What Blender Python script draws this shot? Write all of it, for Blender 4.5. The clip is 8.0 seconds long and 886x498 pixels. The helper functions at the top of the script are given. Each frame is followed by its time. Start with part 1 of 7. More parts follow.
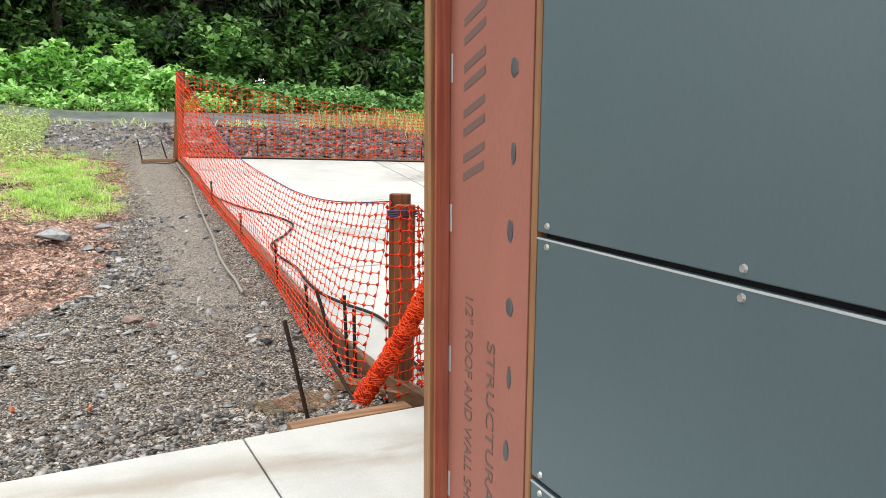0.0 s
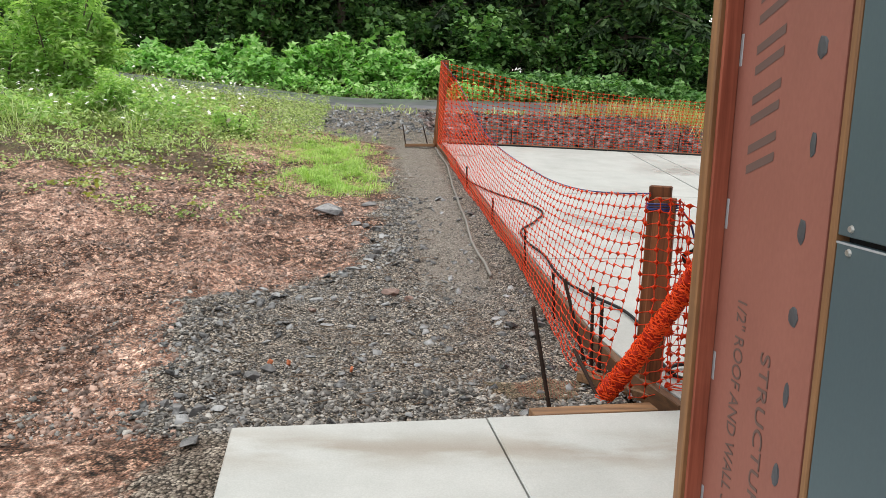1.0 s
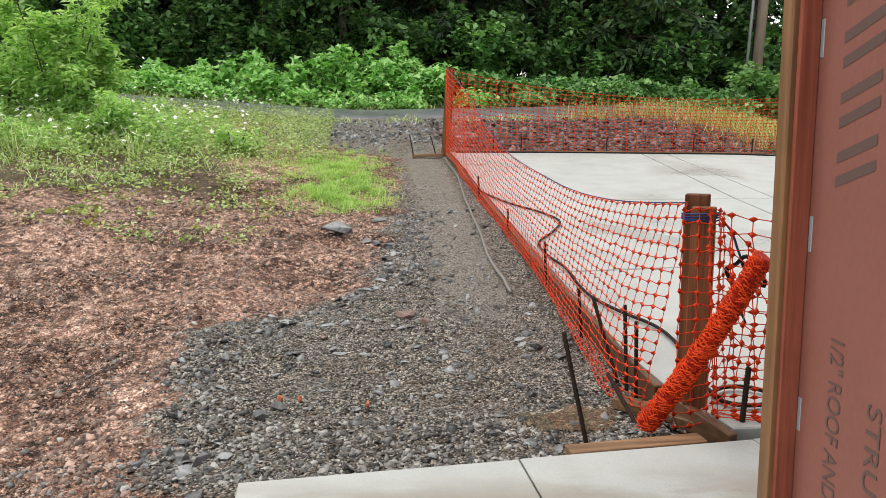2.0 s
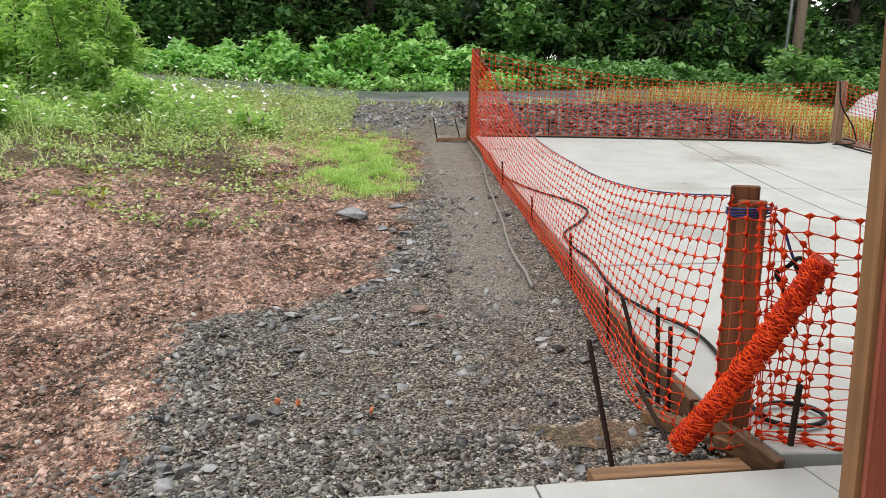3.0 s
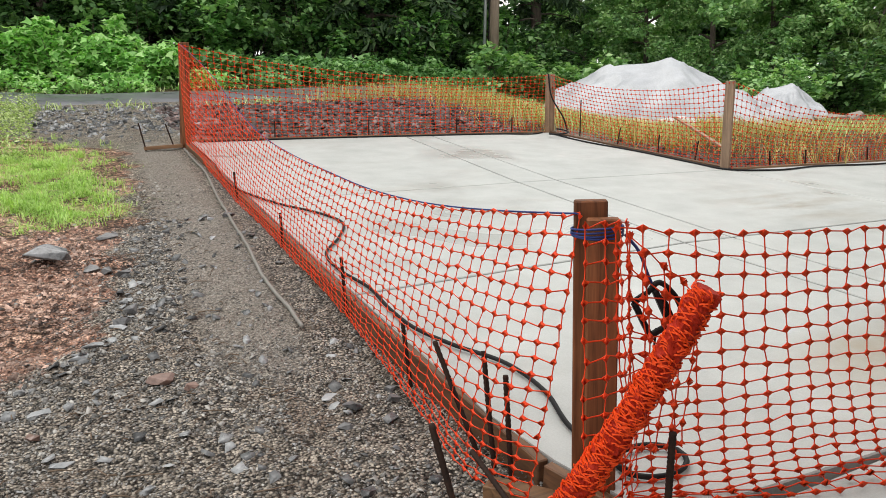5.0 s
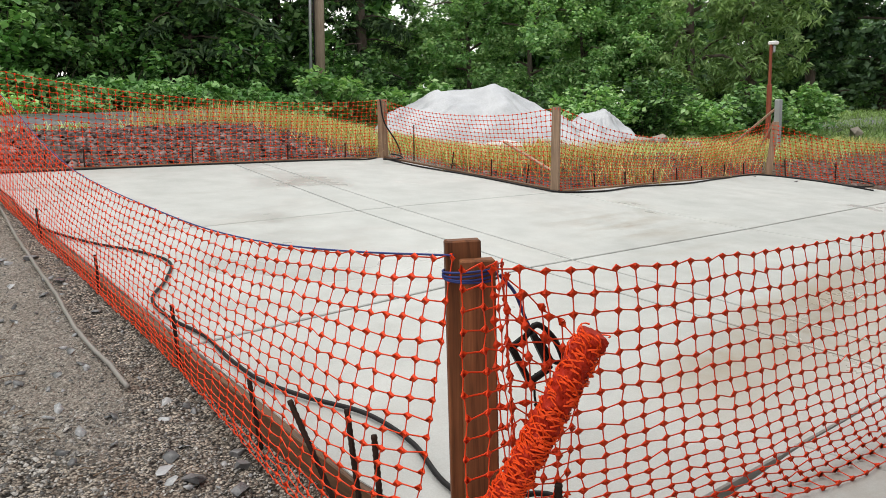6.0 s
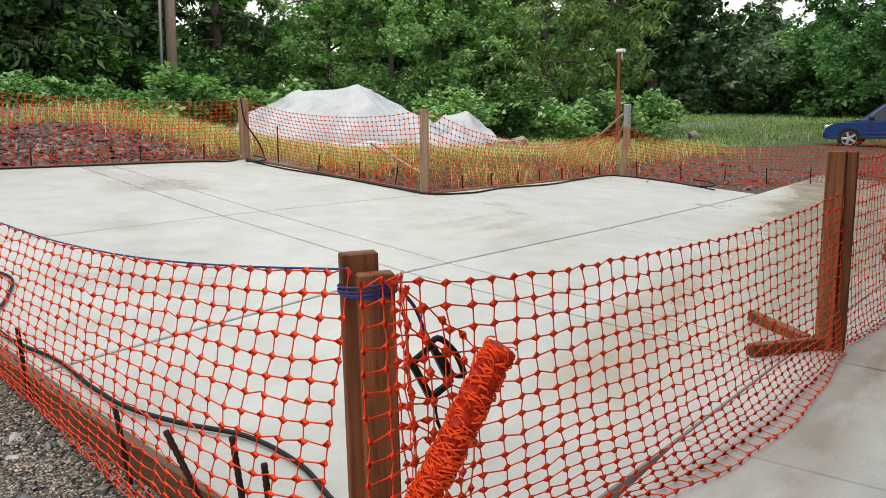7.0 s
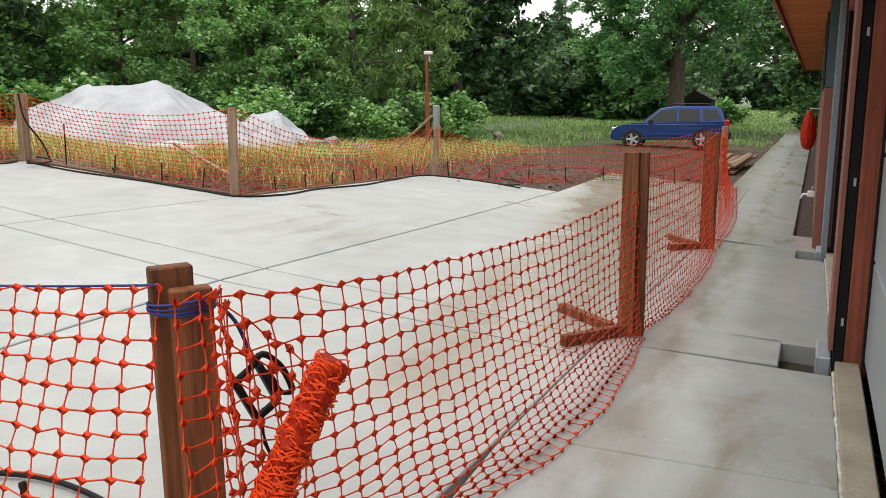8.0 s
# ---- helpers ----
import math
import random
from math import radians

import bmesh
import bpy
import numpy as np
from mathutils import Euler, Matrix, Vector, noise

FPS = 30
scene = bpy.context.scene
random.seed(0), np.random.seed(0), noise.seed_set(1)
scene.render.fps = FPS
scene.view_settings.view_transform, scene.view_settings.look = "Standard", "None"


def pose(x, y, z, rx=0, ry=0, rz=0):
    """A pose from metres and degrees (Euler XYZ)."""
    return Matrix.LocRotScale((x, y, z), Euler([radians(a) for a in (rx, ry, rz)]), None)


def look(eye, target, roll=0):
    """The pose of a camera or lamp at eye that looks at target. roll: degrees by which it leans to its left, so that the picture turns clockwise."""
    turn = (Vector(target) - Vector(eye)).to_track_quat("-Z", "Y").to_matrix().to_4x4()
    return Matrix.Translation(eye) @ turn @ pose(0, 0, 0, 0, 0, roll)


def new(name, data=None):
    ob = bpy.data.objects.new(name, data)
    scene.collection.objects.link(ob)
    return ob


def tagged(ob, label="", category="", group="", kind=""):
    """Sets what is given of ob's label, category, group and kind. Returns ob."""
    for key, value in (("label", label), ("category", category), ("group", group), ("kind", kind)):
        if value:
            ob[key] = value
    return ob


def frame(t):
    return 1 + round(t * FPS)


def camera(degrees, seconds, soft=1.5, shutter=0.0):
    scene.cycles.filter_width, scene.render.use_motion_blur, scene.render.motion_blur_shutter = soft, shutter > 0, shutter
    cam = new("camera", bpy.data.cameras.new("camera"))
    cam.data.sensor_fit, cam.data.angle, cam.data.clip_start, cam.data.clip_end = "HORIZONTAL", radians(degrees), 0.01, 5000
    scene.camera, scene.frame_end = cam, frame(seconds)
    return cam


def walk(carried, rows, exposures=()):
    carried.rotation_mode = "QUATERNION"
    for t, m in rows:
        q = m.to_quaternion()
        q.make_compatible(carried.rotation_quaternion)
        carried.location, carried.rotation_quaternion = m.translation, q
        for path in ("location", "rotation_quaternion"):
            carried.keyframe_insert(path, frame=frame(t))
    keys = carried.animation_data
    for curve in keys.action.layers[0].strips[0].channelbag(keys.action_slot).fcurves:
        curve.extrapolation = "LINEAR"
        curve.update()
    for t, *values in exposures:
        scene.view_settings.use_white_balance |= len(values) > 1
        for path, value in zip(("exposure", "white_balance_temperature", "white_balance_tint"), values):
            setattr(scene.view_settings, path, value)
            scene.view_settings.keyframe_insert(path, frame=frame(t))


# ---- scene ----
cam = camera(61.60, 8.0, 0.6)
# seconds, place of the eye, yaw, pitch and roll in degrees
PATH = [
    (0.0, 0.000, 0.000, 1.560, -25.21, -9.11, -0.34),
    (0.5, -0.014, -0.005, 1.551, -12.10, -9.84, -1.26),
    (1.0, -0.033, 0.045, 1.551, -6.31, -10.17, -1.24),
    (1.5, -0.070, 0.165, 1.561, -5.92, -9.53, -0.04),
    (1.7, -0.068, 0.222, 1.566, -6.47, -9.43, 0.94),
    (2.8, 0.076, 0.536, 1.557, -3.96, -10.60, 0.55),
    (3.0, 0.044, 0.603, 1.549, -3.75, -10.77, 0.54),
    (3.5, -0.040, 0.796, 1.562, -5.78, -10.89, 1.63),
    (4.0, -0.055, 0.981, 1.551, -9.10, -11.33, 2.23),
    (4.5, -0.024, 1.187, 1.565, -14.85, -11.47, 2.45),
    (5.0, -0.009, 1.365, 1.569, -25.65, -11.46, 2.11),
    (5.2, -0.016, 1.445, 1.568, -30.11, -11.19, 2.14),
    (6.3, 0.048, 1.624, 1.601, -40.46, -9.99, 1.86),
    (6.5, 0.048, 1.648, 1.605, -42.01, -9.98, 1.63),
    (7.0, 0.039, 1.718, 1.604, -49.32, -10.46, 1.51),
    (7.5, 0.046, 1.774, 1.605, -57.94, -10.76, 1.30),
    (8.0, 0.079, 1.782, 1.607, -63.65, -10.76, 0.79),
]
walk(cam, [(t, pose(x, y, z, 90 + pitch, roll, yaw)) for t, x, y, z, yaw, pitch, roll in PATH], [(0.0, 0.6), (0.5, 0.25), (1.0, 0.14), (1.5, 0.1), (8.0, 0.08)])

# ---- world and light ----
world = bpy.data.worlds.new("overcast_sky")
scene.world = world
world.use_nodes = True
wt = world.node_tree
wt.nodes.clear()
sky = wt.nodes.new("ShaderNodeTexSky")
sky.sky_type, sky.sun_disc = "NISHITA", False
sky.sun_elevation, sky.sun_rotation = radians(71), radians(-36)
sky.air_density, sky.dust_density, sky.ozone_density = 1.0, 4.0, 1.0
cloud = wt.nodes.new("ShaderNodeMix")
cloud.data_type = "RGBA"
cloud.inputs[0].default_value = 0.85
cloud.inputs[7].default_value = (10.05, 9.9, 9.5, 1)
wt.links.new(sky.outputs[0], cloud.inputs[6])
back = wt.nodes.new("ShaderNodeBackground")
back.inputs[1].default_value = 0.15
wt.links.new(cloud.outputs[2], back.inputs[0])
wout = wt.nodes.new("ShaderNodeOutputWorld")
wt.links.new(back.outputs[0], wout.inputs[0])

sun_data = bpy.data.lights.new("sun", "SUN")
sun_data.energy, sun_data.angle, sun_data.color = 1.4, radians(40), (1.0, 0.97, 0.92)
sun = new("sun", sun_data)
sun.matrix_world = look((-4, 5.5, 20), (0, 0, 0))


# ---- materials ----
def node_mat(name):
    m = bpy.data.materials.new(name)
    m.use_nodes = True
    t = m.node_tree
    p = t.nodes["Principled BSDF"]
    return m, t, p


def nd(t, kind, **kw):
    n = t.nodes.new(kind)
    for k, v in kw.items():
        n.inputs[k].default_value = v
    return n


def coords(t, scale=(1, 1, 1), world_space=True):
    mp = t.nodes.new("ShaderNodeMapping")
    mp.inputs["Scale"].default_value = scale
    if world_space:
        g = t.nodes.new("ShaderNodeNewGeometry")
        t.links.new(g.outputs["Position"], mp.inputs["Vector"])
    else:
        g = t.nodes.new("ShaderNodeTexCoord")
        t.links.new(g.outputs["Object"], mp.inputs["Vector"])
    return mp.outputs[0]


def tex_noise(t, vec, scale, detail=4.0, rough=0.55, distort=0.0):
    n = nd(t, "ShaderNodeTexNoise", Scale=scale, Detail=detail, Roughness=rough, Distortion=distort)
    t.links.new(vec, n.inputs["Vector"])
    return n.outputs["Fac"]


def ramp(t, fac, stops):
    r = t.nodes.new("ShaderNodeValToRGB")
    e = r.color_ramp.elements
    while len(e) < len(stops):
        e.new(0.5)
    for el, (pos, col) in zip(e, stops):
        el.position = pos
        el.color = (*col, 1) if len(col) == 3 else col
    t.links.new(fac, r.inputs[0])
    return r.outputs[0]


def grey(t, fac, lo, hi, a=0.0, b=1.0):
    n = t.nodes.new("ShaderNodeMapRange")
    n.inputs[1].default_value, n.inputs[2].default_value = lo, hi
    n.inputs[3].default_value, n.inputs[4].default_value = a, b
    t.links.new(fac, n.inputs[0])
    return n.outputs[0]


def blend(t, fac, a, b, mode="MIX"):
    n = t.nodes.new("ShaderNodeMix")
    n.data_type, n.blend_type = "RGBA", mode
    for sock, v in ((n.inputs[0], fac), (n.inputs[6], a), (n.inputs[7], b)):
        if isinstance(v, (int, float)):
            sock.default_value = v
        elif isinstance(v, tuple):
            sock.default_value = (*v, 1)
        else:
            t.links.new(v, sock)
    return n.outputs[2]


def arith(t, op, a, b=0.0):
    n = t.nodes.new("ShaderNodeMath")
    n.operation = op
    for sock, v in zip(n.inputs, (a, b)):
        if isinstance(v, (int, float)):
            sock.default_value = v
        else:
            t.links.new(v, sock)
    return n.outputs[0]


def bumped(t, p, height, strength, distance=0.01):
    b = nd(t, "ShaderNodeBump", Strength=strength, Distance=distance)
    t.links.new(height, b.inputs["Height"])
    t.links.new(b.outputs[0], p.inputs["Normal"])


def surface(name, dark, light, scale=8.0, fine=90.0, rough=(0.55, 0.8), bump=0.3, metal=0.0, stretch=(1, 1, 1), depth=0.004, world_space=True, spec=0.5):
    """A plain material with two scales of variation, relief and uneven gloss."""
    m, t, p = node_mat(name)
    v = coords(t, stretch, world_space)
    big, small = tex_noise(t, v, scale, 5, 0.6), tex_noise(t, v, fine, 3, 0.6)
    mixed = arith(t, "ADD", arith(t, "MULTIPLY", big, 0.65), arith(t, "MULTIPLY", small, 0.35))
    t.links.new(ramp(t, mixed, [(0.3, dark), (0.7, light)]), p.inputs["Base Color"])
    t.links.new(grey(t, big, 0.3, 0.7, *rough), p.inputs["Roughness"])
    p.inputs["Metallic"].default_value = metal
    p.inputs["Specular IOR Level"].default_value = spec
    bumped(t, p, mixed, bump, depth)
    return m


def wood(name, dark, light, axis=2, rough=0.7, scale=1.0, spec=0.5):
    m, t, p = node_mat(name)
    p.inputs["Specular IOR Level"].default_value = spec
    st = [38 * scale] * 3
    st[axis] = 1.6 * scale
    v = coords(t, tuple(st), False)
    info = t.nodes.new("ShaderNodeObjectInfo")
    shift = nd(t, "ShaderNodeVectorMath")
    shift.operation = "ADD"
    cmb = t.nodes.new("ShaderNodeCombineXYZ")
    off = arith(t, "MULTIPLY", info.outputs["Random"], 57.0)
    for i in range(3):
        t.links.new(off, cmb.inputs[i])
    t.links.new(v, shift.inputs[0])
    t.links.new(cmb.outputs[0], shift.inputs[1])
    g = tex_noise(t, shift.outputs[0], 1.0, 6, 0.65, 0.6)
    blot = tex_noise(t, coords(t, (1, 1, 1)), 9.0, 3)
    col = ramp(t, g, [(0.28, dark), (0.5, tuple((a + b) / 2 for a, b in zip(dark, light))), (0.72, light)])
    tone = grey(t, info.outputs["Random"], 0, 1, 0.82, 1.12)
    col = blend(t, 1.0, col, blend(t, blot, (0.72, 0.72, 0.74), (1.15, 1.12, 1.1)), "MULTIPLY")
    cm = t.nodes.new("ShaderNodeCombineColor")
    for i in range(3):
        t.links.new(tone, cm.inputs[i])
    col = blend(t, 1.0, col, cm.outputs[0], "MULTIPLY")
    t.links.new(col, p.inputs["Base Color"])
    t.links.new(grey(t, g, 0.3, 0.7, rough - 0.12, rough + 0.12), p.inputs["Roughness"])
    bumped(t, p, g, 0.35, 0.002)
    return m


def foliage(name, dark, mid, light, gloss=0.45, trans=0.3):
    m, t, p = node_mat(name)
    g = t.nodes.new("ShaderNodeNewGeometry")
    patch = tex_noise(t, coords(t), 0.9, 3)
    fac = arith(t, "ADD", arith(t, "MULTIPLY", g.outputs["Random Per Island"], 0.7), arith(t, "MULTIPLY", patch, 0.5))
    col = ramp(t, fac, [(0.15, dark), (0.55, mid), (0.95, light)])
    t.links.new(col, p.inputs["Base Color"])
    p.inputs["Roughness"].default_value = gloss
    p.inputs["Specular IOR Level"].default_value = 0.35
    tr = t.nodes.new("ShaderNodeBsdfTranslucent")
    t.links.new(blend(t, 1.0, col, (1.1, 1.25, 0.6), "MULTIPLY"), tr.inputs["Color"])
    mix = t.nodes.new("ShaderNodeMixShader")
    mix.inputs[0].default_value = trans
    t.links.new(p.outputs[0], mix.inputs[1])
    t.links.new(tr.outputs[0], mix.inputs[2])
    t.links.new(mix.outputs[0], t.nodes["Material Output"].inputs["Surface"])
    return m


def plain(name, col, rough=0.5, metal=0.0, spec=0.5, coat=0.0):
    m, t, p = node_mat(name)
    v = coords(t, (1, 1, 1), False)
    n = tex_noise(t, v, 14, 4)
    t.links.new(blend(t, n, tuple(c * 0.85 for c in col), tuple(min(1, c * 1.12) for c in col)), p.inputs["Base Color"])
    t.links.new(grey(t, n, 0.3, 0.7, rough * 0.85, min(1, rough * 1.15)), p.inputs["Roughness"])
    p.inputs["Metallic"].default_value, p.inputs["Specular IOR Level"].default_value = metal, spec
    p.inputs["Coat Weight"].default_value = coat
    return m


def concrete_material():
    m, t, p = node_mat("broom_finished_concrete")
    v = coords(t)
    big = tex_noise(t, v, 0.55, 4, 0.6, 0.4)
    mid = tex_noise(t, v, 3.2, 5, 0.6)
    broom = tex_noise(t, coords(t, (5, 130, 20)), 1.0, 3, 0.6)
    grit = tex_noise(t, v, 170, 2)
    col = ramp(t, mid, [(0.25, (0.388, 0.401, 0.392)), (0.75, (0.490, 0.506, 0.498))])
    col = blend(t, 1.0, col, ramp(t, big, [(0.3, (0.86, 0.87, 0.86)), (0.65, (1.03, 1.03, 1.02))]), "MULTIPLY")
    col = blend(t, 1.0, col, ramp(t, grit, [(0.25, (0.9, 0.9, 0.9)), (0.7, (1.04, 1.04, 1.04))]), "MULTIPLY")
    # damp film and muddy run-off, heaviest in the low strip before the building
    sep = t.nodes.new("ShaderNodeSeparateXYZ")
    t.links.new(v, sep.inputs[0])
    wob = arith(t, "ADD", arith(t, "MULTIPLY", tex_noise(t, v, 1.3, 5, 0.65, 0.8), 2.2), -1.1)
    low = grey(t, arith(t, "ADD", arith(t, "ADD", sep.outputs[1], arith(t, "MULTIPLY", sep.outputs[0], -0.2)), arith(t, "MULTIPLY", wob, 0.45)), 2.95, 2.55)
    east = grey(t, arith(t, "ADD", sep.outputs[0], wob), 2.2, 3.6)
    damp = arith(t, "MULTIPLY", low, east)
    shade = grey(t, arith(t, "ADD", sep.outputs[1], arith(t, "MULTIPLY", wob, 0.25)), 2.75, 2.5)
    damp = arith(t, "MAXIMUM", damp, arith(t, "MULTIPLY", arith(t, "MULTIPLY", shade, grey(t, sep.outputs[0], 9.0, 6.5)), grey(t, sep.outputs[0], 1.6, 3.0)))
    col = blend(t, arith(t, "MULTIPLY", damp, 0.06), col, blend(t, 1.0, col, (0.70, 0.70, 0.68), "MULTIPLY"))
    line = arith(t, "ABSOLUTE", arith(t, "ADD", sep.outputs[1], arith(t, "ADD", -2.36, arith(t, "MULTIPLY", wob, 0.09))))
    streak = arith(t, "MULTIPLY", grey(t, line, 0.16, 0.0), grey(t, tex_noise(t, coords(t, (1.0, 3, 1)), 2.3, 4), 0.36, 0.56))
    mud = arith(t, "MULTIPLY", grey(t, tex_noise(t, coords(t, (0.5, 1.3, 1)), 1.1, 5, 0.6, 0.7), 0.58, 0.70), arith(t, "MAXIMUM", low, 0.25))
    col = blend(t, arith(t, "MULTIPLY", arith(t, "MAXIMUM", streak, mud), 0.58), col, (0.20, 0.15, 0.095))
    spot = nd(t, "ShaderNodeVectorMath")
    spot.operation = "DISTANCE"
    t.links.new(v, spot.inputs[0])
    spot.inputs[1].default_value = (5.3, 5.7, 0.6)
    stain = arith(t, "MULTIPLY", grey(t, spot.outputs["Value"], 0.9, 0.0), grey(t, tex_noise(t, coords(t, (0.8, 2.6, 1)), 2.0, 5), 0.42, 0.62))
    col = blend(t, arith(t, "MULTIPLY", stain, 0.7), col, (0.21, 0.165, 0.11))
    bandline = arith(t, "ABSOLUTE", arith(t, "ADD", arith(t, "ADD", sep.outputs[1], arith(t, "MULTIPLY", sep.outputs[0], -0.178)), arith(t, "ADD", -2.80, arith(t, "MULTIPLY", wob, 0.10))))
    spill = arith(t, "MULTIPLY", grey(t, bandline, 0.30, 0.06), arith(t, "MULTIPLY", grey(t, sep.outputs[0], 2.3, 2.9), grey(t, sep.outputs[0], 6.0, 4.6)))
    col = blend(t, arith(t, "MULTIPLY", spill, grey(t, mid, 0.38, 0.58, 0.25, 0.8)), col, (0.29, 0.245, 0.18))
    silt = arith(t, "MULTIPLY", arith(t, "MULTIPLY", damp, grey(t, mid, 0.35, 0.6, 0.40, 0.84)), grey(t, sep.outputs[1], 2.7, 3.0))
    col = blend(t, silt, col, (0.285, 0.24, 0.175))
    t.links.new(col, p.inputs["Base Color"])
    wet = arith(t, "MAXIMUM", damp, grey(t, big, 0.52, 0.66))
    t.links.new(grey(t, arith(t, "ADD", wet, arith(t, "MULTIPLY", mid, 0.35)), 0.1, 1.2, 0.62, 0.2), p.inputs["Roughness"])
    bumped(t, p, arith(t, "ADD", arith(t, "MULTIPLY", broom, 0.6), arith(t, "MULTIPLY", grit, 0.6)), 0.18, 0.003)
    return m


def earth_material():
    """Bare soil, crushed rock, turf soil and rusty fill, mixed by zones that are stored on the ground."""
    m, t, p = node_mat("wet_earth_and_crushed_rock")
    v = coords(t)
    n1, n2, n3 = tex_noise(t, v, 1.7, 6, 0.7), tex_noise(t, v, 14, 8, 0.75), tex_noise(t, v, 60, 6, 0.8)
    vo = nd(t, "ShaderNodeTexVoronoi", Scale=88.0)
    t.links.new(v, vo.inputs["Vector"])
    vbig = nd(t, "ShaderNodeTexVoronoi", Scale=26.0)
    t.links.new(v, vbig.inputs["Vector"])
    sep = t.nodes.new("ShaderNodeSeparateColor")
    t.links.new(vo.outputs["Color"], sep.inputs[0])
    soil = ramp(t, n2, [(0.34, (0.055, 0.028, 0.019)), (0.47, (0.24, 0.135, 0.098)), (0.60, (0.56, 0.40, 0.325))])
    soil = blend(t, 1.0, soil, ramp(t, n1, [(0.38, (0.62, 0.55, 0.49)), (0.49, (1.0, 0.95, 0.91)), (0.60, (1.42, 1.40, 1.40))]), "MULTIPLY")
    soil = blend(t, 1.0, soil, ramp(t, n3, [(0.36, (0.30, 0.27, 0.25)), (0.47, (1, 1, 1)), (0.64, (1.6, 1.58, 1.56))]), "MULTIPLY")
    soil = blend(t, 1.0, soil, ramp(t, sep.outputs[1], [(0.0, (0.58, 0.56, 0.54)), (0.5, (1.2, 1.2, 1.2)), (1.0, (1.7, 1.68, 1.66))]), "MULTIPLY")
    rock = ramp(t, sep.outputs[0], [(0.0, (0.022, 0.020, 0.018)), (0.45, (0.235, 0.218, 0.197)), (1.0, (0.56, 0.525, 0.48))])
    rock = blend(t, 1.0, rock, ramp(t, n2, [(0.35, (0.5, 0.46, 0.42)), (0.65, (1.5, 1.42, 1.32))]), "MULTIPLY")
    rock = blend(t, arith(t, "MULTIPLY", grey(t, tex_noise(t, v, 2.6, 5, 0.65), 0.5, 0.66), 0.6), rock, blend(t, n3, (0.10, 0.07, 0.05), (0.36, 0.27, 0.205)))
    # dark rims between grains and crumbs: crevice shade painted into the colour
    grain_shade = ramp(t, vo.outputs["Distance"], [(0.34, (1.35, 1.35, 1.35)), (0.54, (0.95, 0.95, 0.95)), (0.74, (0.12, 0.11, 0.10))])
    rock = blend(t, 1.0, rock, grain_shade, "MULTIPLY")
    crumb_shade = ramp(t, vbig.outputs["Distance"], [(0.26, (1.4, 1.4, 1.4)), (0.50, (1.05, 1.03, 1.01)), (0.72, (0.22, 0.19, 0.17))])
    soil = blend(t, grey(t, n1, 0.58, 0.46), soil, blend(t, 1.0, blend(t, 1.0, soil, crumb_shade, "MULTIPLY"), grain_shade, "MULTIPLY"))
    fines = ramp(t, n3, [(0.36, (0.055, 0.048, 0.041)), (0.5, (0.30, 0.27, 0.235)), (0.64, (0.66, 0.61, 0.545))])
    def zone(name):
        a = t.nodes.new("ShaderNodeAttribute")
        a.attribute_name = name
        return a.outputs["Fac"]
    def edge(name, k=0.5):
        f = arith(t, "ADD", zone(name), arith(t, "MULTIPLY", arith(t, "ADD", n2, -0.5), k))
        return grey(t, f, 0.35, 0.65)
    track = edge("track")
    rock = blend(t, arith(t, "MULTIPLY", track, 0.75), rock, fines)
    col = blend(t, edge("gravel", 1.5), soil, rock)
    turf = blend(t, grey(t, n2, 0.36, 0.64), (0.030, 0.019, 0.010), (0.19, 0.125, 0.065))
    col = blend(t, edge("turf"), col, turf)
    lea = blend(t, grey(t, n1, 0.35, 0.65), (0.06, 0.085, 0.03), (0.13, 0.18, 0.06))
    col = blend(t, edge("meadow"), col, lea)
    rust = blend(t, n2, (0.042, 0.026, 0.016), (0.19, 0.122, 0.075))
    col = blend(t, edge("rust"), col, rust)
    t.links.new(col, p.inputs["Base Color"])
    pool = edge("pool", 0.35)
    t.links.new(grey(t, pool, 0, 1, 0.30, 0.5), p.inputs["Specular IOR Level"])
    wetness = arith(t, "MULTIPLY", grey(t, n1, 0.42, 0.62), 0.5)
    t.links.new(grey(t, arith(t, "MAXIMUM", pool, wetness), 0, 1, 0.58, 0.16), p.inputs["Roughness"])
    h = arith(t, "ADD", arith(t, "MULTIPLY", n2, 0.8), arith(t, "MULTIPLY", n3, 0.5))
    h = arith(t, "ADD", h, arith(t, "MULTIPLY", vo.outputs["Distance"], -0.8))
    h = arith(t, "ADD", h, arith(t, "MULTIPLY", vbig.outputs["Distance"], -0.5))
    bumped(t, p, arith(t, "MULTIPLY", h, arith(t, "SUBTRACT", 1.0, pool)), 1.0, 0.03)
    return m


def stone_material(name, dark, light, rough=0.5, spec=0.3):
    m, t, p = node_mat(name)
    g = t.nodes.new("ShaderNodeNewGeometry")
    n = tex_noise(t, coords(t), 45, 4)
    fac = arith(t, "ADD", arith(t, "MULTIPLY", g.outputs["Random Per Island"], 0.75), arith(t, "MULTIPLY", n, 0.35))
    t.links.new(ramp(t, fac, [(0.12, dark), (0.42, tuple(0.80 * a + 0.20 * b for a, b in zip(dark, light))), (0.70, tuple(0.55 * a + 0.45 * b for a, b in zip(dark, light))), (1.0, light)]), p.inputs["Base Color"])
    t.links.new(grey(t, n, 0.3, 0.7, rough - 0.2, rough + 0.2), p.inputs["Roughness"])
    p.inputs["Specular IOR Level"].default_value = spec
    bumped(t, p, n, 0.4, 0.004)
    return m


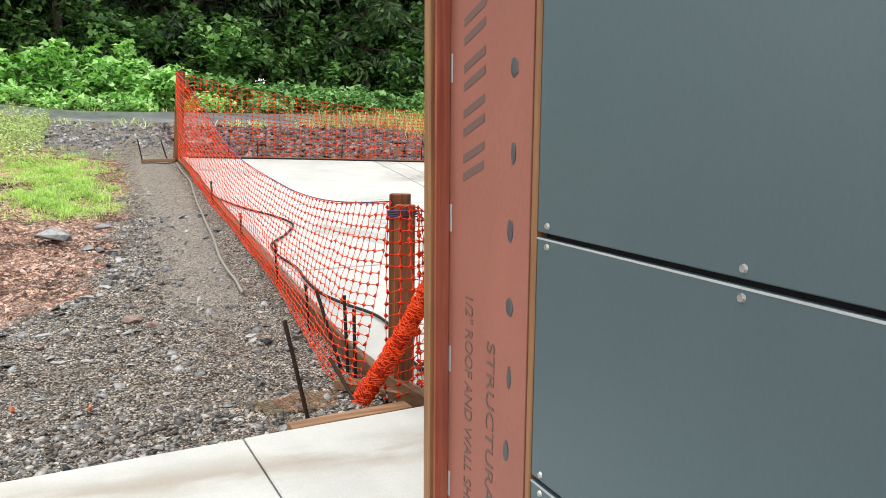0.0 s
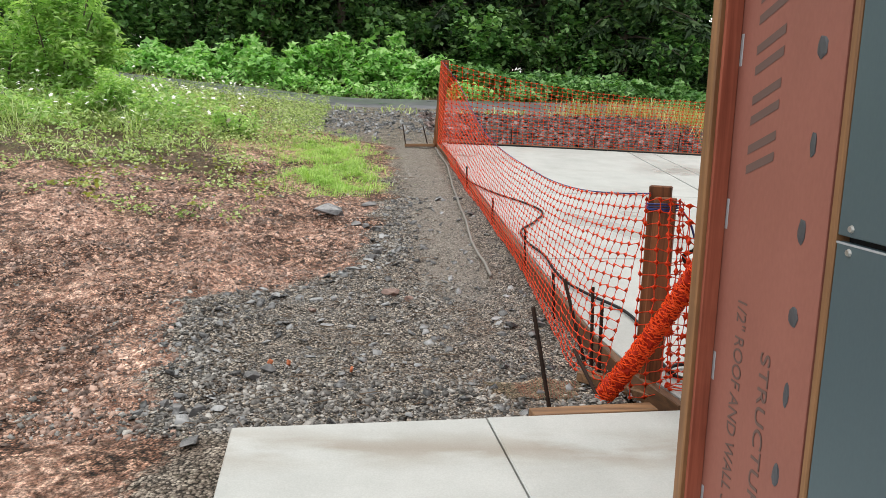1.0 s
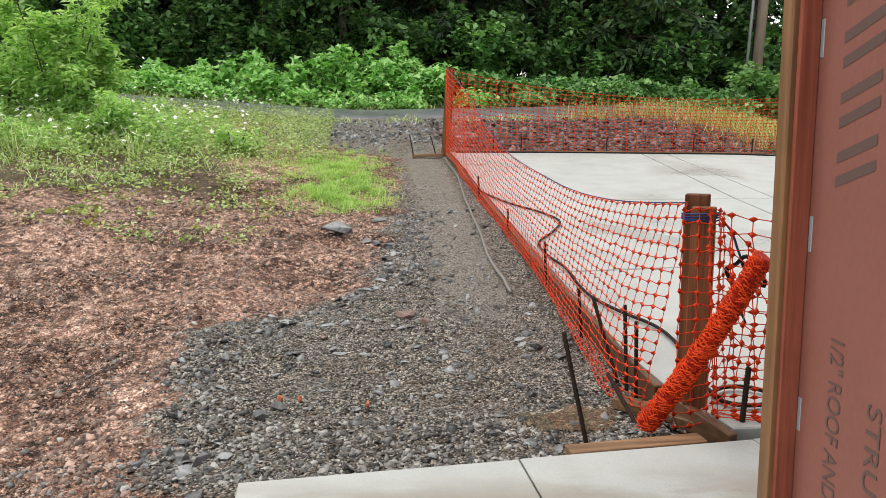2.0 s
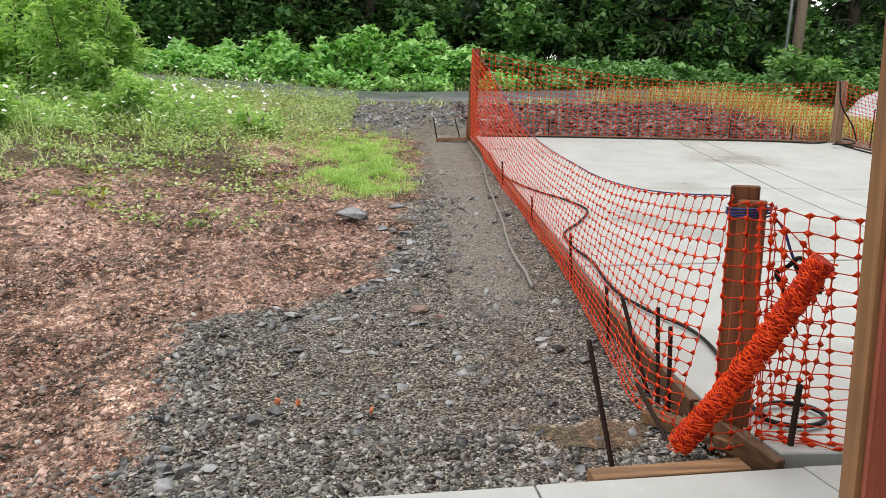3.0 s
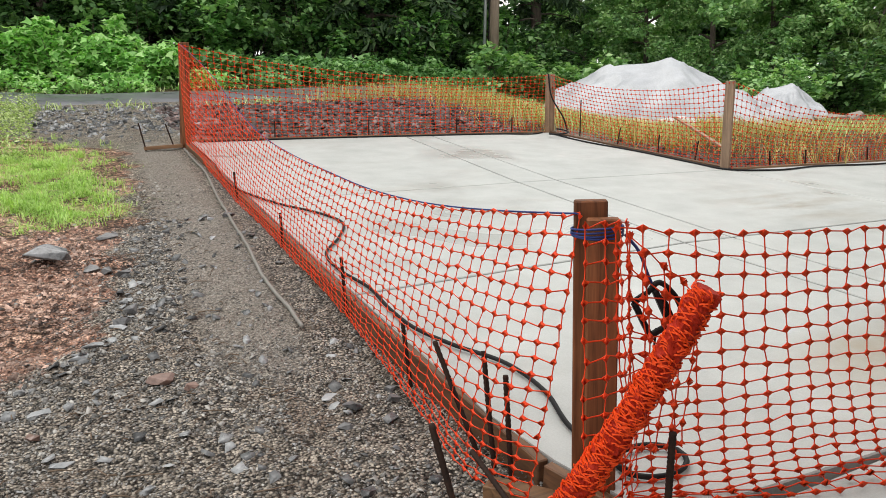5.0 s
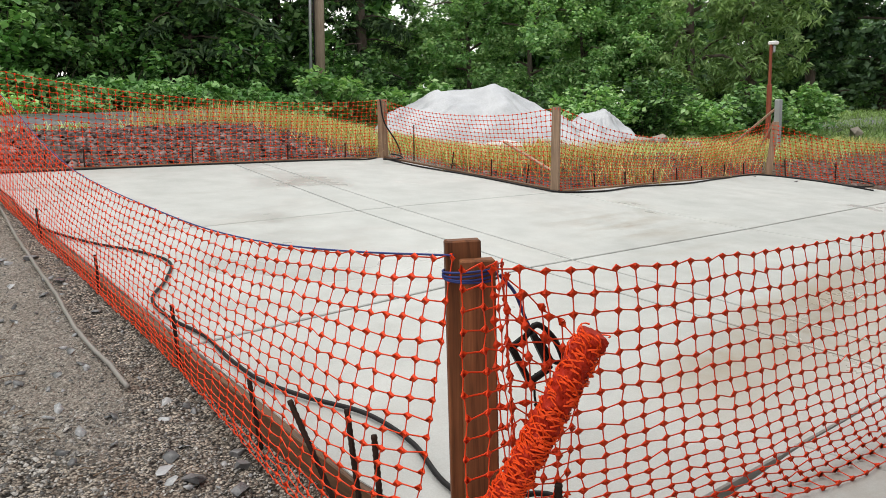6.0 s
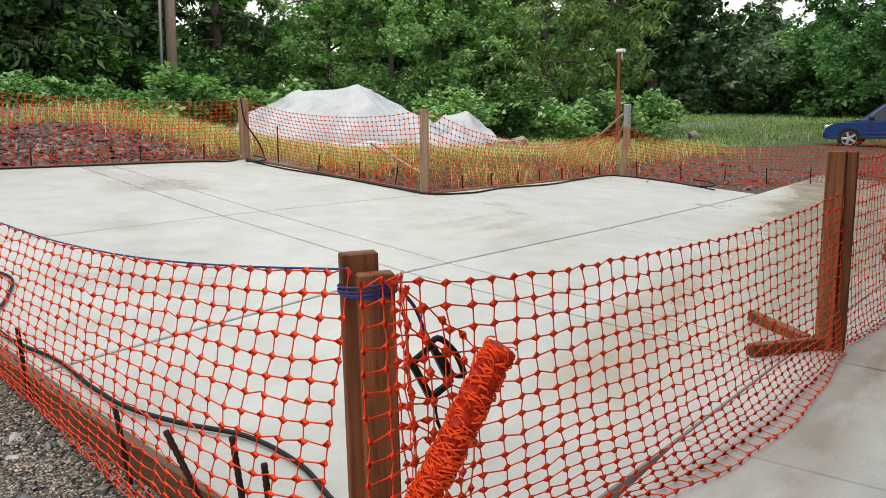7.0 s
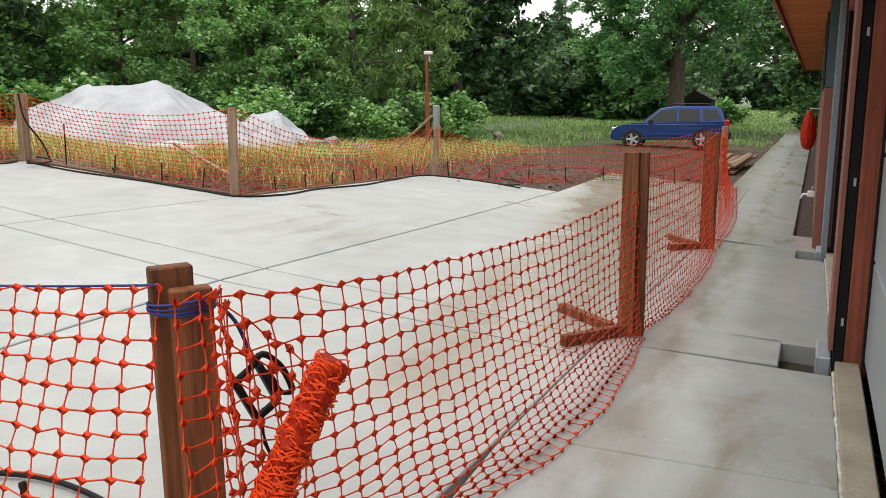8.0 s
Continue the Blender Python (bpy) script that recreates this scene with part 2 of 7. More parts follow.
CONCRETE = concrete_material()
EARTH = earth_material()
SILL = surface("stained_sill_concrete", (0.22, 0.19, 0.14), (0.42, 0.38, 0.30), 3, 60, (0.4, 0.8))
CHIPS = stone_material("crushed_basalt", (0.008, 0.008, 0.008), (0.52, 0.50, 0.47), 0.42, 0.35)
DARK_SLATE = surface("dark_wet_slate", (0.022, 0.022, 0.024), (0.20, 0.20, 0.205), 14, 80, (0.2, 0.5), 0.6)
PALE_SLATE = surface("pale_wet_slate", (0.17, 0.18, 0.19), (0.44, 0.455, 0.47), 9, 70, (0.2, 0.5), 0.4)
RED_STONE = surface("reddish_stone", (0.09, 0.05, 0.04), (0.30, 0.20, 0.165), 12, 70, (0.3, 0.6), 0.5)
SLATE = stone_material("wet_slate", (0.022, 0.023, 0.025), (0.38, 0.39, 0.40), 0.35, 0.4)
CLODS = stone_material("soil_clods", (0.022, 0.011, 0.008), (0.74, 0.50, 0.40), 0.5, 0.4)
RUSTROCK = stone_material("rusty_rock", (0.016, 0.010, 0.010), (0.27, 0.19, 0.175), 0.45)
PALE_ROCK = stone_material("pale_rock", (0.22, 0.19, 0.16), (0.55, 0.5, 0.45), 0.6)
ASPHALT = surface("wet_asphalt", (0.07, 0.075, 0.085), (0.16, 0.165, 0.18), 1.2, 120, (0.25, 0.5), 0.3)
ORANGE = plain("orange_plastic_netting", (0.82, 0.062, 0.013), 0.45, 0.0, 0.25)
ORANGE_FRAY = plain("frayed_orange_netting", (0.80, 0.075, 0.012), 0.5, 0.0, 0.15)
# orange darkened to stand for the shade in the roll's crevices
ORANGE_SHADED = plain("shaded_orange_netting", (0.36, 0.020, 0.006), 0.6, 0.0, 0.15)
STAKE_WOOD = wood("wet_fir_stake", (0.035, 0.013, 0.007), (0.33, 0.13, 0.055), 2, 0.6, 1.0, 0.2)
GREY_WOOD = wood("weathered_stake", (0.16, 0.10, 0.06), (0.42, 0.29, 0.19), 2, 0.65)
FORM_WOOD = wood("form_lumber", (0.085, 0.042, 0.02), (0.34, 0.19, 0.09), 0, 0.6)
FORM_WOOD_Y = wood("form_lumber_lengthwise", (0.05, 0.024, 0.012), (0.22, 0.115, 0.055), 1, 0.6)
TRIM_WOOD = wood("corner_furring", (0.12, 0.055, 0.022), (0.33, 0.175, 0.075), 2, 0.6)
SOFFIT_WOOD = wood("cedar_soffit", (0.30, 0.085, 0.025), (0.72, 0.27, 0.09), 1, 0.85, 1.0, 0.1)
RED_WOOD = wood("red_brown_jamb", (0.21, 0.058, 0.036), (0.43, 0.14, 0.088), 2, 0.8, 1.0, 0.15)
BARK = surface("rough_bark", (0.03, 0.022, 0.018), (0.15, 0.12, 0.095), 14, 60, (0.8, 0.95), 0.9, stretch=(1, 1, 0.15), depth=0.03)
POLE_WOOD = surface("utility_pole_wood", (0.15, 0.11, 0.085), (0.34, 0.27, 0.21), 10, 60, (0.7, 0.9), 0.5, stretch=(1, 1, 0.08))
PINK = surface("pink_sheathing_board", (0.222, 0.080, 0.059), (0.29, 0.113, 0.085), 4, 120, (0.55, 0.75), 0.15, stretch=(1, 1, 0.5))
INK = plain("grey_print", (0.12, 0.075, 0.065), 0.7)
SEAL = plain("dark_sealant", (0.06, 0.065, 0.075), 0.5)
PANEL = surface("blue_grey_metal_panel", (0.058, 0.095, 0.113), (0.076, 0.118, 0.138), 1.1, 200, (0.36, 0.46), 0.03, 0.15, stretch=(1, 1, 0.4), depth=0.001)
EDGE_WHITE = plain("bare_panel_edge", (0.36, 0.39, 0.41), 0.5)
SCREW = plain("screw_head", (0.45, 0.46, 0.45), 0.35, 0.8)
BLACK = plain("black_membrane", (0.010, 0.010, 0.011), 0.75, 0.0, 0.2)
RUBBER = plain("black_rubber_hose", (0.012, 0.012, 0.013), 0.55, 0.0, 0.2)
GREYHOSE = plain("grey_hose", (0.20, 0.19, 0.175), 0.45)
WET_ROCK = surface("dark_wet_rock", (0.035, 0.036, 0.039), (0.30, 0.31, 0.325), 9, 60, (0.15, 0.5), 0.7)
WATER = plain("muddy_water", (0.50, 0.42, 0.32), 0.02, 0.0, 0.8)
WATER.node_tree.nodes["Principled BSDF"].inputs["Transmission Weight"].default_value = 0.85
WATER.node_tree.nodes["Principled BSDF"].inputs["IOR"].default_value = 1.33
PIT = surface("dark_wet_soil", (0.016, 0.012, 0.010), (0.085, 0.066, 0.052), 12, 80, (0.5, 0.8), 0.8, depth=0.02)
FLAKY = surface("flaking_sealant", (0.25, 0.22, 0.17), (0.78, 0.77, 0.73), 20, 90, (0.6, 0.85), 0.5)
SKIRT = surface("milky_plastic_sheet", (0.42, 0.42, 0.42), (0.62, 0.62, 0.61), 6, 50, (0.2, 0.45), 0.5, depth=0.02)
REBAR = surface("rusted_rebar", (0.010, 0.007, 0.006), (0.05, 0.028, 0.02), 40, 200, (0.6, 0.85), 0.5, 0.1, spec=0.2)
BLUE_ROPE = plain("blue_cord", (0.012, 0.03, 0.16), 0.6)
STEEL = plain("galvanised_steel", (0.40, 0.43, 0.46), 0.45, 0.7)
WHITE_PLASTIC = plain("white_plastic", (0.72, 0.73, 0.73), 0.45)
GREY_METAL = plain("grey_flashing", (0.38, 0.43, 0.47), 0.45, 0.3)
FLASHING = plain("blue_grey_flashing", (0.20, 0.25, 0.29), 0.45, 0.2)
TARP = surface("grey_white_tarp", (0.30, 0.315, 0.34), (0.50, 0.52, 0.55), 2.5, 40, (0.35, 0.55), 0.35, depth=0.02)
BLUE_PAINT = plain("blue_car_paint", (0.004, 0.043, 0.20), 0.2, 0.2, 0.4, 0.4)
GLASS_DARK = plain("tinted_glass", (0.010, 0.014, 0.017), 0.03, 0.0, 0.5)
TYRE = plain("tyre_rubber", (0.02, 0.02, 0.021), 0.8)
ALLOY = plain("alloy_rim", (0.55, 0.56, 0.58), 0.3, 0.7)
RED_LENS = plain("red_tail_lens", (0.45, 0.015, 0.012), 0.2)
CLEAR_LENS = plain("headlight_lens", (0.65, 0.68, 0.7), 0.15, 0.2)
DARK_TRIM = plain("black_trim", (0.02, 0.02, 0.022), 0.5)
ROOFING = plain("dark_roof_metal", (0.06, 0.065, 0.07), 0.5, 0.3)
DARK_BOARDS = wood("dark_shed_boards", (0.010, 0.009, 0.008), (0.035, 0.03, 0.026), 2, 0.8)

LEAF_BANK = foliage("bramble_leaf", (0.10, 0.27, 0.055), (0.29, 0.59, 0.155), (0.54, 0.78, 0.34))
LEAF_FOREST = foliage("forest_leaf", (0.014, 0.040, 0.014), (0.072, 0.165, 0.055), (0.24, 0.41, 0.16))
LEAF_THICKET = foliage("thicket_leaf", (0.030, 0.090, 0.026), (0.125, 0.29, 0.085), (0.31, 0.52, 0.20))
LEAF_CONIFER = foliage("conifer_needle", (0.010, 0.026, 0.012), (0.038, 0.080, 0.033), (0.11, 0.185, 0.072), 0.6, 0.15)
LEAF_DARK = foliage("dark_drooping_leaf", (0.012, 0.035, 0.016), (0.045, 0.105, 0.045), (0.13, 0.24, 0.10))
LEAF_ORCHARD = foliage("orchard_leaf", (0.065, 0.165, 0.055), (0.215, 0.41, 0.145), (0.43, 0.61, 0.285))
# greens paled and greyed: the haze of distance is put into the colour
LEAF_HAZE = foliage("hazed_leaf", (0.05, 0.10, 0.06), (0.13, 0.22, 0.125), (0.25, 0.37, 0.22))
LEAF_WILLOW = foliage("willow_leaf", (0.08, 0.15, 0.05), (0.20, 0.33, 0.115), (0.36, 0.50, 0.21))
LEAF_MAPLE = foliage("maple_leaf", (0.022, 0.085, 0.032), (0.10, 0.275, 0.10), (0.31, 0.53, 0.24))
LEAF_WEED = foliage("weed_leaf", (0.10, 0.17, 0.05), (0.36, 0.48, 0.17), (0.68, 0.77, 0.42))
LEAF_YELLOW = foliage("yellowing_leaf", (0.14, 0.16, 0.03), (0.27, 0.30, 0.06), (0.42, 0.42, 0.12))
BLADE_VIVID = foliage("young_grass", (0.21, 0.36, 0.07), (0.40, 0.60, 0.16), (0.62, 0.78, 0.31), 0.5, 0.35)
BLADE_WILD = foliage("wild_grass", (0.20, 0.30, 0.09), (0.45, 0.58, 0.21), (0.70, 0.78, 0.43), 0.5, 0.3)
BLADE_DRY = foliage("dry_grass", (0.19, 0.17, 0.05), (0.42, 0.35, 0.11), (0.68, 0.56, 0.24), 0.6, 0.25)
FIELD = foliage("meadow_grass", (0.09, 0.16, 0.05), (0.19, 0.30, 0.095), (0.34, 0.46, 0.18), 0.5, 0.3)
LEAF_BUSH = foliage("bright_bush_leaf", (0.15, 0.29, 0.08), (0.37, 0.58, 0.20), (0.62, 0.77, 0.40), 0.45, 0.45)
PETAL = plain("white_petal", (0.78, 0.78, 0.72), 0.6)
DRYTWIG = plain("dead_twig", (0.13, 0.09, 0.06), 0.8)


# ---- building helpers ----
def mesh_of(name, verts, faces, mat, smooth_faces=False):
    me = bpy.data.meshes.new(name)
    me.from_pydata([tuple(v) for v in verts], [], [tuple(f) for f in faces])
    me.materials.append(mat)
    if smooth_faces:
        me.polygons.foreach_set("use_smooth", [True] * len(me.polygons))
    me.update()
    return me


def fast_mesh(name, verts, faces, mat):
    """A mesh from arrays; all faces have the same number of corners."""
    verts, faces = np.asarray(verts, np.float32), np.asarray(faces, np.int32)
    me = bpy.data.meshes.new(name)
    me.vertices.add(len(verts))
    me.vertices.foreach_set("co", verts.ravel())
    k = faces.shape[1]
    me.loops.add(faces.size)
    me.loops.foreach_set("vertex_index", faces.ravel())
    me.polygons.add(len(faces))
    me.polygons.foreach_set("loop_start", np.arange(0, faces.size, k, dtype=np.int32))
    me.polygons.foreach_set("loop_total", np.full(len(faces), k, np.int32))
    me.materials.append(mat)
    me.update(calc_edges=True)
    me.validate()
    return me


def part(name, data, mat=None, parent=None, label=""):
    """Links a bmesh or a mesh as one object under a thing or a part."""
    if isinstance(data, bmesh.types.BMesh):
        me = bpy.data.meshes.new(name)
        data.to_mesh(me)
        data.free()
        me.materials.append(mat)
        data = me
    ob = new(name, data)
    if parent:
        ob.parent = parent
    return tagged(ob, label)


def box_bm(lo, hi, bevel=0.004, segments=1):
    bm = bmesh.new()
    bmesh.ops.create_cube(bm, size=1)
    c = [(a + b) / 2 for a, b in zip(lo, hi)]
    s = [max(b - a, 1e-4) for a, b in zip(lo, hi)]
    bmesh.ops.transform(bm, matrix=Matrix.Translation(c) @ Matrix.Diagonal((*s, 1)), verts=bm.verts)
    if bevel:
        bmesh.ops.bevel(bm, geom=bm.edges[:], offset=min(bevel, min(s) * 0.3), segments=segments, affect="EDGES")
    return bm


def board_bm(a, b, w, t, bevel=0.003, up=(0, 0, 1)):
    """A board from a to b, w wide across and t thick along up."""
    a, b = Vector(a), Vector(b)
    d = (b - a)
    length = d.length
    d.normalize()
    side = d.cross(Vector(up)).normalized()
    top = side.cross(d)
    bm = box_bm((0, -w / 2, -t / 2), (length, w / 2, t / 2), bevel)
    m = Matrix((d, side, top)).transposed().to_4x4()
    bmesh.ops.transform(bm, matrix=Matrix.Translation(a) @ m, verts=bm.verts)
    bmesh.ops.recalc_face_normals(bm, faces=bm.faces[:])
    return bm


def tube(points, radius, sides=8, closed=False):
    """Vertices and quads of a tube along points; radius may be one number or one each."""
    P = [Vector(p) for p in points]
    n = len(P)
    R = radius if hasattr(radius, "__len__") else [radius] * n
    verts, faces = [], []
    ref = Vector((0.31, 0.17, 0.93)).normalized()
    for i in range(n):
        d = (P[min(i + 1, n - 1)] - P[max(i - 1, 0)]).normalized()
        if abs(d.dot(ref)) > 0.95:
            s = d.cross(Vector((1, 0.2, 0))).normalized()
        else:
            s = d.cross(ref).normalized()
        u = s.cross(d)
        for k in range(sides):
            a = 2 * math.pi * k / sides
            verts.append(P[i] + (s * math.cos(a) + u * math.sin(a)) * R[i])
    for i in range(n - 1):
        for k in range(sides):
            a, b = i * sides + k, i * sides + (k + 1) % sides
            faces.append((a, b, b + sides, a + sides))
    if not closed:
        faces.append(tuple(range(sides))[::-1])
        faces.append(tuple(range((n - 1) * sides, n * sides)))
    return verts, faces


def tube_mesh(name, points, radius, mat, sides=8):
    v, f = tube(points, radius, sides)
    return mesh_of(name, v, f, mat, True)


def spline(points, n):
    """Points of a smooth curve through the given ones."""
    P = np.array(points, float)
    d = np.concatenate([[0], np.cumsum(np.linalg.norm(np.diff(P, axis=0), axis=1))])
    out = []
    m = np.gradient(P, d, axis=0)
    for s in np.linspace(0, d[-1], n):
        i = min(max(np.searchsorted(d, s) - 1, 0), len(P) - 2)
        h = d[i + 1] - d[i]
        u = (s - d[i]) / h
        out.append(P[i] * (2 * u**3 - 3 * u**2 + 1) + m[i] * h * (u**3 - 2 * u**2 + u) + P[i + 1] * (3 * u**2 - 2 * u**3) + m[i + 1] * h * (u**3 - u**2))
    return [tuple(p) for p in out]


def thing(name, label, category, group="", kind="", at=(0, 0, 0)):
    ob = new(name)
    ob.empty_display_size = 0.1
    ob.location = at
    return tagged(ob, label, category, group, kind)


def shape_noise(x, y, seed=0.0):
    return np.array([noise.noise((a, b, seed)) for a, b in zip(np.ravel(x), np.ravel(y))]).reshape(np.shape(x))


def slab_z(x, y):
    return 0.243 - 0.0312 * np.minimum(x, 11.0) + 0.0903 * y


def smooth(a, b, v):
    k = np.clip((v - a) / (b - a), 0, 1)
    return k * k * (3 - 2 * k)


def ground_z(x, y):
    """Height of the natural ground, before small relief."""
    x, y = np.asarray(x, float), np.asarray(y, float)
    # hillside that climbs from the building to the lane
    west = np.interp(y, [-30, 0, 2.6, 3.3, 3.9, 4.5, 5.3, 6.2, 8, 10.6, 17, 22, 26, 60, 200],
                     [0.1, 0.2, 0.35, 0.34, 0.38, 0.44, 0.55, 0.69, 0.90, 1.10, 1.76, 2.16, 2.7, 5.0, 9.0])
    west = west + 0.085 * np.clip(-0.3 - x, 0, 8) * smooth(2.5, 5.5, y)
    # lower field to the east
    east = 0.45 - 0.02 * np.clip(x - 10, -8, 25) + 0.047 * np.clip(y - 7, 0, 30) + 0.07 * np.clip(y - 7, -8, 0) + 0.012 * np.clip(x - 32, 0, 200)
    k = smooth(5.0, 10.0, x - 0.25 * np.clip(y - 11, -4, 12))
    z = west * (1 - k) + east * k
    # made-up ground that meets the slab's edges
    dx = np.maximum(np.maximum(1.2 - x, x - np.where(y > 7.25, 6.2, np.where(y > 5.05, 10.6, 13.9))), 0)
    dy = np.maximum(np.maximum(1.6 - y, y - np.where(x < 6.2, 10.7, 7.2)), 0)
    d = np.hypot(dx, dy)
    near = np.exp(-(d / 1.3) ** 2) * smooth(1.0, 1.25, x)
    z = z * (1 - near) + (slab_z(x, y) - 0.05) * near
    return z


# ---- ground: one sheet to the horizon ----
def steps(*runs):
    out = []
    for a, b, h in runs:
        out += list(np.arange(a, b - 1e-6, h))
    return np.array(out + [runs[-1][1]])


GX = steps((-400, -60, 40), (-60, -12, 4), (-12, -4.4, 0.4), (-4.4, 1.3, 0.04), (1.3, 7, 0.15), (7, 18, 0.4), (18, 60, 2), (60, 400, 34))
GY = steps((-400, -40, 40), (-40, 0, 4), (0, 2.4, 0.2), (2.4, 8.2, 0.04), (8.2, 12, 0.1), (12, 20, 0.2), (20, 30, 0.5), (30, 70, 4), (70, 430, 36))


def relief(x, y):
    """Small bumps of the loose ground near the walk."""
    k = smooth(1.15, 0.95, x) * smooth(-8, -5, x) * smooth(2.6, 3.0, y) * smooth(14, 9, y)
    a = shape_noise(x * 1.3, y * 1.3, 3.0) * 0.045
    b = shape_noise(x * 5.0, y * 5.0, 7.0) * 0.030 - 0.022 * np.abs(shape_noise(x * 3.1, y * 3.1, 21.0))
    c = shape_noise(x * 13.0, y * 13.0, 11.0) * 0.015
    mudside = smooth(0.1, -0.8, x)
    flat = 1 - np.exp(-(((x - 0.72) / 0.42) ** 2 + ((y - 3.12) / 0.22) ** 2))
    return k * flat * (a * (0.3 + 0.7 * mudside) + b * (0.5 + 0.9 * mudside) + c)


def mound(x, y, cx, cy, r, h):
    return h * np.exp(-(((x - cx) ** 2 + (y - cy) ** 2) / (r * r)))


def terrain(x, y):
    x, y = np.asarray(x, float), np.asarray(y, float)
    z = ground_z(x, y) + relief(x, y)
    z = z + mound(x, y, -1.25, 5.9, 0.35, 0.07) + mound(x, y, -2.3, 6.1, 0.5, 0.07)
    # crushed rock lies a little proud of the soil
    z = z + 0.03 * gravel_zone(x, y) * smooth(8, 5, y)
    z = z - mound(x, y, 0.72, 3.13, 0.3, 0.02)
    # spoil ridge behind the slab
    z = z + 0.25 * np.exp(-((y - 9.4) / 1.0) ** 2) * smooth(7.0, 8.5, x) * smooth(14, 11, x)
    return z


EDGE_Y = [2.4, 3.2, 3.7, 4.13, 4.42, 4.63, 4.82, 5.0, 5.46, 6.0, 6.95, 8.4, 10.7, 13]
EDGE_X = [-0.75, -0.88, -1.02, -1.0, -0.84, -0.62, -0.37, -0.12, 0.03, 0.08, 0.2, 0.34, 0.4, -1.5]


def gravel_zone(x, y):
    e = np.interp(y, EDGE_Y, EDGE_X) + 0.12 * np.sin(y * 9.1) * np.sin(y * 3.7 + 1)
    return smooth(-0.22, 0.20, x - e)


xx, yy = np.meshgrid(GX, GY, indexing="ij")
zz = terrain(xx, yy)
under = (xx > 1.12) & (((xx < 6.18) & (yy < 10.68)) | ((xx < 10.55) & (yy < 7.15)) | ((xx < 13.8) & (yy < 5.0))) & (yy > -9)
under |= (xx > 13.6) & (yy < 3.0) & (yy > -9) & (xx < 41)
under |= (xx > -0.42) & (yy < 2.48 + 0.09 * np.clip(xx, -1, 2)) & (yy > -9) & (xx < 40)
zz = np.where(under, np.minimum(zz, slab_z(np.clip(xx, -1, 14), np.maximum(yy, 0)) - 0.13), zz)
nx, ny = len(GX), len(GY)
ii, jj = np.meshgrid(np.arange(nx - 1), np.arange(ny - 1), indexing="ij")
q0 = (ii * ny + jj).ravel()
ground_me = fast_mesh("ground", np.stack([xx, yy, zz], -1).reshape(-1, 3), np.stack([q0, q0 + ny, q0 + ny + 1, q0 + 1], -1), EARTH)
ground_me.polygons.foreach_set("use_smooth", [True] * len(ground_me.polygons))
gz = gravel_zone(xx, yy) * smooth(20, 14, yy) * smooth(14, 9, xx)
track = np.exp(-((xx - (0.50 + 0.02 * yy)) / 0.26) ** 2) * smooth(3.9, 4.8, yy) * smooth(12, 10.5, yy)
turf = np.clip(smooth(-0.9, -1.9, xx - 0.35 * (8.4 - yy)) * smooth(6.6, 8.4, yy) + smooth(13.5, 15.5, yy) * smooth(0, -2, xx) + smooth(18.5, 19.2, yy) + smooth(16, 19, xx + 0.3 * np.clip(yy - 8, 0, 20)), 0, 1)
rust = smooth(1.0, 1.6, xx) * smooth(10.3, 10.8, yy) * smooth(15.4, 14.6, yy) * smooth(6.8, 5.8, xx) + smooth(5.5, 6.5, xx) * smooth(4.5, 5.5, yy) * smooth(10, 9, yy) * smooth(17, 13, xx) + smooth(13.0, 14.5, xx) * smooth(26, 20, xx) * smooth(2.5, 3.2, yy) * smooth(12, 8, yy)
pool = np.clip(np.exp(-(((xx - 0.78) / 0.36) ** 2 + ((yy - 3.13) / 0.13) ** 2) ** 1.5) * 1.2 + np.exp(-(((xx + 1.13) / 0.13) ** 2 + ((yy - 3.55) / 0.35) ** 2)) * 0.6, 0, 1)
meadow = smooth(15, 19, xx) * smooth(0.5, 3, yy - 10 + 0.22 * (xx - 15)) + smooth(33, 36, xx) * smooth(3.0, 4.5, yy)
for zone_name, values in (("gravel", gz), ("meadow", meadow), ("track", track), ("turf", turf), ("rust", np.clip(rust, 0, 1)), ("pool", pool)):
    attr = ground_me.attributes.new(zone_name, "FLOAT", "POINT")
    attr.data.foreach_set("value", np.clip(values, 0, 1).astype(np.float32).ravel())
ground = new("ground", ground_me)
tagged(ground, "wet reddish-brown soil with dark crushed rock, climbing towards the lane", "ground", kind="structure")


def ground_at(x, y):
    return float(terrain(np.array([x]), np.array([y]))[0])


# ---- lane behind the slab ----
lane_x = np.concatenate([np.arange(-60, -8, 4), np.arange(-8, 12, 0.5), np.arange(12, 61, 4)])
lane_v, lane_f = [], []
for x in lane_x:
    y0, y1 = 16.2 + 0.004 * (x + 2) ** 2 * (x < -2), 18.8 + 0.004 * (x + 2) ** 2 * (x < -2)
    for k in range(13):
        y = y0 + (y1 - y0) * k / 12
        lane_v.append((x, y, ground_at(x, y) + (0.03 + 0.03 * (1 - (k / 6 - 1) ** 2) if 0 < k < 12 else -0.08)))
for i in range(len(lane_x) - 1):
    for k in range(12):
        a = i * 13 + k
        lane_f.append((a, a + 13, a + 14, a + 1))
road = new("road", mesh_of("road", lane_v, lane_f, ASPHALT, True))
tagged(road, "narrow wet grey asphalt lane along the foot of the bank", "road", kind="structure")

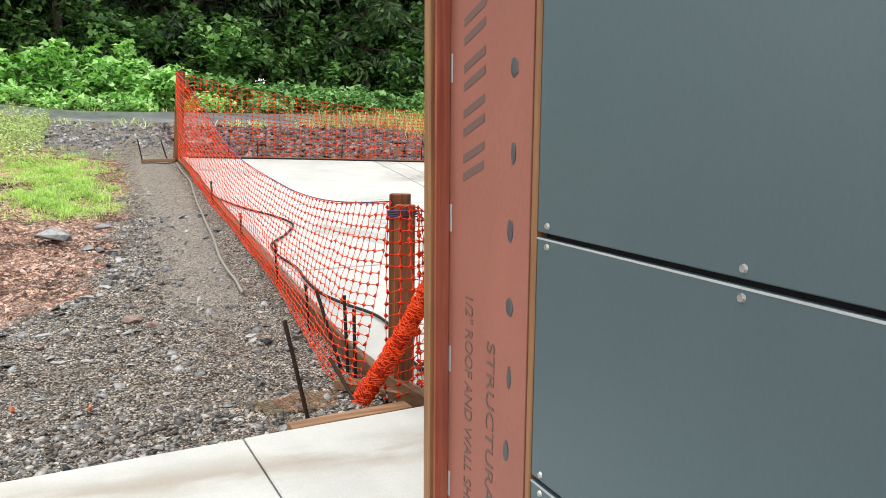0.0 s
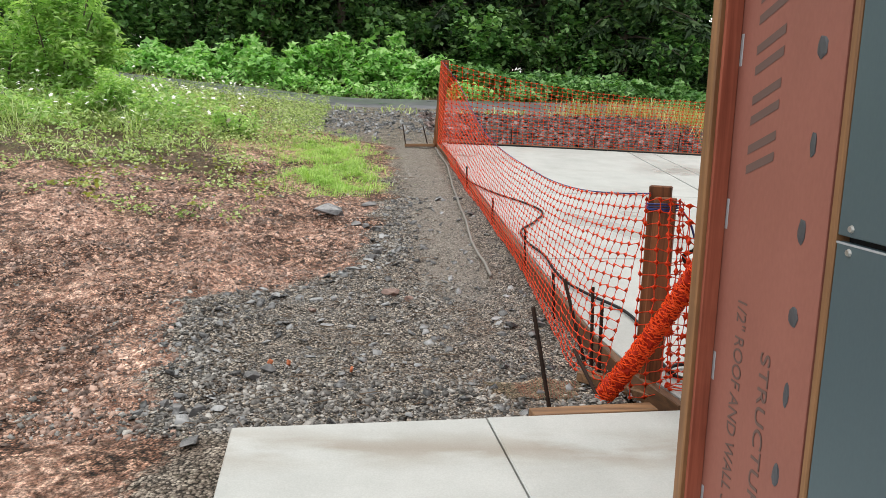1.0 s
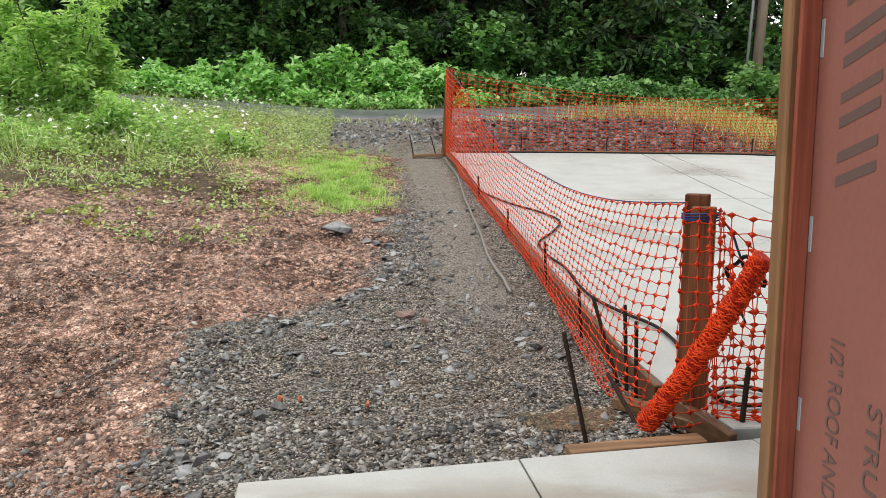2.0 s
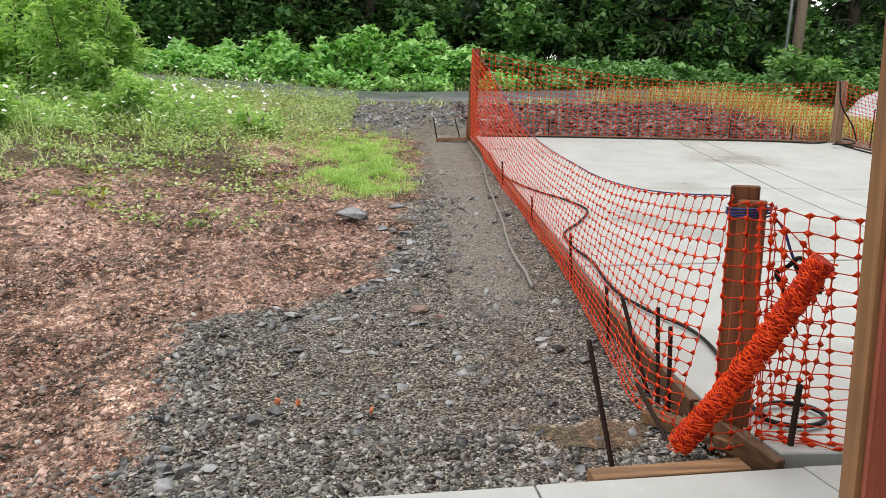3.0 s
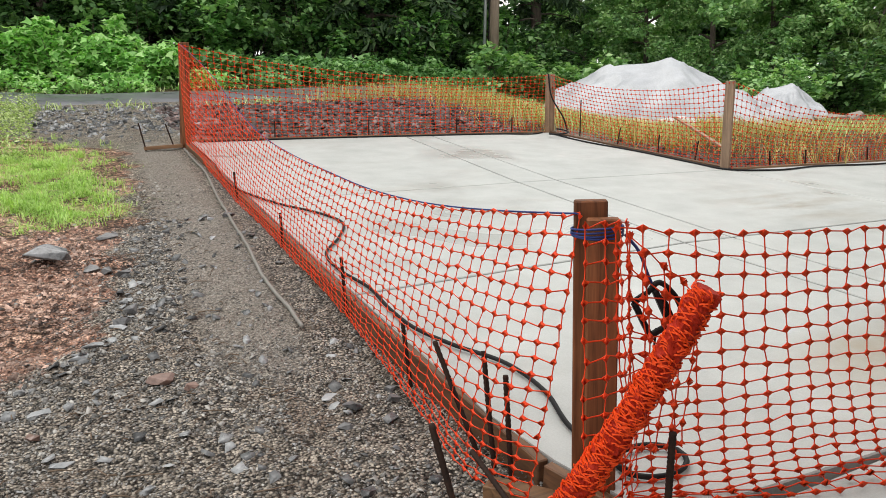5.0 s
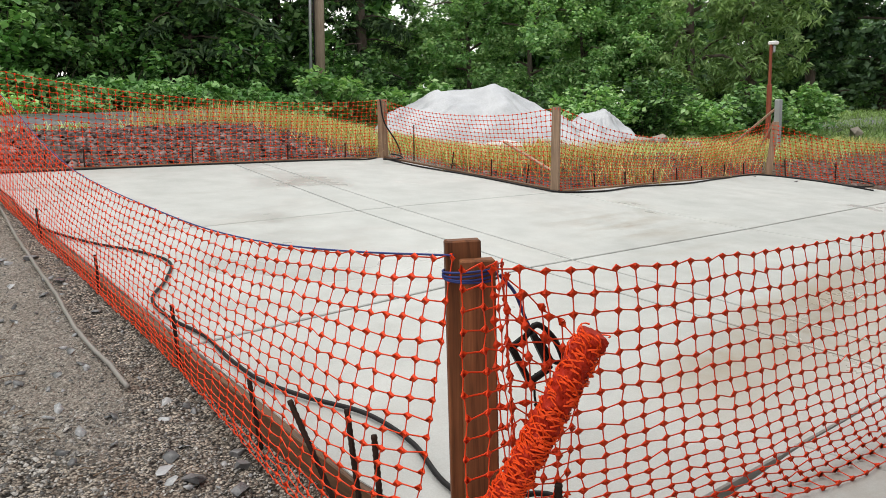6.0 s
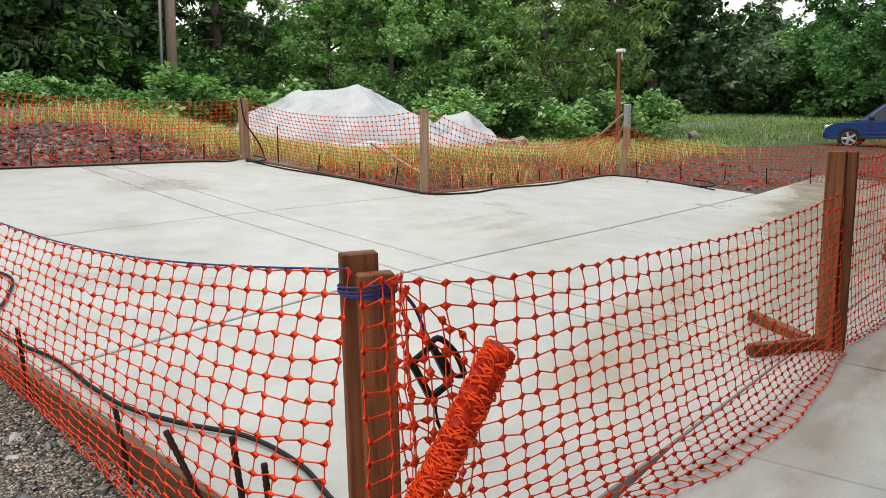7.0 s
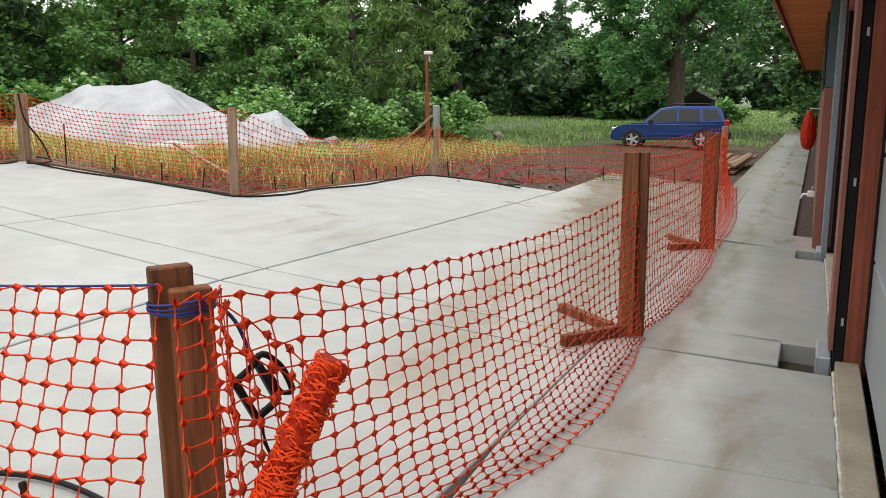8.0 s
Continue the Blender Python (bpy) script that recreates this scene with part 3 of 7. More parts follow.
# ---- concrete slab and walkway, panel by panel ----
def panel_mesh(quad, gap=0.011, thick=0.14):
    top, low, base = [], [], []
    n = len(quad)
    for i, (x, y) in enumerate(quad):
        v, nxt, prv = Vector((x, y)), Vector(quad[(i + 1) % n]), Vector(quad[i - 1])
        d = (nxt - v).normalized() + (prv - v).normalized()
        for lst, inset, dz in ((top, gap + 0.005, 0), (low, gap, -0.005), (base, gap, -thick)):
            px, py = x + d.x * inset, y + d.y * inset
            lst.append((px, py, slab_z(px, py) + dz))
    v = top + low + base
    f = [tuple(range(n)), tuple(range(2 * n, 3 * n))[::-1]]
    for r in (0, n):
        for k in range(n):
            f.append((r + k, r + n + k, r + n + (k + 1) % n, r + (k + 1) % n))
    me = mesh_of("slab_panel", v, f, CONCRETE)
    bm = bmesh.new()
    bm.from_mesh(me)
    bmesh.ops.recalc_face_normals(bm, faces=bm.faces[:])
    bm.to_mesh(me)
    bm.free()
    return me


slab = tagged(new("pavement_slab"), "pale grey broom-finished concrete slab, damp, cut by control joints", "concrete slab", kind="structure")
west_x = lambda y: float(np.interp(y, [2.7, 2.9, 3.1, 3.45, 4.7, 11], [1.262, 1.215, 1.155, 1.11, 1.10, 1.10]))
b1 = lambda y: float(np.interp(y, [2.7, 4.3, 4.95, 7.2, 10.7], [3.60, 3.52, 3.45, 3.55, 3.89]))
b2 = lambda y: float(np.interp(y, [2.7, 4.4, 4.95, 7.2, 10.7], [3.93, 3.91, 3.88, 3.97, 4.27]))
mid_x = lambda y: float(np.interp(y, [2.7, 4.3, 5.02, 11], [6.66, 6.34, 6.20, 6.20]))
east_x = lambda y: 10.58
far_x = lambda y: 13.95
a0 = lambda x: 2.735
a1 = lambda x: float(np.interp(x, [1.1, 2.0, 2.8, 3.45, 4.6, 6.2, 10, 14], [4.76, 4.865, 4.93, 5.0, 5.015, 5.015, 5.115, 5.16]))
a2 = lambda x: float(np.interp(x, [1.1, 2.1, 3.8, 6.2], [7.10, 7.166, 7.25, 7.26])) if x < 6.3 else 7.22
a3 = lambda x: 10.72


def crossing(fx, fy):
    x, y = 4.0, 5.0
    for _ in range(12):
        x = fx(y)
        y = fy(x)
    return (x, y)


def lay(rows, cols):
    for r0, r1 in zip(rows, rows[1:]):
        for c0, c1 in zip(cols, cols[1:]):
            quad = [crossing(c0, r0), crossing(c1, r0), crossing(c1, r1), crossing(c0, r1)]
            if r0 is a0 and c0 is west_x:
                quad += [(west_x(y), y) for y in (3.45, 3.1, 2.9)]
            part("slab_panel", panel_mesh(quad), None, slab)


lay([a0, a1, a2, a3], [west_x, b1, b2, mid_x])
lay([a0, a1, a2], [mid_x, east_x])
lay([a0, a1], [east_x, far_x])

walkway = tagged(new("pavement_walkway"), "grey concrete walkway along the building, stained brown and wet", "walkway", kind="structure")
edge_y = lambda x: 2.555 + 0.092 * x if x < 1.3 else 2.742
# the corner piece reaches further out past the end of the slab
cuts = [(-0.47, -0.44), (0.434, 0.53), (1.29, 1.60), (2.50, 2.785), (3.88, 4.10)]
for (x0n, x0s), (x1n, x1s) in zip(cuts, cuts[1:]):
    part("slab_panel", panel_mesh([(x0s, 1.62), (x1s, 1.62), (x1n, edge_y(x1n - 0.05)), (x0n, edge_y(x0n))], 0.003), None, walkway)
for y0, y1 in ((1.62, -0.6), (-0.6, -3.2), (-3.2, -6.0)):
    part("slab_panel", panel_mesh([(-0.47, y1), (0.77, y1), (0.77, y0), (-0.47, y0)]), None, walkway)
# pieces round the cut-outs beside the piers
for px in (4.10, 7.72):
    part("slab_panel", panel_mesh([(px, 1.87), (px + 0.5, 1.87), (px + 0.28, 2.742), (px - 0.22, 2.742)], 0.003), None, walkway)
for x0, x1 in ((4.6, 5.6), (5.6, 6.65), (6.65, 7.72)):
    part("slab_panel", panel_mesh([(x0, 1.62), (x1, 1.62), (x1 - 0.22, 2.742), (x0 - 0.22, 2.742)], 0.003), None, walkway)
far_cuts = [8.22] + [9.3 + 1.15 * k for k in range(28)]
for x0, x1 in zip(far_cuts, far_cuts[1:]):
    part("slab_panel", panel_mesh([(x0, 1.93 if x0 > 8.5 else 1.62), (x1, 1.93 if x0 > 8.5 else 1.62), (x1, 2.75 + (0.3 if x0 > 13 else 0)), (x0, 2.75 + (0.3 if x0 > 13 else 0))], 0.003), None, walkway)

# soil in the cut-outs and in the planting gap
for x0, x1, y1 in ((4.1, 4.6, 1.87), (7.72, 8.22, 1.87), (9.3, 31, 1.93)):
    v = [(x, y, slab_z(x, y) - 0.11) for x, y in ((x0, 1.58), (x1, 1.58), (x1, y1), (x0, y1))]
    tagged(new("pavement_pit_soil", mesh_of("pit_soil", v, [(0, 1, 2, 3)], PIT)), "dark soil at the bottom of a cut-out in the walkway", "soil", kind="structure")

# form boards left round the slab
form = thing("form_boards", "rough wooden form boards standing against the slab's edge", "form boards")
y0 = 2.70
for y1 in (3.12, 4.7, 7.7, 10.72):
    xa, xb = west_x(y0) - 0.024, west_x(y1) - 0.024
    a, b = (xa, y0 + 0.01, slab_z(1.1, y0) - 0.08), (xb, y1 - 0.01, slab_z(1.1, y1) - 0.08)
    part("board", board_bm(a, b, 0.038, 0.15, 0.004), FORM_WOOD_Y, form)
    y0 = y1
part("board", board_bm((0.62, 2.66, 0.432), (1.12, 2.70, 0.428), 0.075, 0.04), FORM_WOOD, form, "pale short board against the walkway")
part("board", board_bm((0.98, 3.21, 0.395), (1.25, 2.83, 0.40), 0.07, 0.045), FORM_WOOD, form)
part("board", board_bm((1.14, 10.745, slab_z(1.1, 10.74) - 0.05), (6.16, 10.745, slab_z(6.2, 10.74) - 0.05), 0.038, 0.14), FORM_WOOD, form)
part("board", board_bm((6.225, 10.7, slab_z(6.2, 10.7) - 0.05), (6.225, 7.28, slab_z(6.2, 7.28) - 0.05), 0.038, 0.14), FORM_WOOD_Y, form)
part("board", board_bm((6.25, 7.245, slab_z(6.2, 7.24) - 0.05), (10.58, 7.245, slab_z(10.6, 7.24) - 0.05), 0.038, 0.14), FORM_WOOD, form)
part("board", board_bm((0.60, 10.62, 1.13), (1.02, 10.60, 1.14), 0.07, 0.04), FORM_WOOD, form)


# ---- building ----
building = tagged(new("wall_building"), "unfinished building with metal panels, pink sheathing and red-brown jambs", "building", kind="structure")
part("core", box_bm((0.80, -9.0, -0.3), (31.0, 1.18, 2.75), 0), BLACK, building)
part("membrane", box_bm((0.776, -9.0, -0.25), (0.798, 1.18, 2.70), 0), BLACK, building)
# west wall: horizontal metal panels with dark gaps
edges_z = [-0.2, 0.388, 0.877, 1.366, 1.855, 2.344, 2.70]
for z0, z1 in zip(edges_z, edges_z[1:]):
    for ya, yb in ((1.184, -1.83), (-1.84, -4.9), (-4.91, -9.0)):
        part("wall_panel", box_bm((0.756, yb, z0 + 0.005), (0.770, ya, z1 - 0.005), 0.002), PANEL, building)
        part("panel_lip", box_bm((0.755, yb, z1 - 0.0085), (0.761, ya, z1 - 0.0052), 0), EDGE_WHITE, building)


def screw(x, y, z):
    bm = bmesh.new()
    bmesh.ops.create_cone(bm, segments=8, radius1=0.007, radius2=0.005, depth=0.004, cap_ends=True)
    bmesh.ops.transform(bm, matrix=pose(x, y, z, 0, -90, 0), verts=bm.verts)
    return bm


screw_me = None
for z in edges_z[1:-1]:
    for k in range(9):
        for s in (-0.020, 0.019):
            if screw_me is None:
                ob = part("screw", screw(0, 0, 0), SCREW, building)
                screw_me = ob.data
            else:
                ob = part("screw", screw_me, None, building)
            ob.location = (0.754, 1.150 - 0.461 * k, z + s)

# north-west corner: furring strips and pink sheathing
corner = tagged(new("wall_corner"), "bare wall corner with pink sheathing board between raw wood strips", "wall corner", kind="structure")
part("sheathing_board", box_bm((0.752, 1.207, 0.0), (0.798, 1.565, 2.70), 0.001), PINK, corner, "pink sheathing board with grey print")
part("furring_strip", box_bm((0.705, 1.568, 0.30), (0.750, 1.602, 2.70), 0.003), TRIM_WOOD, corner)
# extra dark strip, put in for the shaded recess beside the furring
part("shadow_strip", box_bm((0.716, 1.556, 0.30), (0.751, 1.567, 2.70), 0.001), RED_WOOD, corner)
part("backing_strip", box_bm((0.752, 1.568, 0.0), (0.80, 1.59, 2.70), 0.002), RED_WOOD, corner)
part("edge_strip", box_bm((0.7535, 1.186, 0.0), (0.786, 1.205, 2.70), 0.003), TRIM_WOOD, corner)
part("pier_core", box_bm((0.80, 1.19, -0.1), (0.98, 1.60, 2.70), 0.003), RED_WOOD, corner)
for k, z in enumerate((2.0, 1.84, 1.68, 1.515, 1.361, 1.204, 1.057, 0.896, 0.74)):
    w = 0.009 + 0.003 * ((k * 7) % 3)
    bm = bmesh.new()
    bmesh.ops.create_icosphere(bm, subdivisions=2, radius=1)
    for vert in bm.verts:
        vert.co *= 1 + 0.35 * noise.noise(vert.co * 1.7 + Vector((k * 3.1, 0, 0)))
    bmesh.ops.transform(bm, matrix=Matrix.Translation((0.7515, 1.274 + 0.003 * ((k * 5) % 3 - 1), z)) @ Matrix.Diagonal((0.002, w, 0.024 - 0.002 * (k % 3), 1)), verts=bm.verts)
    part("sealant_dab", bm, SEAL, corner)
for z in (1.36, 1.02, 0.70, 1.70):
    part("tape_scrap", box_bm((0.7505, 1.546, z - 0.035), (0.7535, 1.5555, z + 0.03), 0.001), GREY_METAL, corner)


def lettering(text, y_base, z_top, cap, length):
    cu = bpy.data.curves.new("lettering", "FONT")
    cu.body, cu.size, cu.extrude = text, cap / 0.7, 0.0004
    ob = bpy.data.objects.new("lettering", cu)
    scene.collection.objects.link(ob)
    bpy.context.view_layer.update()
    me = bpy.data.meshes.new_from_object(ob.evaluated_get(bpy.context.evaluated_depsgraph_get()))
    width = ob.dimensions.x
    bpy.data.objects.remove(ob)
    me.materials.clear()
    me.materials.append(INK)
    m = Matrix(((0, 0, -1, 0.7510), (0, -1, 0, y_base), (-length / width, 0, 0, z_top), (0, 0, 0, 1)))
    me.transform(m)
    return part("lettering", me, None, corner, "grey printed words")


lettering('1/2" ROOF AND WALL SHEATHING', 1.470, 1.196, 0.036, 0.66)
lettering("STRUCTURAL", 1.366, 1.112, 0.034, 0.40)
# the maker's mark above, as plain slanted bars
for k in range(5):
    z = 1.93 - 0.098 * k
    v = [(0.7512, 1.392, z), (0.7512, 1.392, z - 0.018), (0.7512, 1.490, z - 0.052), (0.7512, 1.490, z - 0.034)]
    part("print_bar", mesh_of("print_bar", v, [(0, 1, 2, 3)], INK), None, corner)
    v = [(0.7512, 1.392, z - 0.040), (0.7512, 1.392, z - 0.058), (0.7512, 1.490, z - 0.092), (0.7512, 1.490, z - 0.074)]
    part("print_bar", mesh_of("print_bar", v, [(0, 1, 2, 3)], INK), None, corner)


def bay(x0, x1, n):
    """A door bay: sill, panelled door set back, frame."""
    z = slab_z((x0 + x1) / 2, 1.6) + 0.02
    part("sill", box_bm((x0, 1.505, -0.2), (x1, 1.615, z), 0.006), SILL, building, "stained concrete door sill with flaking sealant")
    part("sealant_bead", tube_mesh("sealant_bead", [(x0 + 0.02 + (x1 - x0 - 0.04) * k / 60, 1.619 + 0.004 * noise.noise((k * 0.9, n, 0)), slab_z(x0 + (x1 - x0) * k / 60, 1.62) + 0.012) for k in range(61)], [0.008 + 0.006 * noise.noise((k * 0.7, n, 5)) for k in range(61)], FLAKY, 6), None, building, "flaking white sealant bead")
    door = tagged(new("door_%d" % n), "pale blue-grey panelled overhead door in a dark frame", "garage door", kind="structure")
    h = (2.35 - z) / 4
    for k in range(4):
        part("door_panel", box_bm((x0 + 0.06, 1.455, z + 0.03 + k * h), (x1 - 0.06, 1.49, z + 0.02 + (k + 1) * h), 0.008), GREY_METAL, door)
    part("door_frame", box_bm((x0, 1.42, z), (x0 + 0.06, 1.50, 2.42), 0.003), BLACK, door)
    part("door_frame", box_bm((x1 - 0.06, 1.42, z), (x1, 1.50, 2.42), 0.003), BLACK, door)
    part("header", box_bm((x0, 1.40, 2.40), (x1, 1.60, 2.70), 0.004), RED_WOOD, building)


def pier(x, d=0.0):
    """The end of a wall between two bays, seen in layers."""
    z = slab_z(x, 1.6)
    part("jamb_board", box_bm((x, 1.475 + d, z), (x + 0.35, 1.577 + d, 2.70), 0.004), RED_WOOD, building, "red-brown jamb board with knots")
    part("membrane", box_bm((x + 0.012, 1.580 + d, z), (x + 0.36, 1.626 + d, 2.70), 0.002), BLACK, building)
    part("pink_strip", box_bm((x + 0.004, 1.628 + d, z + 0.12), (x + 0.36, 1.650 + d, 2.70), 0.002), PINK, building)
    part("jamb_back", box_bm((x + 0.01, 1.19, z - 0.2), (x + 0.35, 1.473 + d, 2.70), 0.002), BLACK, building)
    part("post_stub", box_bm((x + 0.02, 1.630, z - 0.11), (x + 0.34, 1.700, z + 0.075), 0.008), GREY_METAL, building, "pale grey post base beside a cut-out")
    for k in range(3):
        part("tape_scrap", box_bm((x + 0.009, 1.590, z + 0.25 + 0.7 * k), (x + 0.013, 1.602, z + 0.29 + 0.7 * k), 0.001), GREY_METAL, building)


bay(0.98, 4.15, 1)
bay(4.50, 7.85, 2)
pier(4.15)
pier(7.85, -0.045)
part("pink_wall", box_bm((8.48, 1.50, -0.2), (30.5, 1.735, 1.75), 0.003), PINK, building, "pink sheathing on the lower wall")
part("upper_wall", box_bm((8.48, 1.50, 1.753), (30.5, 1.733, 2.70), 0.003), PANEL, building)
part("corner_flashing", box_bm((7.80, 1.608, -0.1), (8.46, 1.658, 2.70), 0.006), FLASHING, building, "pale grey metal flashing")
window = tagged(new("window_1"), "dark window high in the sheathed wall", "window", kind="structure")
part("window_frame", box_bm((8.7, 1.735, 1.78), (12.0, 1.757, 2.5), 0.01), DARK_TRIM, window)
part("pane", box_bm((8.78, 1.759, 1.85), (11.92, 1.764, 2.43), 0), GLASS_DARK, window)

# roof with a boarded soffit
roof = tagged(new("roof"), "low roof with a red-brown boarded soffit", "roof", kind="structure")
part("deck", box_bm((0.45, -9.3, 2.78), (29.5, 2.25, 2.95), 0.01), ROOFING, roof)
part("fascia", box_bm((0.42, 2.255, 2.66), (29.5, 2.29, 2.96), 0.004), RED_WOOD, roof)
soffit_me = None
for k in range(200):
    if soffit_me is None:
        ob = part("soffit_board", box_bm((0.006, 1.62, 2.715), (0.139, 2.253, 2.735), 0.004), SOFFIT_WOOD, roof)
        soffit_me = ob.data
    else:
        ob = part("soffit_board", soffit_me, None, roof)
    ob.location.x = 0.45 + 0.145 * k

# fittings on the north wall
tap = thing("hose_tap", "white outdoor tap on the sheathed wall", "tap")
part("body", box_bm((9.0, 1.735, 0.60), (9.07, 1.82, 0.67), 0.012), WHITE_PLASTIC, tap)
part("spout", tube_mesh("spout", [(9.03, 1.78, 0.63), (9.03, 1.86, 0.63), (9.03, 1.88, 0.58)], 0.014, WHITE_PLASTIC), None, tap)
part("handle", tube_mesh("handle", [(8.97, 1.77, 0.70), (9.10, 1.77, 0.70)], 0.012, STEEL), None, tap)

bm = bmesh.new()
bmesh.ops.create_icosphere(bm, subdivisions=4, radius=1)
for vert in bm.verts:
    c = vert.co
    w = (1.25 - 0.25 * c.z) * (0.75 + 0.25 * (1 - c.z ** 2) ** -0.3 if abs(c.z) < 0.98 else 0.9) + 0.12 * noise.noise(c * 3.0) + 0.06 * noise.noise(c * 9.0)
    vert.co = Vector((c.x * 0.14 * w, c.y * 0.075 * w, c.z * 0.27))
bmesh.ops.transform(bm, matrix=Matrix.Translation((11.6, 1.875, 1.235)), verts=bm.verts)
bag = thing("hanging_bag", "bright orange net bundle hung on the wall", "bag")
part("orange_sack", bm, ORANGE_SHADED, bag)
part("hook", tube_mesh("hook", [(11.6, 1.73, 1.52), (11.6, 1.86, 1.53), (11.6, 1.875, 1.47)], 0.008, WHITE_PLASTIC), None, bag)


# ---- orange safety netting ----
def net_mesh(top, bottom, rows=15, pitch=0.076, belly=(0, 0), slump=1.0, seed=0, node=0.0115, strand=0.0027, foot=False):
    """Netting between two curves: knots and thin strands, slumped towards its foot."""
    rng = np.random.RandomState(seed)
    rows, pitch = int(rows * 1.36), pitch * 0.96
    T0, B0 = np.array(spline(top, 200)), np.array(spline(bottom, 200))
    length = np.linalg.norm(np.diff(T0, axis=0), axis=1).sum()
    n = int(length / pitch) + 1
    s = np.linspace(0, 1, n)
    u = np.linspace(0, 1, 200)
    T1 = np.stack([np.interp(s, u, T0[:, k]) for k in range(3)], -1)
    B1 = np.stack([np.interp(s, u, B0[:, k]) for k in range(3)], -1)
    v = np.linspace(0, 1, rows)
    f = v ** slump
    P = B1[:, None] * (1 - f)[None, :, None] + T1[:, None] * f[None, :, None]
    if foot:
        # the lowest rows trail outwards over the concrete
        g = v ** 0.45
        flat = (B1[:, None] * (1 - g)[None, :, None] + T1[:, None] * g[None, :, None])[..., :2]
        P[..., :2] = flat
        P[..., 2] = np.maximum(P[..., 2], slab_z(P[..., 0], P[..., 1]) + 0.008)
    hang = np.sin(np.pi * v) * 1.0
    along = np.sin(np.pi * s) ** 0.5
    P[..., 0] += belly[0] * hang[None] * along[:, None]
    P[..., 1] += belly[1] * hang[None] * along[:, None]
    # uneven stretch
    ph = rng.rand(4) * 6.28
    wave = 0.010 * np.sin(9 * s + ph[0])[:, None] * np.sin(5 * v + ph[1])[None] + 0.006 * np.sin(31 * s + ph[2])[:, None] * np.cos(7 * v)[None]
    P[..., 0] += wave
    P[..., 1] += wave * 0.8
    P += rng.normal(0, 0.0022, P.shape)
    d = (T0[-1] - T0[0])
    d /= np.linalg.norm(d)
    up = np.array([0, 0, 1.0])
    out = np.cross(d, up)
    V, F = [], []
    base = 0
    N = P.reshape(-1, 3)
    m = len(N)
    k = node * (0.42 + 0.25 * rng.rand(m))[:, None]
    tilt = 0.15 * rng.normal(size=m)[:, None]
    a1, a2 = d + up * tilt, up - d * tilt
    octo = np.stack([N + a1 * k, N + a2 * k, N - a1 * k, N - a2 * k], 1)
    V.append(octo.reshape(-1, 3))
    o = (np.arange(m) * 4)[:, None]
    F += [np.concatenate([o, o + 1, o + 2], 1), np.concatenate([o, o + 2, o + 3], 1)]
    base = m * 4

    def strands(A, B, bow):
        nonlocal base
        A, B = A.reshape(-1, 3), B.reshape(-1, 3)
        c = len(A)
        e = B - A
        e /= np.linalg.norm(e, axis=1, keepdims=True) + 1e-9
        side = np.cross(e, out)
        side /= np.linalg.norm(side, axis=1, keepdims=True) + 1e-9
        sag = rng.normal(0, bow, (c, 1)) * side + np.array([0, 0, -0.2 * bow]) + rng.normal(0, bow * 0.6, (c, 1)) * out
        rings = []
        for q, wd in ((0.0, 4.4), (0.22, 0.78), (0.78, 0.78), (1.0, 4.4)):
            C = A + (B - A) * q + sag * (4 * q * (1 - q)) * (1 if q < 0.5 else -0.5)
            w = strand * wd
            h = strand * 0.55
            rings.append(np.stack([C + side * w, C - side * w * 0.8 + out * h, C - side * w * 0.8 - out * h], 1))
        R = np.stack(rings, 1)
        V.append(R.reshape(-1, 3))
        o2 = (base + np.arange(c) * 12)[:, None]
        for r in range(3):
            for j in range(3):
                j2 = (j + 1) % 3
                q0, q1, q2, q3 = r * 3 + j, r * 3 + j2, r * 3 + 3 + j2, r * 3 + 3 + j
                F.append(np.concatenate([o2 + q0, o2 + q1, o2 + q2], 1))
                F.append(np.concatenate([o2 + q0, o2 + q2, o2 + q3], 1))
        base += c * 12

    strands(P[:-1], P[1:], 0.0048)
    strands(P[:, :-1], P[:, 1:], 0.002)
    return fast_mesh("netting", np.concatenate(V), np.concatenate(F), ORANGE)


def sz(x, y, d=0.0):
    return (x, y, slab_z(x, y) + d)


A, B, C, D, E_, F_, G, H = (1.17, 2.97), (1.08, 10.66), (6.23, 10.72), (6.23, 7.30), (10.72, 7.22), (13.98, 3.2), (7.47, 2.63), (4.08, 2.63)
fence = thing("safety_fence", "sagging orange plastic mesh fence strung between stakes round the slab", "fence")
west_top = [(1.15, 2.97, 1.25), (1.15, 3.4, 1.207), (1.15, 3.95, 1.17), (1.15, 4.6, 1.165), (1.15, 5.25, 1.20), (1.15, 5.96, 1.25), (1.15, 6.77, 1.34), (1.14, 7.54, 1.51), (1.13, 8.66, 1.84), (1.11, 10.0, 2.16), (1.10, 10.62, 2.29)]
west_low = [(1.03, 3.05, 0.42), (0.97, 3.25, 0.40), (0.985, 3.7, 0.44), (1.01, 4.3, 0.51), sz(1.02, 5.2, -0.06), sz(1.03, 6.2, -0.05), sz(1.03, 8.0, -0.03), sz(1.05, 9.4, -0.02), sz(1.06, 10.6, 0.0)]
part("net_panel", net_mesh(west_top, west_low, 15, 0.080, (-0.03, 0), 1.25, 1), None, fence)
part("net_panel", net_mesh([(1.10, 10.66, 2.29), (1.9, 10.68, 2.12), (2.8, 10.69, 1.98), (3.8, 10.70, 1.88), (4.8, 10.71, 1.83), (5.6, 10.71, 1.82), (6.2, 10.72, 1.84)],
                           [sz(1.12, 10.76, 0.0), sz(2.8, 10.84, -0.02), sz(4.5, 10.86, -0.02), sz(6.18, 10.80, -0.02)], 14, 0.080, (0, 0.05), 1.15, 2), None, fence)
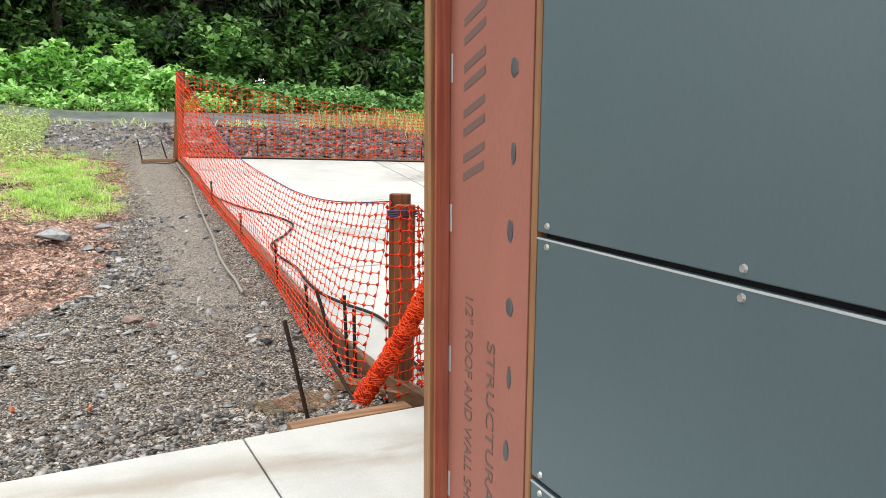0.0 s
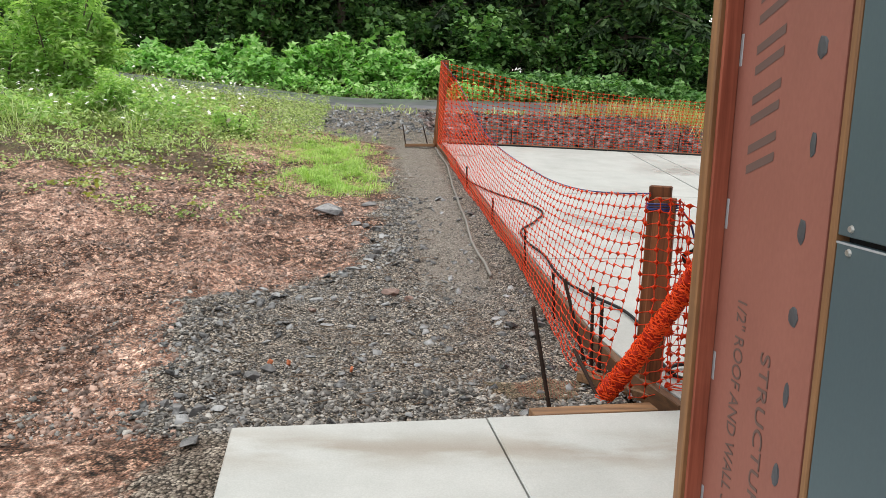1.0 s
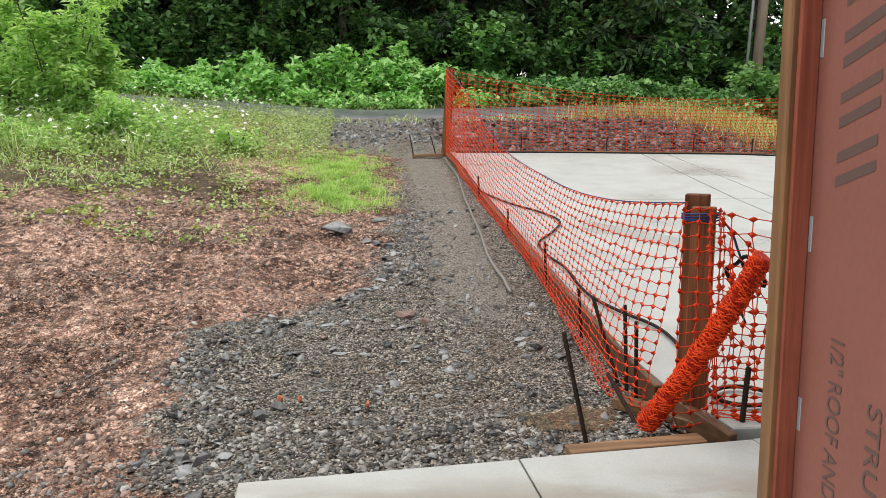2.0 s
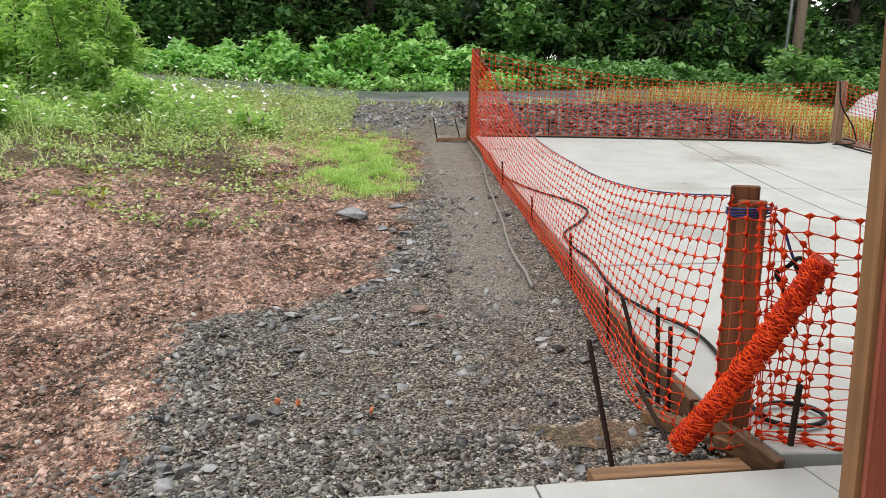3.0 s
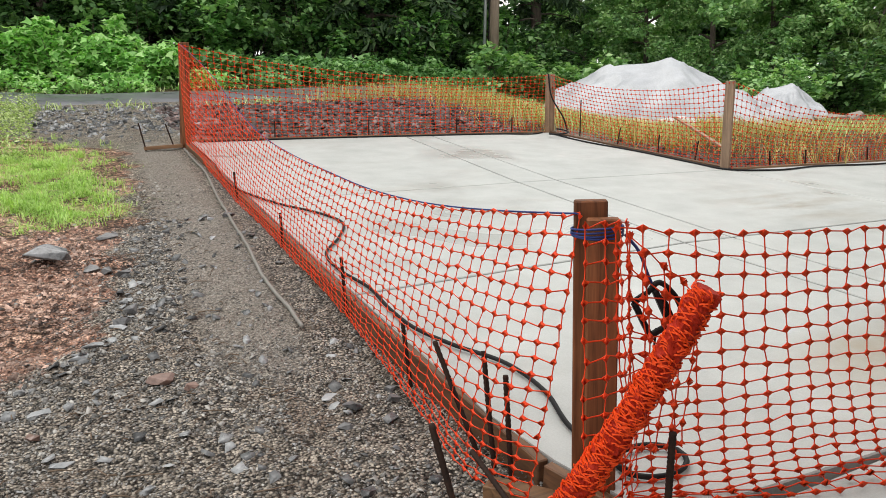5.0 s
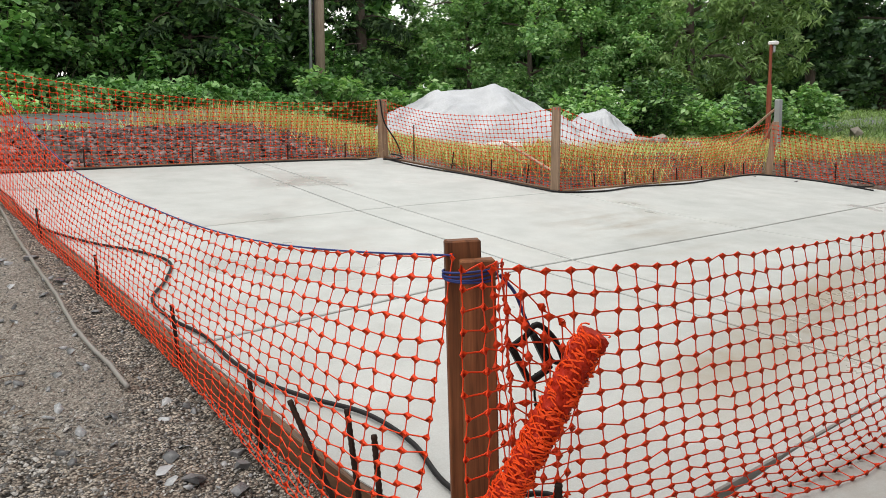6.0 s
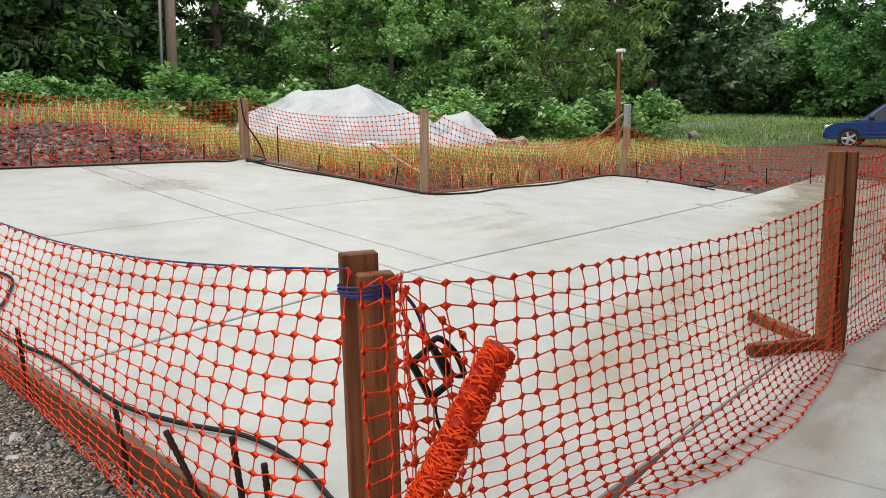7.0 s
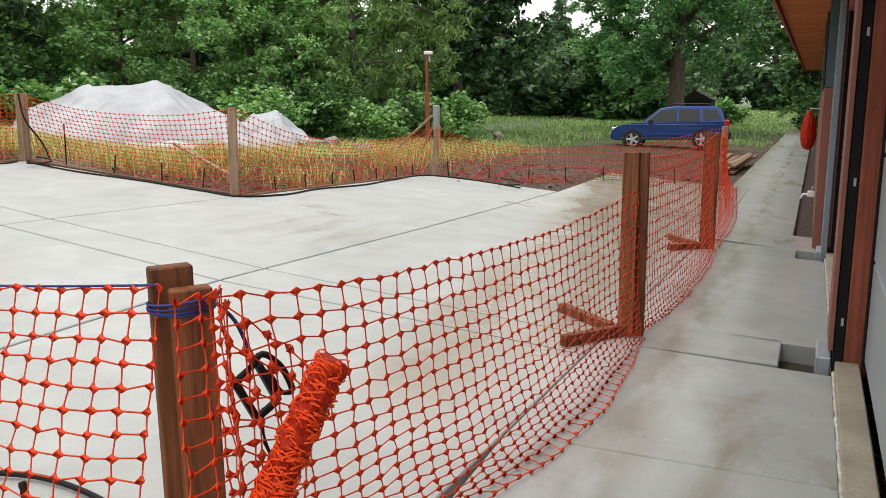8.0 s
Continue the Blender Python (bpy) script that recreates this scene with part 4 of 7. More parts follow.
part("net_panel", net_mesh([(6.23, 10.70, 1.84), (6.25, 9.8, 1.66), (6.25, 8.9, 1.58), (6.24, 8.0, 1.57), (6.23, 7.33, 1.62)],
                           [sz(6.32, 10.66, -0.04), sz(6.36, 9.0, -0.06), sz(6.30, 7.38, -0.03)], 14, 0.080, (0.05, 0), 1.2, 3), None, fence)
part("net_panel", net_mesh([(6.26, 7.30, 1.62), (7.2, 7.30, 1.34), (8.2, 7.28, 1.20), (9.3, 7.26, 1.17), (10.70, 7.24, 1.30)],
                           [sz(6.28, 7.36, -0.02), sz(8.2, 7.42, -0.05), sz(10.66, 7.32, -0.02)], 14, 0.080, (0, 0.08), 1.5, 4), None, fence)
part("net_panel", net_mesh([(10.73, 7.20, 1.28), (11.3, 6.5, 1.02), (12.1, 5.5, 0.93), (13.0, 4.3, 0.98), (13.97, 3.22, 1.20)],
                           [sz(10.72, 7.1, -0.05), sz(11.3, 5.9, -0.06), sz(12.6, 5.05, -0.06), sz(14.0, 3.4, -0.02)], 13, 0.080, (0.1, 0.05), 1.3, 5), None, fence)
part("net_panel", net_mesh([(13.97, 3.18, 1.18), (11.5, 2.95, 1.15), (9.5, 2.75, 1.22), (7.52, 2.62, 1.33)],
                           [sz(13.9, 2.95, 0.012), sz(11.5, 2.72, 0.012), sz(9.5, 2.58, 0.012), sz(7.55, 2.54, 0.012)], 13, 0.080, (0, 0), 1.5, 6, foot=True), None, fence)
part("net_panel", net_mesh([(7.45, 2.60, 1.34), (6.3, 2.58, 1.29), (5.2, 2.59, 1.285), (4.13, 2.60, 1.32)],
                           [sz(7.45, 2.56, 0.012), sz(6.4, 2.49, 0.012), sz(5.2, 2.50, 0.012), sz(4.2, 2.57, 0.012)], 14, 0.078, (0, 0), 1.5, 7, foot=True), None, fence)
part("net_panel", net_mesh([(4.05, 2.60, 1.16), (3.6, 2.66, 1.125), (2.93, 2.72, 1.105), (2.44, 2.75, 1.12), (2.08, 2.77, 1.14), (1.74, 2.80, 1.165), (1.50, 2.83, 1.188), (1.22, 2.90, 1.222)],
                           [sz(4.06, 2.545, 0.012), sz(3.5, 2.50, 0.012), sz(2.9, 2.48, 0.012), sz(2.3, 2.54, 0.012), sz(1.75, 2.66, 0.012), sz(1.24, 2.83, -0.03)], 15, 0.078, (0, 0), 1.55, 8, foot=True), None, fence)
# torn ends wrapped round the near stake
part("net_wrap", net_mesh([(1.10, 2.88, 1.25), (1.20, 2.862, 1.24), (1.275, 2.93, 1.22)], [(1.08, 2.86, 0.42), (1.20, 2.842, 0.44), (1.30, 2.90, 0.47)], 13, 0.05, (0, -0.01), 1.0, 9), None, fence)
part("net_wrap", net_mesh([(1.245, 2.885, 1.20), (1.33, 2.86, 1.12), (1.42, 2.80, 1.02)], [(1.24, 2.86, 0.62), (1.30, 2.83, 0.60), (1.36, 2.80, 0.62)], 6, 0.06, (0, -0.02), 1.0, 10), None, fence)
part("top_cord", tube_mesh("top_cord", spline([(p[0] + 0.004, p[1], p[2] + 0.006) for p in west_top], 60), 0.003, BLUE_ROPE, 5), None, fence, "thin blue cord threaded along the mesh")


# ---- stakes ----
def stake(x, y, z0, z1, w, t, mat, lean=(0, 0), turn=0.0, label="", brace=(), board2=None):
    ob = thing("fence_stake", label, "stake", "stakes of the safety fence", at=(x, y, z0))
    bm = box_bm((-w / 2, -t / 2, -0.05), (w / 2, t / 2, z1 - z0), 0.004)
    for vert in bm.verts:
        k = max(vert.co.z, 0)
        vert.co.x += lean[0] * k + 0.002 * noise.noise(vert.co * 7)
        vert.co.y += lean[1] * k
    post = part("upright", bm, mat, ob)
    post.rotation_euler.z = radians(turn)
    if board2:
        dx, dy, h, w2, t2 = board2
        bm = box_bm((dx - w2 / 2, dy - t2 / 2, -0.05), (dx + w2 / 2, dy + t2 / 2, h), 0.004)
        for vert in bm.verts:
            vert.co.x += lean[0] * max(vert.co.z, 0)
            vert.co.y += lean[1] * max(vert.co.z, 0)
        second = part("second_upright", bm, mat, ob)
        second.rotation_euler.z = radians(turn)
    for a, b in brace:
        part("brace", board_bm(a, b, 0.05, 0.06, 0.004), mat, ob)
    return ob


stake(1.195, 2.995, 0.37, 1.285, 0.090, 0.040, STAKE_WOOD, (0.01, 0.01), -33, "wet brown doubled wooden stake bound with blue cord", (), (0.030, -0.044, 0.872, 0.086, 0.040))
stake(1.06, 10.68, 1.10, 2.317, 0.10, 0.075, STAKE_WOOD, (0.09, 0), 20, "tall reddish wooden stake wrapped in orange mesh")
north_stake = stake(6.22, 10.74, 1.00, 1.86, 0.115, 0.09, GREY_WOOD, (0.04, 0), 10, "weathered grey-brown wooden stake with a dark cord")
stake(6.22, 7.34, 0.68, 1.64, 0.10, 0.09, GREY_WOOD, (0.06, -0.02), 35, "weathered brown wooden stake at the slab's inner corner")
stake(10.73, 7.25, 0.45, 1.32, 0.10, 0.09, GREY_WOOD, (0.05, -0.10), 30, "leaning grey-brown wooden stake at the slab's corner")
stake(14.0, 3.2, 0.06, 1.22, 0.11, 0.09, GREY_WOOD, (0, 0), 20, "pale wooden stake at the far corner of the slab")
h_z = slab_z(4.08, 2.63)
stake(4.06, 2.645, h_z + 0.055, 1.365, 0.038, 0.085, STAKE_WOOD, (0, 0), 4, "red-brown doubled wooden stake on crossed foot boards", [((-0.42, 0.23, 0.010), (0.0, 0.02, -0.022)), ((0.22, 0.44, 0.006), (0.0, 0.08, -0.020))], (0.02, -0.067, 0.955, 0.04, 0.05))
g_z = slab_z(7.47, 2.63)
stake(7.45, 2.64, g_z + 0.055, 1.345, 0.038, 0.14, STAKE_WOOD, (0, 0), 4, "red-brown wooden stake on crossed foot boards", [((-0.42, 0.28, 0.012), (0.0, 0.02, -0.022)), ((0.20, 0.38, 0.004), (0.0, 0.10, -0.020))])

# blue cord round the near stake, and the clamp hung from it
lashing = thing("cord_lashing", "dark blue cord wound round the stake with a hanging tail", "cord")
for k in range(4):
    c = Vector((1.212, 2.975, 1.195 + 0.006 * k))
    ring = [c + Vector((0.068 * math.cos(a) + 0.012 * math.sin(a), 0.062 * math.sin(a) - 0.015 * math.cos(a), 0.005 * math.sin(a + k))) for a in np.linspace(0, 2 * math.pi, 25)]
    part("turn", tube_mesh("turn", ring, 0.0032, BLUE_ROPE, 6), None, lashing)
part("tail", tube_mesh("tail", spline([(1.282, 2.945, 1.19), (1.305, 2.92, 1.15), (1.325, 2.90, 1.08), (1.345, 2.885, 1.02)], 14), 0.0045, BLUE_ROPE, 6), None, lashing)
part("tail", tube_mesh("tail", spline([(1.345, 2.885, 0.93), (1.335, 2.88, 0.87), (1.36, 2.88, 0.80), (1.335, 2.88, 0.85)], 14), 0.0035, RUBBER, 6), None, lashing)

clamp = thing("ratchet_clamp", "black plastic clamp with open jaws tied to the stake", "clamp")
co = Vector((1.335, 2.885, 0.985))


def cl(a, b):
    ux = Vector((0.90, -0.42, 0.0))
    return co + ux * a + Vector((0, 0, 1)) * b


for p0, p1, w in (((-0.055, 0.02), (-0.01, -0.075), 0.026), ((0.0, 0.055), (0.045, -0.045), 0.026), ((-0.01, -0.075), (0.045, -0.045), 0.016), ((-0.060, 0.02), (-0.02, 0.045), 0.016)):
    part("jaw", board_bm(cl(*p0), cl(*p1), 0.016, w, 0.003, up=(0.42, 0.9, 0)), RUBBER, clamp)
part("arm", tube_mesh("arm", spline([cl(-0.02, 0.045), cl(0.01, 0.075), cl(0.05, 0.045), cl(0.075, 0.0), cl(0.085, -0.03)], 16), 0.008, RUBBER), None, clamp)
part("handle", tube_mesh("handle", spline([cl(0.0, 0.05), cl(0.03, 0.02), cl(0.06, -0.03), cl(0.085, -0.035)], 12), 0.006, RUBBER), None, clamp)

# rolled-up netting that leans on the near stake
roll_a, roll_b = Vector((0.985, 2.90, 0.415)), Vector((1.277, 2.635, 1.105))
axis = (roll_b - roll_a).normalized()
s1 = axis.cross(Vector((0, 0, 1))).normalized()
s2 = s1.cross(axis)
roll = thing("net_roll", "tightly rolled orange safety netting leaning on the stake", "rolled netting")
rv, rf = [], []
nr, ns = 160, 40
rng = np.random.RandomState(4)
for i in range(nr + 1):
    q = i / nr
    c = roll_a.lerp(roll_b, q) + Vector((0, 0, -0.03 * math.sin(math.pi * q)))
    for k in range(ns):
        a = 2 * math.pi * k / ns
        r = (0.036 - 0.003 * q) * (1 + 0.05 * math.sin(7 * q + 1)) + 0.010 * noise.noise((q * 46, math.cos(a) * 1.6, math.sin(a) * 1.6)) + 0.006 * noise.noise((q * 130, math.cos(a) * 4, math.sin(a) * 4))
        r *= 0.8 if i in (0, nr) else 1
        rv.append(c + (s1 * math.cos(a) + s2 * math.sin(a)) * r)
for i in range(nr):
    for k in range(ns):
        a, b = i * ns + k, i * ns + (k + 1) % ns
        rf.append((a, b, b + ns, a + ns))
rf += [tuple(range(ns))[::-1], tuple(range(nr * ns, (nr + 1) * ns))]
# core carries the shade between the strands in its darker orange
part("roll_core", mesh_of("roll_core", rv, rf, ORANGE_SHADED), None, roll)
loops_v, loops_f = [], []
for k in range(760):
    q, a = rng.rand() * 0.99 + 0.005, rng.rand() * 6.28
    c = roll_a.lerp(roll_b, q) + Vector((0, 0, -0.03 * math.sin(math.pi * q)))
    pts = []
    span, drift, lift = 0.5 + rng.rand() * 0.9, rng.normal(0, 0.016), 0.003 + 0.007 * rng.rand() ** 2
    for j in range(5):
        w = j / 4
        aa = a + span * w
        r = 0.037 - 0.003 * q + lift * math.sin(math.pi * w)
        pts.append(c + axis * (drift * w + 0.006 * math.sin(math.pi * w)) + (s1 * math.cos(aa) + s2 * math.sin(aa)) * r)
    v, f = tube(pts, [0.0028, 0.002, 0.0018, 0.002, 0.0028], 3)
    o = len(loops_v)
    loops_v += v
    loops_f += [tuple(i + o for i in ff) for ff in f]
part("frayed_mesh", mesh_of("frayed_mesh", loops_v, loops_f, ORANGE_FRAY), None, roll)


# ---- rebar pins ----
def rebar(a, b, label, r=0.0085):
    ob = thing("rebar_pin", label, "rebar", "rebar pins round the slab")
    n = 40
    pts = [Vector(a).lerp(Vector(b), k / n) for k in range(n + 1)]
    part("bar", tube_mesh("bar", pts, [r * (1.12 if k % 2 else 0.94) for k in range(n + 1)], REBAR, 8), None, ob)


PIN = "dark rusted rebar pin driven in beside the form board"
rebar((0.735, 2.80, 0.36), (0.665, 2.90, 0.80), "dark rusted rebar pin leaning beside the walkway")
rebar((1.00, 3.02, 0.36), (0.955, 3.26, 0.50), PIN)
rebar((1.05, 3.40, 0.40), (0.98, 3.56, 0.765), PIN)
rebar((1.055, 3.30, 0.40), (1.065, 3.37, 0.77), PIN)
rebar((1.06, 3.20, 0.40), (1.07, 3.24, 0.73), PIN)
rebar((1.045, 3.95, 0.45), (1.035, 3.98, 0.71), PIN)
rebar((1.31, 2.79, 0.40), (1.335, 2.80, 0.66), "dark rusted rebar pin at the slab's near corner", 0.010)
rebar((1.05, 4.75, 0.55), (1.05, 4.78, 0.83), PIN)
rebar((1.05, 6.0, 0.66), (1.05, 6.0, 0.90), PIN)
rebar((1.04, 7.4, 0.80), (1.03, 7.4, 1.06), PIN)
rebar((0.62, 10.6, 1.10), (0.57, 10.62, 1.42), "thin rusted rebar pin beside the tall stake")
rebar((0.93, 10.62, 1.12), (0.86, 10.64, 1.40), "thin rusted rebar pin beside the tall stake")
for x in (1.75, 2.15, 3.4, 4.7, 5.6):
    rebar((x, 10.80, slab_z(x, 10.8) - 0.15), (x + 0.02, 10.80, slab_z(x, 10.8) + 0.22), PIN)
for k, y in enumerate((10.1, 9.3, 8.5, 7.9)):
    rebar((6.30, y, slab_z(6.3, y) - 0.15), (6.33 + 0.05 * (k % 2), y, slab_z(6.3, y) + 0.22 + 0.3 * (k == 0)), PIN)
for k in range(7):
    x = 6.9 + 0.55 * k
    rebar((x, 7.32, slab_z(x, 7.3) - 0.15), (x + 0.03 * ((k % 3) - 1), 7.32, slab_z(x, 7.3) + 0.17), PIN)
for k in range(8):
    q = k / 7
    x, y = 10.8 + 3.0 * q, 7.0 - 3.6 * q
    rebar((x, y, ground_at(x, y) - 0.1), (x + 0.06 * ((k % 3) - 1), y, ground_at(x, y) + 0.28), PIN)

# ---- hoses and cables ----
hose = thing("rubber_hose", "black rubber hose snaking along the slab's edge, coiled at its end", "hose")
run = [(1.10, 10.50, slab_z(1.1, 10.5) + 0.02), sz(1.11, 9.0, 0.014), (1.10, 7.4, slab_z(1.1, 7.4) + 0.014), sz(1.27, 6.85, 0.014), sz(1.43, 6.53, 0.014), sz(1.51, 6.2, 0.014), sz(1.36, 5.8, 0.014), sz(1.17, 5.45, 0.014), sz(1.15, 5.1, 0.014), sz(1.19, 4.82, 0.014), sz(1.17, 4.44, 0.016), sz(1.18, 4.2, 0.018), sz(1.25, 3.98, 0.018), sz(1.36, 3.75, 0.016), sz(1.37, 3.49, 0.016), sz(1.30, 3.22, 0.016), sz(1.30, 3.02, 0.014)]
coil = [sz(1.41 + 0.115 * math.cos(a), 2.965 + 0.08 * math.sin(a), 0.014 + 0.004 * k / 10) for k, a in enumerate(np.linspace(3.2, 3.2 + 6.6, 22))]
part("tube", tube_mesh("tube", spline(run + coil[1:], 260), 0.0088, RUBBER, 8), None, hose)
cable = thing("ground_hose", "grey hose lying on the gravel beside the form board", "hose")
gp = [(1.02, 10.45), (1.0, 9.6), (1.0, 8.89), (0.93, 7.9), (0.89, 7.25), (0.84, 6.05), (0.81, 5.34), (0.83, 5.0), (0.825, 4.74)]
gpts = spline([(x, y, 0) for x, y in gp], 90)
part("tube", tube_mesh("tube", [(x, y, ground_at(x, y) + 0.018) for x, y, _ in gpts], 0.011, GREYHOSE, 8), None, cable)
edge_line = thing("edge_cable", "black cable lying along the far edges of the slab", "cable")
pts = spline([sz(1.2, 10.60, 0.012), sz(2.6, 10.66, 0.012), sz(4.2, 10.64, 0.012), sz(5.4, 10.60, 0.012), sz(5.8, 10.52, 0.012), sz(6.05, 10.66, 0.012)], 90)
part("tube", tube_mesh("tube", pts, 0.011, RUBBER, 6), None, edge_line)
pts = spline([sz(6.10, 10.55, 0.012), sz(6.02, 9.6, 0.012), sz(6.12, 8.6, 0.012), sz(6.12, 7.7, 0.012), sz(6.15, 7.22, 0.012), sz(6.6, 7.05, 0.012), sz(7.4, 7.12, 0.012), sz(8.3, 7.04, 0.012), sz(9.3, 7.14, 0.012), sz(10.4, 7.10, 0.012), sz(10.52, 6.6, 0.012), sz(10.42, 5.9, 0.012), sz(10.3, 5.6, 0.012)], 160)
part("tube", tube_mesh("tube", pts, 0.011, RUBBER, 6), None, edge_line)
for cx, cy, r in ((10.25, 5.75, 0.17), (5.95, 10.1, 0.13)):
    pts = [sz(cx + r * math.cos(a), cy + r * math.sin(a), 0.014 + 0.002 * k) for k, a in enumerate(np.linspace(0, 7.5, 50))]
    part("coil", tube_mesh("coil", pts, 0.010, RUBBER, 6), None, edge_line)
part("cord", tube_mesh("cord", spline([(-0.06, -0.08, 0.86), (-0.04, -0.12, 0.55), (0.10, -0.24, 0.2), (0.12, -0.29, 0.05)], 24), 0.011, RUBBER, 6), None, north_stake, "black trailing cord")


# ---- stones ----
def chip_cloud(pos, size, flat, seed, mat, name="stones"):
    """Angular stones, one small jittered block each."""
    rng = np.random.RandomState(seed)
    n = len(pos)
    corner = np.array([(x, y, z) for x in (-1, 1) for y in (-1, 1) for z in (-1, 1)], float)
    V = corner[None] * (0.25 + 0.75 * rng.rand(n, 8, 3))
    V = V * np.stack([np.ones(n), 0.55 + 0.45 * rng.rand(n), flat * (0.6 + 0.8 * rng.rand(n))], -1)[:, None]
    V[:, [1, 3, 5, 7], :2] *= (0.55 + 0.5 * rng.rand(n, 1, 2))
    a, tx, ty = rng.rand(n) * 6.28, rng.normal(0, 0.3, n), rng.normal(0, 0.3, n)
    ca, sa = np.cos(a)[:, None], np.sin(a)[:, None]
    x, y, z = V[..., 0], V[..., 1], V[..., 2]
    z2 = z + x * tx[:, None] + y * ty[:, None]
    V = np.stack([x * ca - y * sa, x * sa + y * ca, z2], -1) * (np.asarray(size)[:, None, None] / 2)
    V += np.asarray(pos)[:, None]
    q = np.array([(0, 1, 3, 2), (4, 6, 7, 5), (0, 4, 5, 1), (2, 3, 7, 6), (1, 5, 7, 3)])
    F = (q[None] + (np.arange(n) * 8)[:, None, None]).reshape(-1, 4)
    return fast_mesh(name, V.reshape(-1, 3), F, mat)


def scatter(n, x0, x1, y0, y1, seed, keep=None):
    rng = np.random.RandomState(seed)
    x, y = x0 + (x1 - x0) * rng.rand(n), y0 + (y1 - y0) * rng.rand(n)
    if keep is not None:
        k = rng.rand(n) < keep(x, y)
        x, y = x[k], y[k]
    return x, y, terrain(x, y), rng


def stuff(name, me, label, category):
    return tagged(new(name, me), label, category, kind="stuff")


x, y, z, rng = scatter(100000, -1.6, 1.12, 2.70, 9.0, 21, lambda x, y: (0.72 * gravel_zone(x, y) + 0.28 * gravel_zone(x + 0.5 * shape_noise(x * 2.1, y * 2.1, 4) + 0.30, y)) * np.where((y > 4.7) & (np.abs(x - 0.5 - 0.02 * y) < 0.26), 0.22, 0.9) * smooth(9.0, 4.5, y) ** 0.5 * (1 - 0.8 * np.exp(-(((x - 0.76) / 0.27) ** 2 + ((y - 3.13) / 0.12) ** 2) ** 2)))
coarse = smooth(-0.05, 0.25, shape_noise(x * 1.7, y * 1.7, 31)) * 0.6 + 0.8 * np.exp(-((x - np.interp(y, EDGE_Y, EDGE_X) - 0.2) / 0.2) ** 2) + smooth(3.3, 2.8, y)
s = 0.006 + 0.011 * rng.rand(len(x)) ** 2 + 0.034 * np.clip(coarse, 0, 1) * rng.rand(len(x)) ** 5
stuff("gravel", chip_cloud(np.stack([x, y, z + s * 0.1], -1), s, 0.34, 1, CHIPS), "dark wet crushed rock beside the slab", "gravel")
x, y, z, rng = scatter(2600, -1.3, 1.03, 2.75, 7.0, 22, lambda x, y: gravel_zone(x, y) * (0.25 + np.exp(-((x - np.interp(y, EDGE_Y, EDGE_X) - 0.15) / 0.18) ** 2)))
s = 0.018 + 0.062 * rng.rand(len(x)) ** 2.6
stuff("loose_stones", chip_cloud(np.stack([x, y, z + s * 0.12], -1), s, 0.26, 2, SLATE), "flat grey slaty stones lying loose on the gravel", "stones")
x, y, z, rng = scatter(21000, -4.2, 0.2, 2.7, 9.0, 23, lambda x, y: (1 - gravel_zone(x, y)) * (0.35 + 0.65 * (shape_noise(x * 1.5, y * 1.5, 5) > 0)))
s = 0.007 + 0.045 * rng.rand(len(x)) ** 3.2
xn, yn, zn, rng2 = scatter(34000, -2.3, 0.0, 2.7, 6.6, 29, lambda x, y: (1 - gravel_zone(x, y)) * (0.15 + 0.85 * smooth(-0.15, 0.2, shape_noise(x * 2.6, y * 2.6, 15) + 0.5 * shape_noise(x * 9, y * 9, 25))))
sn = 0.006 + 0.014 * rng2.rand(len(xn)) ** 2 + 0.03 * rng2.rand(len(xn)) ** 7
stuff("soil_crumbs", chip_cloud(np.stack([xn, yn, zn + sn * 0.08], -1), sn, 0.5, 33, CLODS), "crumbly lumps of trodden reddish soil", "soil")
stuff("soil_clods", chip_cloud(np.stack([x, y, z], -1), s, 0.55, 3, CLODS), "crumbs and clods of reddish soil", "soil")
x, y, z, rng = scatter(700, -3.6, 0.2, 2.8, 8.5, 24, lambda x, y: 1 - gravel_zone(x, y))
s = 0.012 + 0.035 * rng.rand(len(x)) ** 2
stuff("pebbles", chip_cloud(np.stack([x, y, z + s * 0.05], -1), s, 0.4, 4, CHIPS), "grey pebbles trodden into the soil", "pebbles")
x, y, z, rng = scatter(3400, 1.15, 6.3, 10.9, 15.2, 25)
s = 0.05 + 0.14 * rng.rand(len(x)) ** 1.6
stuff("rubble_bed", chip_cloud(np.stack([x, y, z + s * 0.1], -1), s, 0.38, 5, RUSTROCK), "bed of rusty dark rubble behind the slab", "rubble")
x, y, z, rng = scatter(2200, -2.2, 1.6, 11.2, 16.0, 26, lambda x, y: smooth(10.8, 13.5, y) * smooth(-2.4, -0.9, x))
s = 0.03 + 0.09 * rng.rand(len(x)) ** 2
stuff("lane_rubble", chip_cloud(np.stack([x, y, z + s * 0.1], -1), s, 0.45, 6, SLATE), "grey rubble beside the lane", "rubble")
x, y, z, rng = scatter(2600, 6.4, 15.5, 3.2, 10.2, 27, lambda x, y: ((y > 7.4) | (x > 11.4 + (5 - y) * 0.8)) & ((x > 6.5) & (y > 3.2)) & ~((x < 14.1) & (y < 5.1)))
s = 0.03 + 0.10 * rng.rand(len(x)) ** 2
stuff("fill_rubble", chip_cloud(np.stack([x, y, z + s * 0.1], -1), s, 0.5, 7, RUSTROCK), "rusty rubble and broken soil outside the slab", "rubble")
pv = [(0.76, 3.13, ground_at(0.76, 3.13) + 0.016)]
